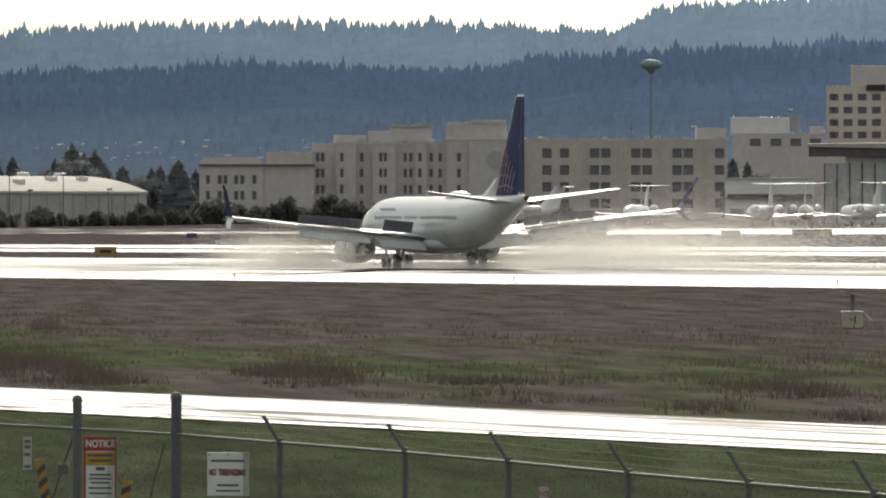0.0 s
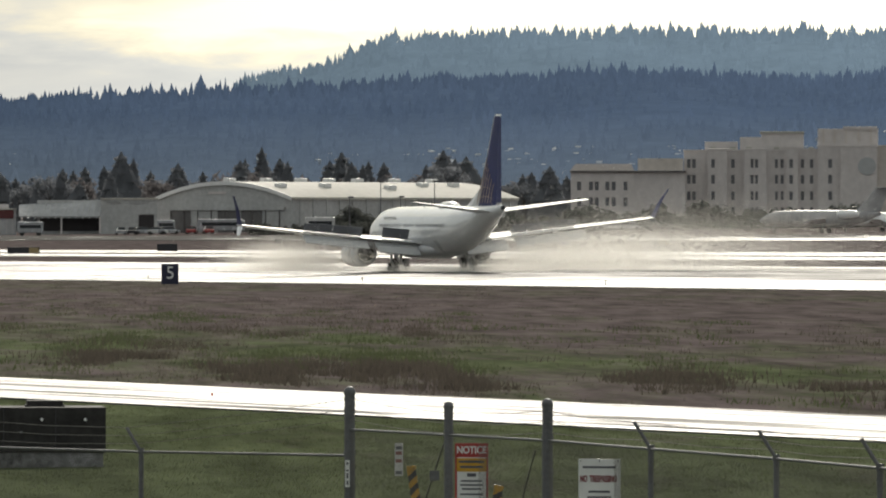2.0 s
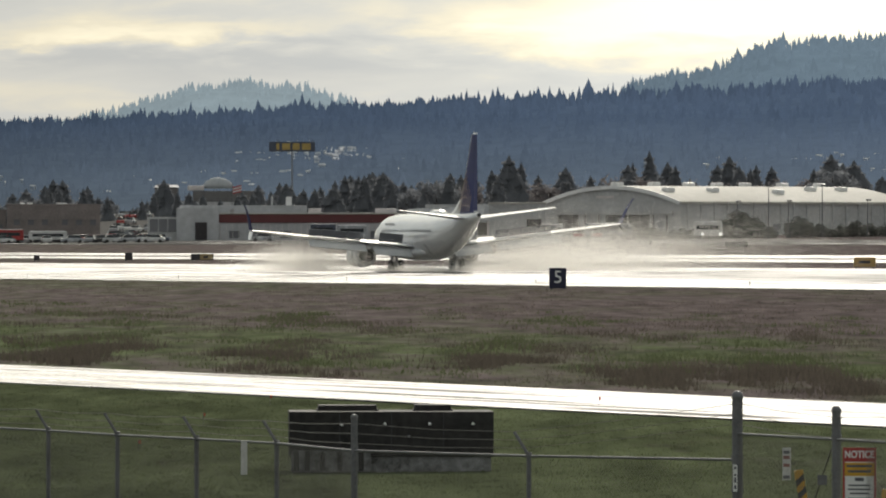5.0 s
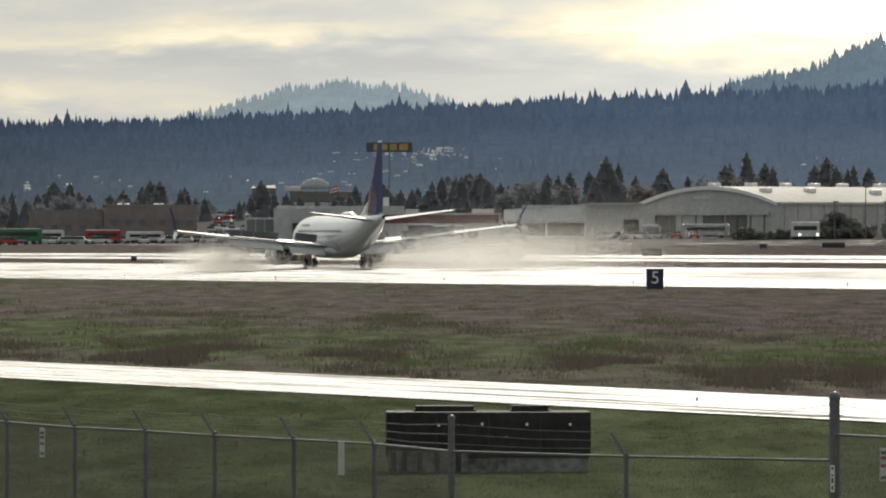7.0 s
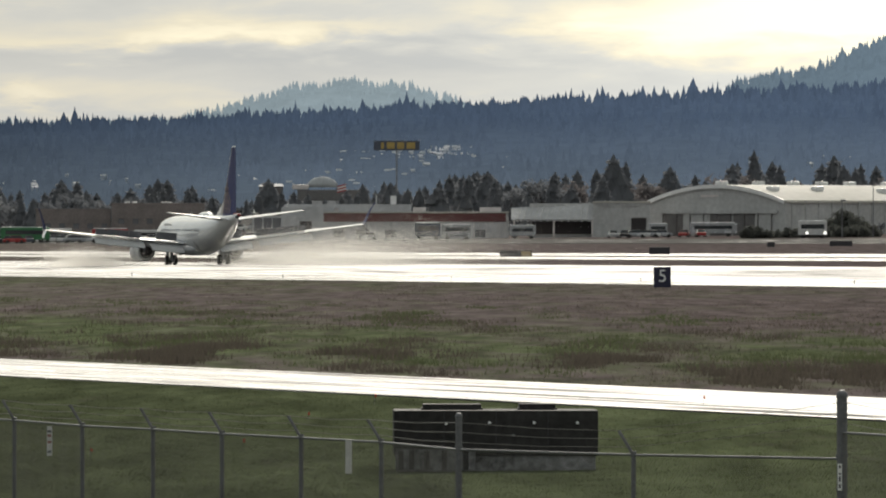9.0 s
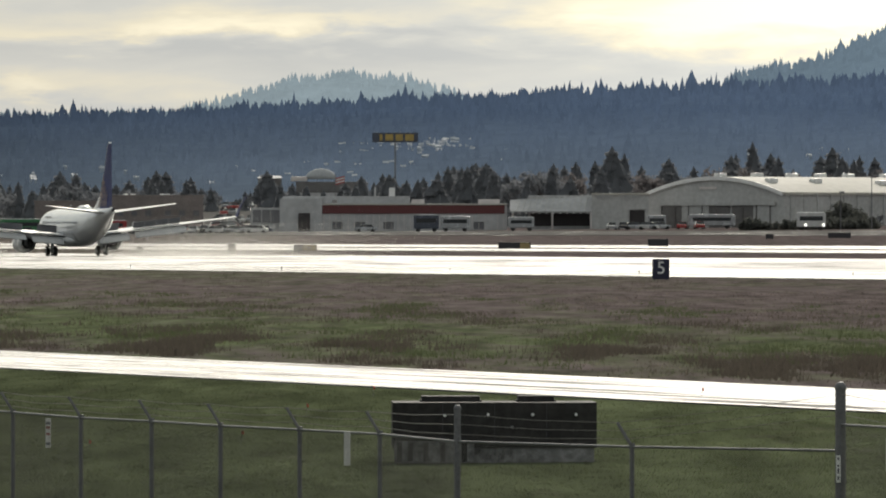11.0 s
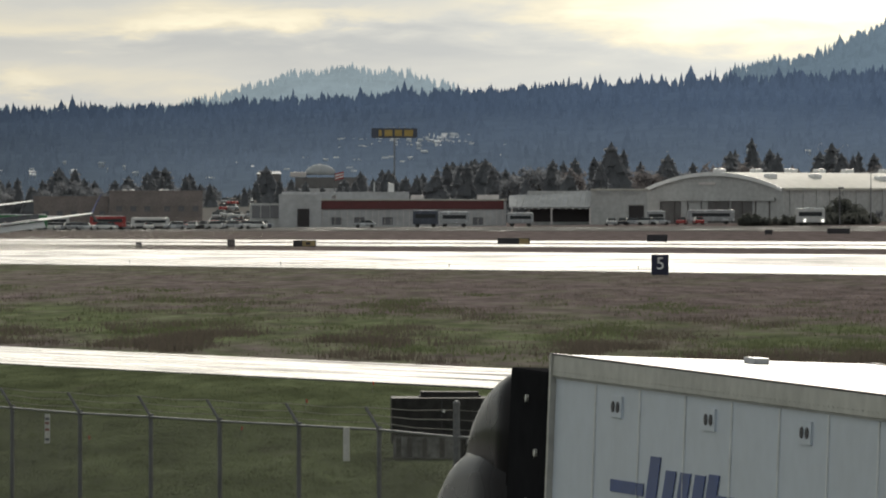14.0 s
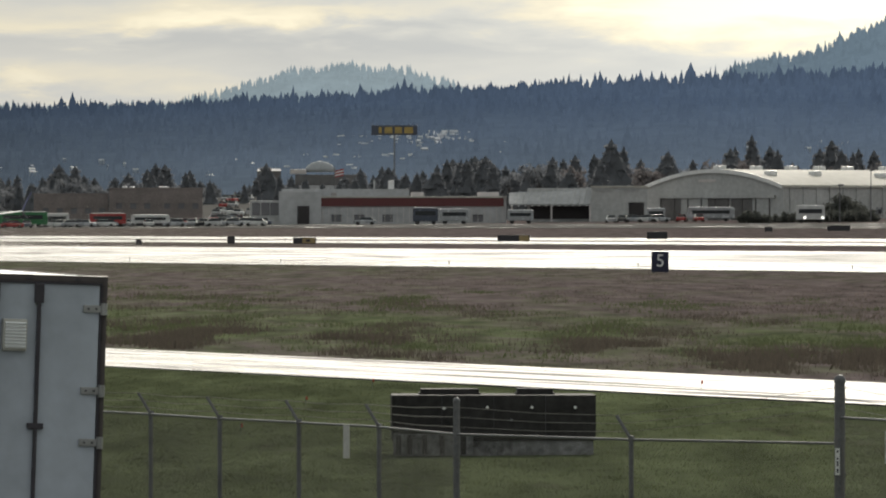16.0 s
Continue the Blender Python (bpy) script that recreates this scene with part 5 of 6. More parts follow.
def make_hotel():
    k = 2300 / 21000
    b = building("hotel", 2345, 2300, "long pale hotel with stepped six-storey bays and many windows")

    def lx(x):
        return (x + 1528 - 2345) * k

    def lz(y):
        return (395 - y) * k
    rows = [280, 308, 337, 365]
    # stepped bays: edges, top, front, window columns
    for x0, x1, top, front, cols, ww in ((553, 596, 258, 0.0, (562, 571), 0.75), (596, 630, 256, -1.6, (605,), 0.75), (630, 660, 258, 0.2, (640,), 0.75), (660, 700, 256, -1.6, (674, 682), 0.65),
                                         (700, 735, 258, 0.2, (717, 727), 0.65), (735, 755, 252, -1.2, (743,), 0.75), (755, 790, 256, 0.4, (763, 779), 0.7), (790, 830, 250, -1.0, (812,), 0.8), (830, 895, 250, -2.2, (), 0.8)):
        w = (x1 - x0) * k
        cx = lx((x0 + x1) / 2)
        holes = [(lx(c) - cx, lz(r), ww * 1.0, 1.75) for c in cols for r in rows]
        block(b, cx, w, lz(top), 14, PALE_STONE, holes, front)
    x0, x1 = 895, 1287
    cx = lx((x0 + x1) / 2)
    holes = [(lx(c) - cx, lz(r), 1.85, 1.9) for c in (920, 968, 999, 1052, 1072, 1125, 1145, 1198, 1218, 1273) for r in (273, 303, 333, 362)]
    block(b, cx, (x1 - x0) * k, lz(250), 16, WARM_STONE, holes, -0.6)
    for x in (935, 1036, 1098, 1170, 1248):
        part("pilaster", boxed((0.5, 0.5, lz(252)), (lx(x), -0.75, lz(252) / 2)), WARM_STONE, b)
    # roof houses
    for x0, x1, top, low in ((590, 648, 243, 258), (652, 690, 235, 258), (690, 765, 228, 258), (790, 897, 220, 252), (835, 895, 216, 222), (1232, 1285, 230, 252)):
        part("roof_house", boxed(((x1 - x0) * k, 9, (low - top) * k + 0.4), (lx((x0 + x1) / 2), 6, lz((low + top) / 2)), bevel=0.05), PALE_STONE, b)
    part("roof_slab", boxed((8.6, 9.5, 0.45), (lx(727), 6, lz(225)), bevel=0.05), ROOF_PALE, b)
    for x in (605, 640, 668, 717, 740, 778, 960, 1070, 1145, 1215, 1275):
        part("roof_vent", boxed((1.1, 1.0, 0.5), (lx(x), 0.8, lz(256 if x < 900 else 250) + 0.35), bevel=0.05), ROOF_PALE, b)
    for x in (800, 820, 840, 862, 884):
        part("rib", boxed((0.25, 0.4, 2.8), (lx(x), 1.4, lz(232))), WARM_STONE, b)
    part("mast", rod(bmesh.new(), (lx(1117), 3, lz(250)), (lx(1117), 3, lz(222)), 0.09), GALV, b)
    part("round_emblem", rod(bmesh.new(), (lx(877), -2.35, lz(285)), (lx(877), -2.2, lz(285)), 1.75, sides=28), GREY, b, "grey round emblem")
    # the three-storey wing with a hipped roof
    w = building("hotel_annex", 1937, 2290, "three-storey pale annex with a hipped dark roof")
    k2 = 2290 / 21000

    def ax(x):
        return (x + 1528 - 1937) * k2
    holes = [(ax(c) - ax(409), (395 - r) * k2, 0.85, 1.75) for c in (368, 389, 399, 418, 429, 450) for r in (315, 343, 371)]
    block(w, ax(409), 112 * k2, 104 * k2, 12, PALE_STONE, holes)
    block(w, ax(510), 92 * k2, 104 * k2, 12, PALE_STONE, (), 0.6)
    roof = loft(bmesh.new(), [[(ax(351), -0.4, 11.5), (ax(466), -0.4, 11.5), (ax(466), 12, 11.5), (ax(351), 12, 11.5)], [(ax(361), 3, 13.0), (ax(460), 3, 13.0), (ax(460), 9, 13.0), (ax(361), 9, 13.0)]])
    part("roof", roof, ROOF_DARK, w)
    part("roof_house", boxed((80 * k2, 8, 2.7), (ax(512), 6, 12.7), bevel=0.05), WARM_STONE, w)
    part("cornice", boxed((205 * k2, 0.5, 0.4), (ax(455), -0.2, 11.5), bevel=0.05), ROOF_DARK, w)


make_hotel()


def make_right_side():
    k = 2600 / 21000
    b = building("office_tower", 3075, 2600, "tall beige office tower with rows of paired windows")
    holes = [((x + 1528 - 3075) * k, (395 - r) * k, 1.15, 1.5) for x in (1474, 1481, 1499, 1506, 1524, 1531, 1549, 1556, 1574, 1581, 1600, 1607) for r in (188, 211, 233, 255, 277)]
    block(b, (1545 + 1528 - 3075) * k, 165 * k, (395 - 170) * k, 20, material("tower beige", (0.70, 0.63, 0.55), 0.8, vary=0.05), holes)
    part("roof_house", boxed((110 * k, 10, 5), ((1560 + 1528 - 3075) * k, 6, (395 - 152) * k), bevel=0.1), PALE_STONE, b)
    part("sign_bar", boxed((34 * k, 0.3, 1.3), ((1550 + 1528 - 3075) * k, -0.4, (395 - 171) * k)), SIGN_BLACK, b)
    k = 2480 / 21000
    b = building("white_block", 2905, 2480, "white flat-roofed block with dark windows behind trees")
    holes = [((x + 1528 - 2905) * k, (395 - 264) * k, 2.3, 1.6) for x in (1335, 1372, 1407, 1442)]
    block(b, (1378 + 1528 - 2905) * k, 165 * k, (395 - 250) * k, 12, PALE_STONE, holes)
    part("upper_floor", boxed((105 * k, 9, 4.0), ((1345 + 1528 - 2905) * k, 6, (395 - 236) * k), bevel=0.1), SIGN_WHITE, b)
    part("tank", rod(bmesh.new(), ((1408 + 1528 - 2905) * k, 2, (395 - 245) * k), ((1408 + 1528 - 2905) * k, 2, (395 - 215) * k), 1.1, sides=14), GREY, b)
    part("vent", boxed((3, 2, 1.8), ((1445 + 1528 - 2905) * k, 3, (395 - 243) * k), bevel=0.1), PALE_STONE, b)
    k = 2180 / 21000
    b = building("long_shed", 2890, 2180, "long low white shed behind the parked jets")
    block(b, 0, 158 * k, (395 - 322) * k, 8, SIGN_WHITE, [(x, 1.6, 2.6, 1.3) for x in (-6, -2.5, 1, 4.5)])
    part("roof", boxed((160 * k, 8.5, 0.3), (0, 4, (395 - 321) * k), bevel=0.05), ROOF_PALE, b)
    part("awning", boxed((150 * k, 1.6, 0.8), (0, -0.9, (395 - 352) * k), bevel=0.05), ROOF_DARK, b)
    # dark hangar with tall ribbed doors
    k = 1880 / 21000
    b = building("big_hangar", 3060, 1880, "grey hangar with flat overhanging roof and tall ribbed doors")
    block(b, 3.0, 140 * k, (415 - 282) * k, 20, HANGAR_GREY, (), 0.0, cap=False)
    part("roof", loft(bmesh.new(), [[(-9.2, y, z) for y, z in ((-1.5, 12.4), (20, 12.4), (20, 13.1), (-1.5, 12.9))], [(12, y, z) for y, z in ((-1.5, 12.0), (20, 12.0), (20, 13.3), (-1.5, 13.0))]]), ROOF_PALE, b)
    part("fascia", boxed((20.5, 0.4, 1.5), (1.2, -0.9, 11.6), bevel=0.05), ROOF_DARK, b)
    for i in range(6):
        d = part("hangar_door", boxed((1.75, 0.25, 9.6), (-5.6 + i * 2.0, -0.2, 5.0), bevel=0.04), HANGAR_GREY, b)
        part("rib", boxed((0.2, 0.2, 9.6), (-6.55 + i * 2.0, -0.3, 5.0)), ROOF_DARK, d)
    # water tower on the slope
    p = spot(mr(2680), 3250)
    t = thing("water_tower", Matrix.Translation((p.x, p.y, 12)), "pale green water tower with a round tank on a slim stem", "tower")
    # the tank's green is shifted towards the haze, put into the colour
    green = material("hazed green tank", (0.24, 0.31, 0.32), 0.7, vary=0.08)
    part("stem", rod(bmesh.new(), (0, 0, 0), (0, 0, 38), 0.32, 0.28, 12), green, t)
    bm = loft(bmesh.new(), [[(r * math.cos(a), r * math.sin(a), z) for a in (i * math.pi / 10 for i in range(20))] for r, z in ((0.5, 37.2), (1.2, 38.1), (2.7, 38.9), (3.2, 39.5), (3.1, 40.0), (2.3, 40.7), (1.0, 41.1), (0.1, 41.2))])
    part("tank", bm, green, t, smooth=True)


make_right_side()


def make_arch_hangar():
    """Barrel-roofed hangar, its gable turned to one side of the eye."""
    corner = land(spot(mr(1390), 2390))
    turn = 40
    h = thing("arched_hangar", Matrix.Translation(corner - Vector((0, 0, 0.4))) @ pose(0, 0, 0, 0, 0, -math.degrees(mr(1390) / 1000) - turn), "barrel-roofed grey hangar with pale roof and roof vents", "building")
    # local: gable along -x from the corner at y = 0, length along +y
    W, L, eave, peak = 36.2, 72.0, 7.0, 10.2
    n = 24
    arc = [(-W * i / n, eave + (peak - eave) * (1 - (2 * i / n - 1) ** 2)) for i in range(n + 1)]
    bm = bmesh.new()
    loft(bm, [[(x, 0, 0) for x in (0, -W)] + [(x, 0, z) for x, z in arc[::-1]], [(x, L, 0) for x in (0, -W)] + [(x, L, z) for x, z in arc[::-1]]])
    part("wall", bm, HANGAR_GREY, h)
    bm = bmesh.new()
    loft(bm, [[(x * 1.0, y, z + 0.12) for x, z in arc] + [(x, y, z + 0.4) for x, z in arc[::-1]] for y in (-0.5, L + 0.5)])
    part("roof", bm, ROOF_PALE, h, "pale curved metal roof")
    part("gable_trim", loft(bmesh.new(), [[(x, y, z - 0.35) for x, z in arc] + [(x, y, z + 0.42) for x, z in arc[::-1]] for y in (-0.62, -0.5)]), SIGN_WHITE, h)
    part("door_header", boxed((31, 0.4, 0.7), (-17.5, -0.3, 5.1)), HANGAR_GREY, h)
    for x, w in ((-3.8, 4.2), (-9.3, 5.5), (-15.5, 5.5), (-22, 6), (-28, 5)):
        # the darker panels stand in for shade inside open bays
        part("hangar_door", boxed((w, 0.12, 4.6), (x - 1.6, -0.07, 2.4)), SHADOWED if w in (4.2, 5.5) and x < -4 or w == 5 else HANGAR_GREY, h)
    for i in range(9):
        part("rib", boxed((0.2, 0.2, 4.6), (-3.5 - i * 3.6, -0.2, 2.4)), ROOF_DARK, h)
    part("name_plate", boxed((4.5, 0.15, 0.5), (-20, -0.1, 8.3)), PALE_STONE, h)
    for i in range(17):
        part("pilaster", boxed((0.3, 0.3, 7.2), (0.12, 2 + i * 4.2, 3.7)), HANGAR_GREY, h)
    part("gutter", boxed((0.4, L, 0.3), (0.2, L / 2, eave), bevel=0.05), ROOF_PALE, h)
    for y, f in ((1.5, 0.5), (13, 0.5), (24, 0.5), (33, 0.5), (42, 0.5), (54, 0.5), (66, 0.5), (5, 0.24), (19, 0.24), (38, 0.2), (52, 0.25), (62, 0.25)):
        i = int(f * n)
        x, z = arc[i]
        part("roof_vent", boxed((1.6, 2.4, 1.1), (x, y, z + 0.6), bevel=0.25), SIGN_WHITE, h)
    for x, dist in ((1545, 2150), (1640, 2150), (1580, 2170), (1490, 2160), (1720, 2160)):
        p = land(spot(mr(x), dist))
        lp = thing("lamp_post", Matrix.Translation(p), "slim grey lamp post before the hangar", "street lamp", "apron lamp posts")
        hgt = 9.5 if x in (1545, 1640) else 6.8
        part("pole", rod(bmesh.new(), (0, 0, 0), (0, 0, hgt), 0.12, 0.07), GALV, lp)
        part("lamp_head", boxed((1.0, 0.4, 0.3), (0.2, 0, hgt), bevel=0.05), GALV, lp)


make_arch_hangar()


def make_low_row():
    k = 2400 / 21000

    def place(x):
        return (x - 820) * k

    def lz(y):
        return (405 - y) * k
    b = building("terminal_shed", 820, 2400, "long low white building with a dark red band")
    block(b, place(735), 330 * k, lz(357), 15, SHED_WALL, [(place(x) - place(735), 1.3, 2.2, 1.6) for x in (600, 640, 690, 850)])
    part("red_band", boxed((325 * k, 0.2, 1.7), (place(733), -0.12, lz(365)), bevel=0.02), OXBLOOD, b, "dark red fascia")
    part("roof_edge", boxed((332 * k, 0.5, 0.3), (place(735), -0.1, lz(356)), bevel=0.05), ROOF_PALE, b)
    part("upper_block", boxed((225 * k, 8, 1.9), (place(615), 6, lz(350)), bevel=0.05), SHED_WALL, b)
    part("chimney", boxed((1.2, 1.2, 2.4), (place(696), 4, lz(337)), bevel=0.05), SIGN_WHITE, b)
    part("pipe", rod(bmesh.new(), (place(666), 4, lz(345)), (place(666), 4, lz(325)), 0.18), GREY, b)
    for x, w in ((742, 2.6), (862, 3.0), (880, 1.6), (595, 1.2)):
        part("roof_unit", boxed((w, 2, 0.9), (place(x), 3, lz(351)), bevel=0.1), PALE_STONE, b)
    part("left_block", boxed((75 * k, 9, lz(346)), (place(535), 3.9, lz(346) / 2), bevel=0.05), SHED_WALL, b)
    part("door", boxed((2.4, 0.2, 3.6), (place(541), -0.7, 2.0)), OPENING, b)
    left = part("left_wing", boxed((72 * k, 7, lz(362)), (place(482), 4.5, lz(362) / 2), bevel=0.05), HANGAR_GREY, b)
    for i in range(4):
        part("wing_window", boxed((14.5 * k, 0.2, 2.6), (place(457 + i * 16.5), 0.94, lz(377))), WINDOW_PANE, left)
    for i in range(30):
        part("wall_seam", boxed((0.08, 0.06, lz(374)), (place(575 + i * 11), -0.03, lz(374) / 2)), PALE_STONE, b)
    # canopy shed with a ribbed sloping roof
    c = building("canopy_shed", 985, 2395, "ribbed canopy shed with a dark open bay")

    def px(x):
        return (x - 985) * k
    part("back_wall", boxed((115 * k, 6, lz(342)), (px(995), 4, lz(342) / 2)), HANGAR_GREY, c)
    roof = loft(bmesh.new(), [[(px(905), -3, lz(372)), (px(905), 1.2, lz(352)), (px(905), 1.2, lz(350)), (px(905), -3, lz(370))], [(px(1052), -3, lz(372)), (px(1052), 1.2, lz(341)), (px(1052), 1.2, lz(342)), (px(1052), -3, lz(370))]])
    part("canopy", roof, SHED_WALL, c)
    for i in range(14):
        part("roof_rib", plate((px(915 + i * 10), -3.05, lz(370)), (px(917 + i * 10), -3.05, lz(370)), (px(924 + i * 10), 1.1, lz(350 - i * 0.75)), (px(922 + i * 10), 1.1, lz(350 - i * 0.75)), 0.12), HANGAR_GREY, c)
    # a dark panel stands in for the shade of the open bay
    part("bay", boxed((108 * k, 0.3, 2.6), (px(996), 0.85, lz(385))), OPENING, c)
    for i in range(12):
        part("canopy_lamp", boxed((0.35, 0.35, 0.2), (px(910 + i * 12), -3.0, lz(373.5)), bevel=0.05), SIGN_WHITE, c)
    for x in (910, 980, 1048):
        part("column", boxed((0.35, 0.35, lz(372)), (px(x), -2.8, lz(372) / 2)), PALE_STONE, c)
    # flat annex by the hangar
    a = building("hangar_annex", 1100, 2392, "flat-roofed pale annex beside the arched hangar")
    part("wall", walls(100 * k, lz(342), 10, [((1130 - 1100) * k, 2.2, 3.2, 4.0)]), HANGAR_GREY, a)
    part("parapet", boxed((102 * k, 0.4, 0.4), (0, -0.05, lz(342) + 0.1), bevel=0.05), ROOF_PALE, a)
    # no real shutter: a dark panel for the shade in the doorway
    part("shutter", boxed((3.0, 0.1, 3.9), ((1130 - 1100) * k, 0.3, 2.1)), OPENING, a)
    for x in (1065, 1078, 1110, 1125):
        part("wall_lamp", boxed((0.9, 0.6, 0.2), ((x - 1100) * k, -0.3, lz(346)), pose(0, 0, 0, 0, 20, 0)), GREY, a)
    # brown brick range
    d = building("brick_range", 215, 2420, "low brown brick range with a flat roof")
    k3 = 2420 / 21000

    def qx(x):
        return (x - 215) * k3
    block(d, qx(280), 165 * k3, (408 - 340) * k3, 12, BRICK_BROWN, [(qx(x) - qx(280), 4.4, 1.3, 1.2) for x in (215, 240, 265, 300, 325, 350)])
    block(d, qx(130), 132 * k3, (408 - 350) * k3, 12, BRICK_BROWN, [(qx(x) - qx(130), 3.4, 1.3, 1.2) for x in (85, 110, 135, 160, 185)], 0.8)
    for x in (225, 238, 290, 299):
        part("roof_vent", boxed((1.1, 1, 0.6), (qx(x), 2, (408 - 338) * k3), bevel=0.1), SIGN_WHITE, d)
    # low hall with a pale dome far behind
    e = building("domed_hall", 565, 2900, "pale hall with a low dome far behind the trees")
    # bluish grey that lowers the contrast, haze put into the colour
    grey = material("hazed grey render", (0.40, 0.42, 0.44), 0.8, vary=0.1, scale=0.2)
    bm = loft(bmesh.new(), [[(0.8 + r * math.cos(t), 4 + r * math.sin(t) * 0.5, z) for t in (i * math.pi / 10 for i in range(20))] for r, z in ((3.9, 11.9), (3.6, 12.9), (2.9, 13.7), (1.7, 14.3), (0.2, 14.6))])
    part("dome", bm, grey, e, smooth=True)
    # hall walls darkened in colour so that they sink into the trees
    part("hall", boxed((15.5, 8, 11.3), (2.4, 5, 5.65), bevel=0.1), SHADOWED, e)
    part("side_roof", boxed((4.0, 6, 1.2), (-4.6, 4, 12.0), bevel=0.3), PALE_STONE, e)
    part("low_wing", boxed((13.5, 3, 8.6), (2.0, -1.2, 4.3), bevel=0.1), SHED_WALL, e)
    f = building("far_hall", 480, 3250, "long low pale hall far behind the trees")
    # wall darkened in colour, to stay hidden behind the trees
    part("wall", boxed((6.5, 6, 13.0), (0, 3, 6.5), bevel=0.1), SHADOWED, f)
    part("roof", loft(bmesh.new(), [[(-3.5, -0.3, 13.0), (3.5, -0.3, 13.0), (3.5, 6.3, 13.0), (-3.5, 6.3, 13.0)], [(-2.8, 2, 13.7), (3.0, 2, 13.7), (3.0, 4, 13.7), (-2.8, 4, 13.7)]]), SHED_WALL, f)


make_low_row()


def make_sign_tower():
    p = spot(mr(702), 3000)
    s = thing("store_sign", facing(mr(702), 3000, 9), "tall roadside sign with a blue board and yellow blocks", "sign")
    # pole and board are greyed: distance haze is put into their colours
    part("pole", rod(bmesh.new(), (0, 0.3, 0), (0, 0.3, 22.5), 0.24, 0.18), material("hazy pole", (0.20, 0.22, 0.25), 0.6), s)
    board = part("board", boxed((11.6, 0.8, 2.5), (0, 0, 21.1), bevel=0.08), material("hazed sign blue", (0.065, 0.078, 0.11), 0.6), s)
    yellow = material("sign gold", (0.42, 0.31, 0.10), 0.6)
    for x, w in ((-3.6, 0.75), (-1.5, 2.0), (1.0, 1.8), (3.6, 2.2)):
        part("yellow_block", boxed((w, 0.1, 1.6), (x, -0.46, 21.1), bevel=0.03), yellow, board)
    f = thing("flag_pole", facing(mr(596), 2700, land(spot(mr(596), 2700)).z), "flag with red and white stripes on a tall pole", "flag")
    part("pole", rod(bmesh.new(), (0, 0, 0), (0, 0, 12.2), 0.09), GALV, f)
    for i in range(5):
        part("stripe", plate((0.1, 0, 9.9 + i * 0.32), (2.1, 0.2, 10.4 + i * 0.32), (2.1, 0.2, 10.72 + i * 0.32), (0.1, 0, 10.22 + i * 0.32), 0.03), SIGN_RED if i % 2 == 0 else SIGN_WHITE, f)


make_sign_tower()


# ---- trees, hedges and houses behind ----
def leaf_mat(name, c):
    def build(g, b, where):
        n = g.noise(where, 0.5, 4)
        g.tree.links.new(g.mix(n, tuple(v * 0.7 for v in c), tuple(v * 1.3 for v in c)), b.inputs["Base Color"])
        b.inputs["Specular IOR Level"].default_value = 0.0
        t = g.add("ShaderNodeBsdfTranslucent", {0: (*c, 1)})
        m = g.add("ShaderNodeMixShader", {0: 0.5, 1: b.outputs[0], 2: t.outputs[0]})
        g.tree.links.new(m.outputs[0], [q for q in g.tree.nodes if q.type == "OUTPUT_MATERIAL"][0].inputs[0])
    return material(name, rough=1.0, build=build)


# needles and twigs far paler than real: distance haze is put into their colour
CONIFER_LEAF = leaf_mat("hazed conifer needles", (0.215, 0.225, 0.245))
BROWN_TWIGS = leaf_mat("hazed bare twigs", (0.19, 0.178, 0.182))
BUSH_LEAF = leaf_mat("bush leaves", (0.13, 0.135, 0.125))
BARK = material("bark", (0.06, 0.045, 0.035), 0.9, vary=0.2)


def crown(kind, h, w, seed, n=1800):
    """Sprays of leaves lying over rounded masses, with an uneven outline."""
    r = np.random.RandomState(seed)
    verts, faces = [], []
    lumps = []
    if kind == "conifer":
        # drooping ragged skirts round the stem
        tiers, cols = 11, 9
        for k in range(tiers):
            f = k / tiers
            rad = w * 0.5 * (1 - f) ** 0.62 * r.uniform(0.8, 1.1)
            o, t0 = len(verts), r.uniform(0, 6.283)
            for j in range(cols):
                t = t0 + j * 6.283 / cols
                q = rad * r.uniform(0.55, 1.2)
                verts.append((q * math.cos(t), q * math.sin(t), h * (0.05 + 0.92 * f) - rad * r.uniform(0.0, 0.25)))
                lumps.append((0.8 * q * math.cos(t), 0.8 * q * math.sin(t), h * (0.05 + 0.92 * f), 0.22 * rad + 0.008 * h, 1.3))
            verts.append((0, 0, h * min(1.0, 0.05 + 0.92 * f + 0.34)))
            faces.extend((o + j, o + (j + 1) % cols, o + cols) for j in range(cols))
    else:
        for k in range(34):
            v = r.normal(size=3)
            v *= r.uniform(0.45, 1.0) / np.linalg.norm(v)
            lumps.append((v[0] * 0.42 * w, v[1] * 0.42 * w, h * (0.5 + 0.4 * v[2]), w * r.uniform(0.07, 0.16), 1.4))
    for i in range(n):
        x, y, z, q, tall = lumps[i % len(lumps)]
        v = r.normal(size=3)
        v[2] *= 0.9 if kind == "bush" else 0.45
        v /= np.linalg.norm(v)
        c = np.array((x, y, z)) + v * q * np.array((1, 1, tall)) * r.uniform(0.6, 1.16)
        s = {"conifer": 0.017, "round": 0.030, "bush": 0.065}[kind] * h
        d = r.normal(size=(3, 3)) * s
        d -= np.outer(d @ v, v) * 0.75
        o = len(verts)
        verts.extend((c + d).tolist())
        faces.append((o, o + 1, o + 2))
    me = bpy.data.meshes.new("crown")
    me.from_pydata(verts, [], faces)
    return me


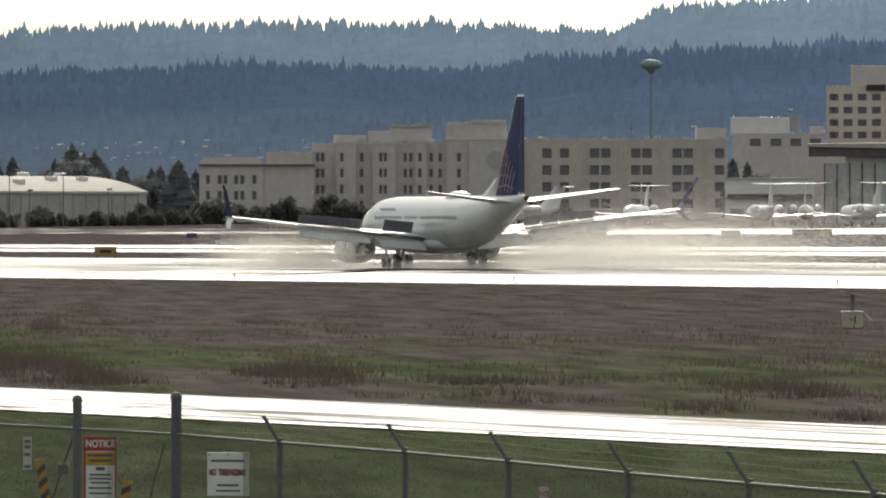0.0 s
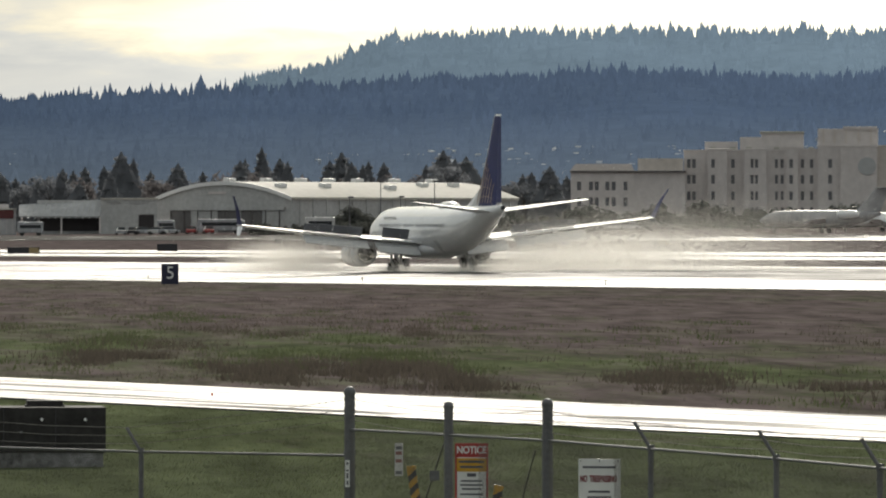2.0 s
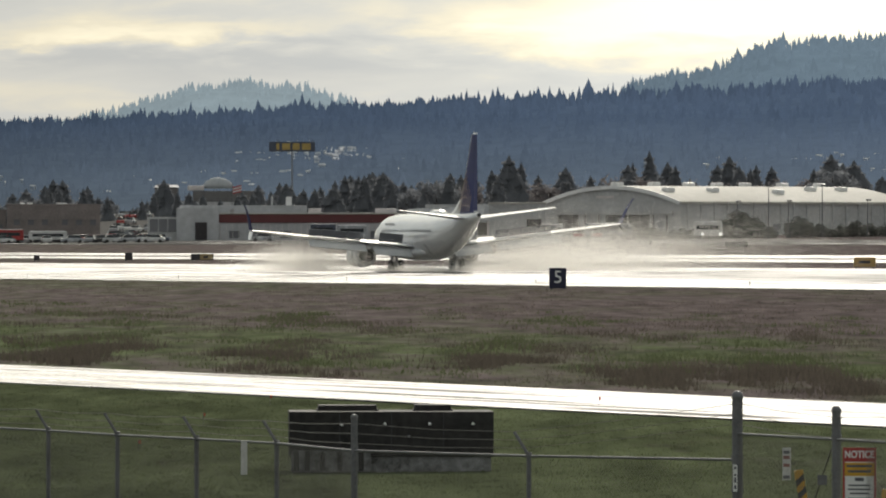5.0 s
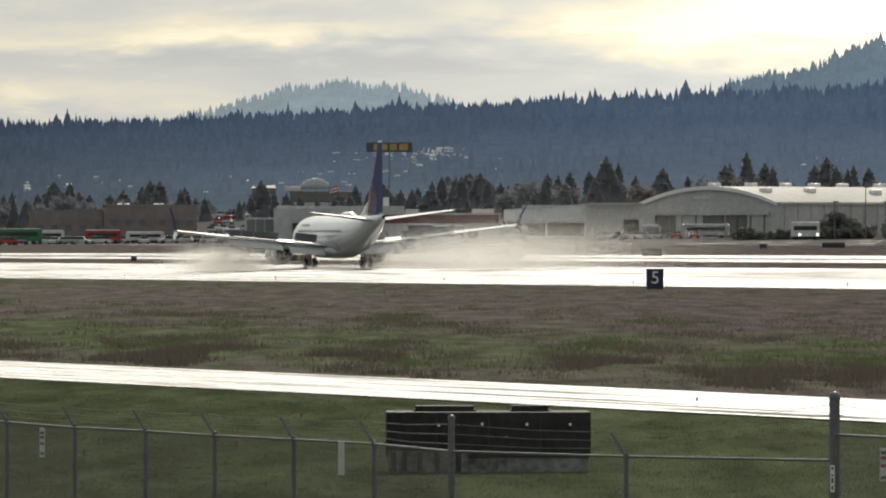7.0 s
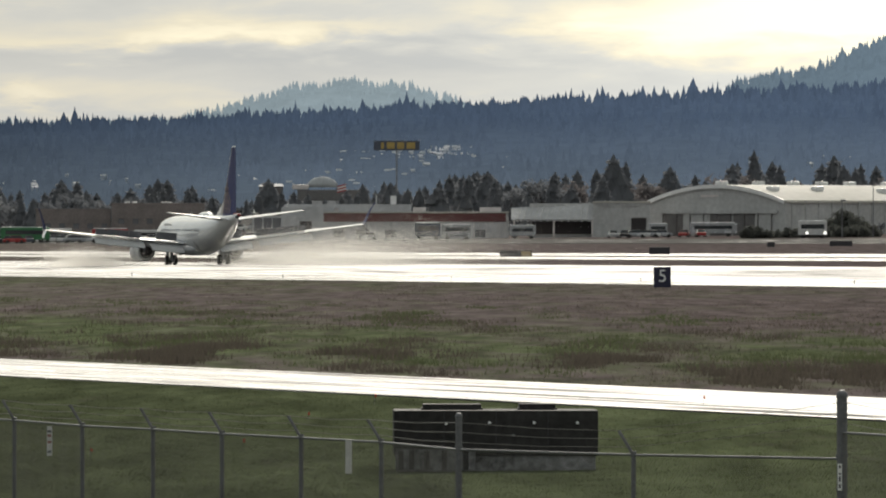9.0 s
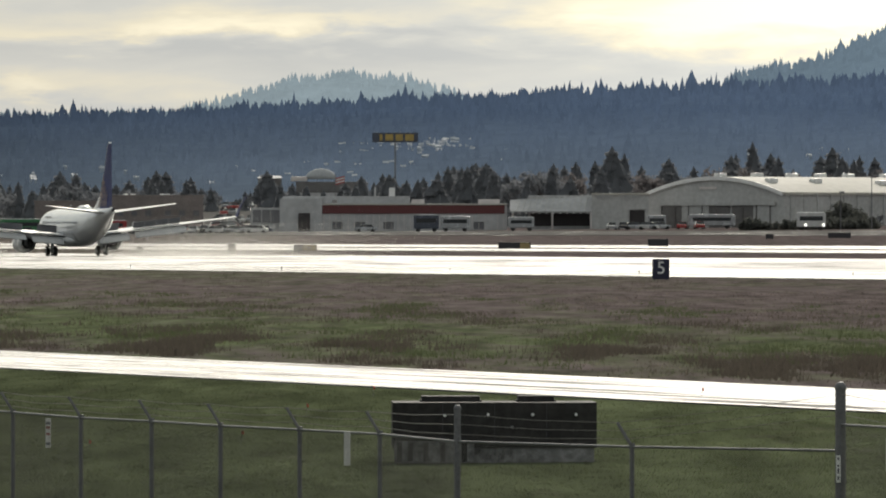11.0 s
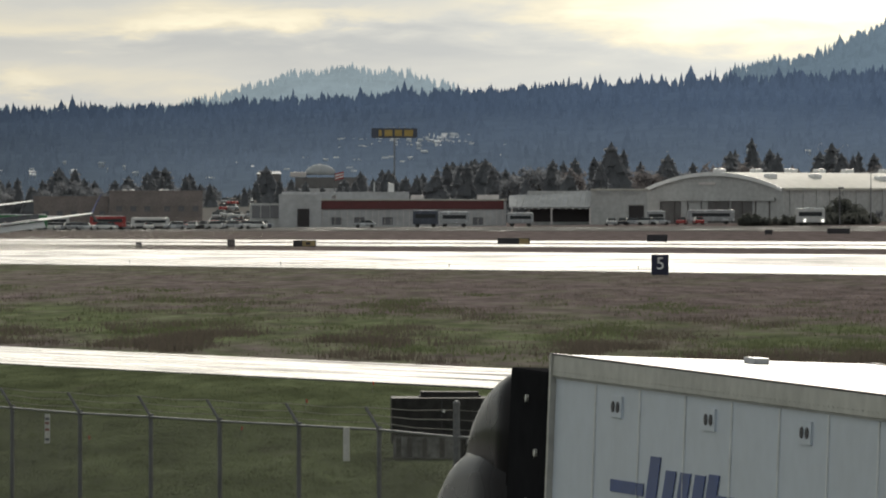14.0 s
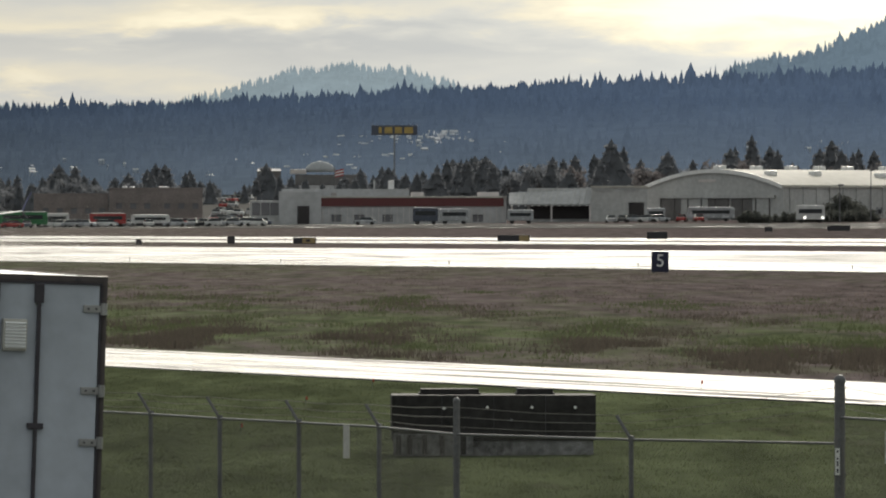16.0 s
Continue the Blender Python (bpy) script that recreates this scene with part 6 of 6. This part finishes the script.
def make_tree(kind, h, w, leaf, seed, label):
    t = thing("tree", Matrix.Identity(4), label, "tree", "trees behind the airfield")
    bm = rod(bmesh.new(), (0, 0, -0.5), (0.1, 0, h * 0.9 if kind == "conifer" else h * 0.55), 0.022 * h, 0.006 * h, 7)
    if kind != "conifer":
        for k in range(5):
            a = k * 1.26 + seed
            rod(bm, (0.05, 0, h * (0.3 + 0.05 * k)), (w * 0.3 * math.cos(a), w * 0.3 * math.sin(a), h * (0.65 + 0.04 * k)), 0.01 * h, 0.003 * h, 5)
    part("trunk", bm, BARK, t)
    me = crown(kind, h, w, seed)
    me.materials.append(leaf)
    c = new("crown", me)
    c.parent = t
    return t


def make_trees():
    rng = random.Random(21)
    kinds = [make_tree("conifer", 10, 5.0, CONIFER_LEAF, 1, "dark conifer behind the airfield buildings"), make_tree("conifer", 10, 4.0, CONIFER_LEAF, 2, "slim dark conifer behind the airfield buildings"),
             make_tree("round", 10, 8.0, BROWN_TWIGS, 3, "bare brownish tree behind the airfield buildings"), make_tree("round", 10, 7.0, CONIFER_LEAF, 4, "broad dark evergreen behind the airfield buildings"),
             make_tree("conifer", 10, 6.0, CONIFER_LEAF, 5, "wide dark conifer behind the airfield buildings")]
    used = set()

    def plant(kind, x, dist, h, wide=1.0):
        p = land(spot(mr(x), dist))
        m = Matrix.Translation(p) @ pose(0, 0, 0, 0, 0, rng.uniform(0, 360))
        s = Matrix.Diagonal((h / 10 * wide, h / 10 * wide, h / 10, 1))
        if kind not in used:
            used.add(kind)
            t = kinds[kind]
            t.matrix_basis = m @ s
        else:
            t = copy_thing(kinds[kind], m)
            t.matrix_basis = m @ s
        return t
    # tree tops along the row: mark, height over the eye's level in marks
    tops = [(-200, 110), (0, 112), (60, 85), (110, 120), (160, 100), (200, 88), (280, 122), (330, 105), (380, 90), (420, 70), (480, 122), (520, 85), (580, 60), (650, 112), (690, 115), (740, 105), (820, 138), (865, 136), (900, 118), (960, 135), (1000, 132), (1050, 140),
            (1090, 168), (1130, 130), (1180, 145), (1230, 125), (1290, 150), (1330, 176), (1370, 155), (1420, 118), (1480, 165), (1530, 150), (1590, 112), (1660, 170), (1690, 158), (1740, 128), (1800, 125), (1850, 140), (1900, 105), (2000, 95), (2040, 150), (2100, 100), (2200, 90), (2400, 80), (2700, 85), (2830, 140), (2870, 120), (3000, 90), (3200, 90)]

    def top_at(x):
        for (a, ya), (b, yb) in zip(tops, tops[1:]):
            if x <= b:
                return ya + (yb - ya) * (x - a) / (b - a)
        return 90
    for x, y in tops:
        dist = rng.uniform(2560, 2700)
        ground = land(spot(mr(x), dist)).z
        plant(rng.choice((0, 1, 3, 4, 4)), x + rng.uniform(-8, 8), dist, max(5, EYE + y * 0.94 * dist / 21000 - ground), rng.uniform(1.0, 1.5))
    x = -200
    while x < 3200:
        for row in range(3):
            dist = 2600 + row * 70 + rng.uniform(-30, 30)
            ground = land(spot(mr(x), dist)).z
            h = EYE + top_at(x) * dist / 21000 * (rng.uniform(0.72, 0.92) if row < 2 else rng.uniform(0.82, 1.0)) - ground
            kind = rng.choice((0, 1, 4)) if row == 2 else rng.choice((0, 1, 1, 4, 3)) if x < 900 else rng.choice((2, 2, 3, 1, 4))
            if h > 3.5:
                plant(kind, x + rng.uniform(-14, 14), dist, h, rng.uniform(0.9, 1.5))
        x += rng.uniform(22, 30) if x < 900 else rng.uniform(32, 44)
    # evergreens among the hotel blocks
    for x, y, dist in ((2825, 135, 2250), (2850, 128, 2240), (2880, 118, 2230), (2935, 85, 2220), (3010, 100, 2300), (2045, 150, 2420), (1560, 40, 2260), (545, 88, 2620), (575, 80, 2640), (605, 84, 2630), (520, 92, 2650), (632, 90, 2620)):
        ground = land(spot(mr(x), dist)).z
        plant(rng.choice((0, 4, 3)), x, dist, EYE + y * dist / 21000 - ground)
    for i in range(5):
        if i not in used:
            plant(i, 100 + i * 30, 2700, 9)


make_trees()


def make_hedges():
    """Clipped and wild bushes in front of the hangar and hotel."""
    rng = random.Random(8)
    base = None
    meshes = []
    for k in range(3):
        me = crown("bush", 4.0, 5.5, 40 + k, 2200)
        me.materials.append(BUSH_LEAF)
        meshes.append(me)
    spots = [(1490, 2200, 1.5), (1515, 2200, 1.2), (1468, 2205, 1.1), (1780, 2250, 1.2), (1600, 2230, 1.2)]
    spots += [(1325 + i * 17, 2180 + rng.uniform(-8, 8), rng.uniform(0.45, 0.75)) for i in range(14)]
    spots += [(1590 + i * 22, 2190 + rng.uniform(-8, 8), rng.uniform(0.5, 0.9)) for i in range(14)]
    spots += [(1880 + i * 26, 2240 + rng.uniform(-8, 8), rng.uniform(0.8, 1.6)) for i in range(26)]
    for i, (x, d, s) in enumerate(spots):
        p = land(spot(mr(x), d))
        b = new("bush", meshes[i % 3])
        b.matrix_basis = Matrix.Translation(p - Vector((0, 0, 0.9 * s))) @ pose(0, 0, 0, 0, 0, rng.uniform(0, 360)) @ Matrix.Diagonal((s, s, s, 1))
        tagged(b, "dark evergreen bush beside the airfield buildings", "bush", "bushes along the apron")


make_hedges()


def make_far_houses():
    """Pale roofs and walls scattered on the wooded slope."""
    rng = random.Random(31)
    # walls and roofs blued by distance haze put into the colour
    pale = [material("hazed house wall", (0.42, 0.46, 0.52), 0.8), material("hazed house roof", (0.34, 0.38, 0.43), 0.5)]
    first = None
    for i in range(260):
        x = rng.choice((rng.uniform(0, 1000), rng.uniform(1100, 3100), rng.gauss(1750, 120), rng.gauss(2300, 200), rng.gauss(2850, 150)))
        up = rng.gauss(0.33, 0.045)
        if rng.random() < 0.25:
            x, up = rng.uniform(600, 840), rng.uniform(0.44, 0.52)
        dist, z = SLOPE(mr(x), up)
        m = facing(mr(x), dist, z, rng.uniform(-30, 30)) @ Matrix.Scale(rng.uniform(0.45, 0.85), 4)
        if first is None:
            first = thing("house", m, "small pale house on the far wooded slope", "house", "houses on the slope")
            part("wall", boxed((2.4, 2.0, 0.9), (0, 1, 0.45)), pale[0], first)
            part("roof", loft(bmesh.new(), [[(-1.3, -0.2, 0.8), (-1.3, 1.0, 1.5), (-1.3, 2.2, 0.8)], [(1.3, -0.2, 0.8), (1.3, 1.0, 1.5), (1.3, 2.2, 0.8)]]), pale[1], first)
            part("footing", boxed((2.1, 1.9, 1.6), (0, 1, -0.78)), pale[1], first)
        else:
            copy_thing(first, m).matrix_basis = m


make_far_houses()


# ---- vehicles and parked aircraft ----
GLASS_DARK = PANE
CAR_PAINTS = [material("car white", (0.55, 0.55, 0.55), 0.25), material("car silver", (0.35, 0.36, 0.38), 0.25, metal=0.4), material("car black", (0.02, 0.02, 0.025), 0.2), material("car red", (0.30, 0.03, 0.03), 0.25), material("car blue", (0.06, 0.07, 0.10), 0.25)]


def make_car(paint, label):
    c = thing("car", Matrix.Identity(4), label, "car", "cars parked beyond the runway")
    part("body", loft(bmesh.new(), [[(x, s * 0.88 * q, z) for s, z in ((-1, 0.3), (1, 0.3), (1, 0.75), (0.9, top), (-0.9, top), (-1, 0.75))] for x, q, top in ((-2.2, 0.9, 0.8), (-1.9, 1, 0.95), (0.9, 1, 0.98), (1.9, 0.97, 0.86), (2.2, 0.85, 0.7))]), paint, c)
    cabin = part("cabin", loft(bmesh.new(), [[(x * f, s * 0.8 * (1 - 0.18 * (f < 1)), z) for x, s in ((-1.7, -1), (1.1, -1), (1.1, 1), (-1.7, 1))] for f, z in ((1, 0.93), (0.72, 1.45))]), GLASS_DARK, c)
    part("roof", boxed((1.9, 1.25, 0.05), (-0.2, 0, 1.46), bevel=0.02), paint, cabin)
    for x in (-1.35, 1.4):
        for s in (-1, 1):
            part("wheel", rod(bmesh.new(), (x, s * 0.92, 0.32), (x, s * 0.7, 0.32), 0.32, sides=12), BLACK, c)
    return c


def set_down(ob, x, dist, turn, first):
    p = land(spot(mr(x), dist))
    m = Matrix.Translation(p + Vector((0, 0, 0.06))) @ pose(0, 0, 0, 0, 0, turn)
    if first:
        ob.matrix_basis = m
        return ob
    return copy_thing(ob, m)


def make_vehicles():
    rng = random.Random(5)
    names = ("white", "silver", "black", "red", "dark blue")
    cars = [make_car(p, f"{n} car parked on the apron road") for p, n in zip(CAR_PAINTS, names)]
    used = set()
    places = [(rng.uniform(-60, 470), rng.uniform(2250, 2390)) for _ in range(84)] + [(x, 2290) for x in (650, 1085, 1105, 1125, 1150, 1170, 1210, 1240)] + [(x, 2210) for x in (1930, 1955, 1985, 1700, 1745)]
    places += [(rng.uniform(378, 450), rng.uniform(2380, 2410)) for _ in range(10)]
    for x, d in places:
        k = rng.choice((0, 0, 0, 1, 1, 1, 2, 3, 4))
        set_down(cars[k], x, d, rng.choice((0, 15, 90, 180)) + rng.uniform(-8, 8), k not in used)
        used.add(k)
    for k in range(5):
        if k not in used:
            set_down(cars[k], 200 + 20 * k, 2300, 0, True)
    # cars in rows up a paved bank behind the range
    bm = loft(bmesh.new(), [[spot(mr(x), d, z) for d, z in ((2415, 4.0), (2425, 5.8), (2620, 12.2), (2640, 4.0))] for x in (358, 458)])
    tagged(add_mesh("car_park", bm, DAMP), "sloping paved car park beyond the airfield", "pavement", kind="structure")
    for row in range(4):
        for x in range(374, 446, 10):
            if rng.random() < 0.25:
                continue
            d = 2452 + row * 44 + rng.uniform(-9, 9)
            k = rng.choice((0, 0, 1, 1, 1, 2, 3))
            p = spot(mr(x + rng.uniform(-4, 4)), d, 5.8 + (d - 2425) * 6.4 / 195)
            copy_thing(cars[k], Matrix.Translation(p) @ pose(0, 0, 0, 0, 0, 90 + rng.uniform(-25, 25)))
    # box trucks, vans and trailers: mark, distance, length, height, paint, kind
    green = material("truck green", (0.03, 0.16, 0.06), 0.4)
    for x, d, ln, ht, paint, label, cat in ((757, 2260, 4.8, 3.2, CAR_PAINTS[4], "dark box van parked on the apron", "van"), (808, 2260, 5.6, 2.9, CAR_PAINTS[1], "grey shuttle bus parked on the apron", "bus"),
                                            (1262, 2300, 9.2, 2.7, CAR_PAINTS[1], "white site trailer before the hangar", "trailer"), (45, 2300, 9.5, 3.0, green, "green truck trailer in the car park", "truck"),
                                            (195, 2290, 7.0, 2.6, CAR_PAINTS[3], "red and white truck in the car park", "truck"), (925, 2270, 5.0, 2.6, CAR_PAINTS[1], "white service truck beside the canopy", "truck"), (1165, 2330, 3.6, 2.6, CAR_PAINTS[1], "grey van by the annex", "van"),
                                            (1438, 2120, 5.2, 3.1, CAR_PAINTS[0], "white shuttle bus with its lamps lit", "bus"), (100, 2330, 6, 2.6, CAR_PAINTS[0], "white truck in the car park", "truck"), (270, 2310, 7.5, 2.2, CAR_PAINTS[0], "white van in the car park", "van")):
        p = land(spot(mr(x), d))
        v = thing(cat, facing(mr(x), d, p.z + 0.06), label, cat)
        part("body", boxed((ln, 2.3, ht - 0.6), (0, 1.2, (ht + 0.6) / 2), bevel=0.12), paint, v)
        part("windscreen", boxed((ln * 0.8, 0.05, ht * 0.25), (0, 0.03, ht * 0.68), bevel=0.01), GLASS_DARK, v)
        part("roof", boxed((ln * 0.92, 2.0, 0.16), (0, 1.2, ht + 0.05), bevel=0.05), SIGN_WHITE, v)
        for s in (-1, 1):
            for y in (0.2, 2.2):
                part("wheel", rod(bmesh.new(), (s * ln * 0.32, y - 0.12, 0.45), (s * ln * 0.32, y + 0.12, 0.45), 0.45, sides=12), BLACK, v)
        if x == 1438:
            glow = material("lit headlamp", (0.9, 0.9, 0.85), 0.3, glow=(1.6, 1.55, 1.4))
            for s in (-1, 1):
                part("headlamp", rod(bmesh.new(), (s * 1.6 + 0.6, -0.02, 0.95), (s * 1.6 + 0.6, -0.1, 0.95), 0.22, sides=12), glow, v)


make_vehicles()


def make_jet(scale, label, tail_high=True, paint=WHITE):
    j = thing("parked_jet", Matrix.Identity(4), label, "airplane", "jets parked on the apron")
    s = scale

    def rr(y, z, r):
        return [(r * s * math.cos(a), y * s, z * s + r * s * math.sin(a)) for a in (i * math.pi / 8 for i in range(16))]
    part("fuselage", loft(bmesh.new(), [rr(9, 1.9, 0.1), rr(8.2, 2.0, 0.6), rr(6.5, 2.15, 1.1), rr(3, 2.2, 1.2), rr(-4, 2.2, 1.2), rr(-7, 2.5, 0.8), rr(-9.3, 2.9, 0.25)]), paint, j, smooth=True)
    for side in (-1, 1):
        bm = loft(bmesh.new(), [[(v[0] * s, v[1] * s, v[2] * s) for v in foil(a, l, t, z, th)] for a, l, t, z, th in ((0.8, 2.2, -1.4, 1.5, 0.4), (9.0, -2.2, -3.5, 2.2, 0.14))])
        part("wing", mirrored(bm) if side < 0 else bm, BELLY, j)
        part("engine", loft(bmesh.new(), [[(side * 1.9 * s + q * s * math.cos(a), y * s, 2.8 * s + q * s * math.sin(a)) for a in (i * math.pi / 6 for i in range(12))] for y, q in ((-3.4, 0.5), (-3.8, 0.62), (-5.6, 0.6), (-6.6, 0.38))]), WHITE, j, smooth=True)
        bm = loft(bmesh.new(), [[(v[0] * s, v[1] * s, v[2] * s) for v in foil(a, l, t, z, th)] for a, l, t, z, th in ((0.1, -8.6, -10.4, 6.6 if tail_high else 3.2, 0.2), (3.4, -9.9, -11.0, 6.7 if tail_high else 3.5, 0.1))])
        part("tailplane", mirrored(bm) if side < 0 else bm, WHITE, j)
        part("wheel", rod(bmesh.new(), (side * 1.5 * s, -1.0 * s, 0.4 * s), (side * 1.8 * s, -1.0 * s, 0.4 * s), 0.4 * s, sides=10), BLACK, j)
        part("strut", rod(bmesh.new(), (side * 1.65 * s, -1.0 * s, 0.4 * s), (side * 1.65 * s, -1.0 * s, 1.6 * s), 0.1 * s), GREY, j)
    part("fin", loft(bmesh.new(), [[(v[0] * s, v[1] * s, v[2] * s) for v in upright(z, l, t, th)] for z, l, t, th in ((2.8, -5.2, -9.2, 0.4), (6.7, -8.6, -10.6, 0.2))]), paint, j)
    part("nose_wheel", rod(bmesh.new(), (-0.15 * s, 6.8 * s, 0.3 * s), (0.15 * s, 6.8 * s, 0.3 * s), 0.3 * s, sides=10), BLACK, j)
    part("nose_strut", rod(bmesh.new(), (0, 6.8 * s, 0.3 * s), (0, 6.8 * s, 1.4 * s), 0.08 * s), GREY, j)
    part("windscreen", boxed((1.0 * s, 0.6 * s, 0.3 * s), (0, 7.7 * s, 2.45 * s), pose(0, 0, 0, -30, 0, 0), 0.05), PANE, j)
    return j


def make_jets():
    # the big jet's grey stands in for mist and shade over it
    big = make_jet(1.1, "regional jet with a high tail on the apron, coloured grey for mist and shade", True, material("misted jet grey", (0.36, 0.36, 0.37), 0.45))
    small = make_jet(0.95, "small white business jet on the apron", True)
    for j, places in ((big, ((2320, 1900, 70),)), (small, ((2430, 1950, 62), (2655, 1900, 163), (2875, 1750, 5), (2955, 1760, -8), (3050, 1720, 12)))):
        for i, (x, d, turn) in enumerate(places):
            set_down(j, x, d, turn, i == 0)


make_jets()
# ---- what moves ----
def motions():
    walk(PLANE, plane_rows())
    for ob, lag, sway, seed, settle in SPRAYS:
        walk(ob, plane_rows(lag, sway, seed, settle))
    walk(TRUCK, truck_rows())


motions()
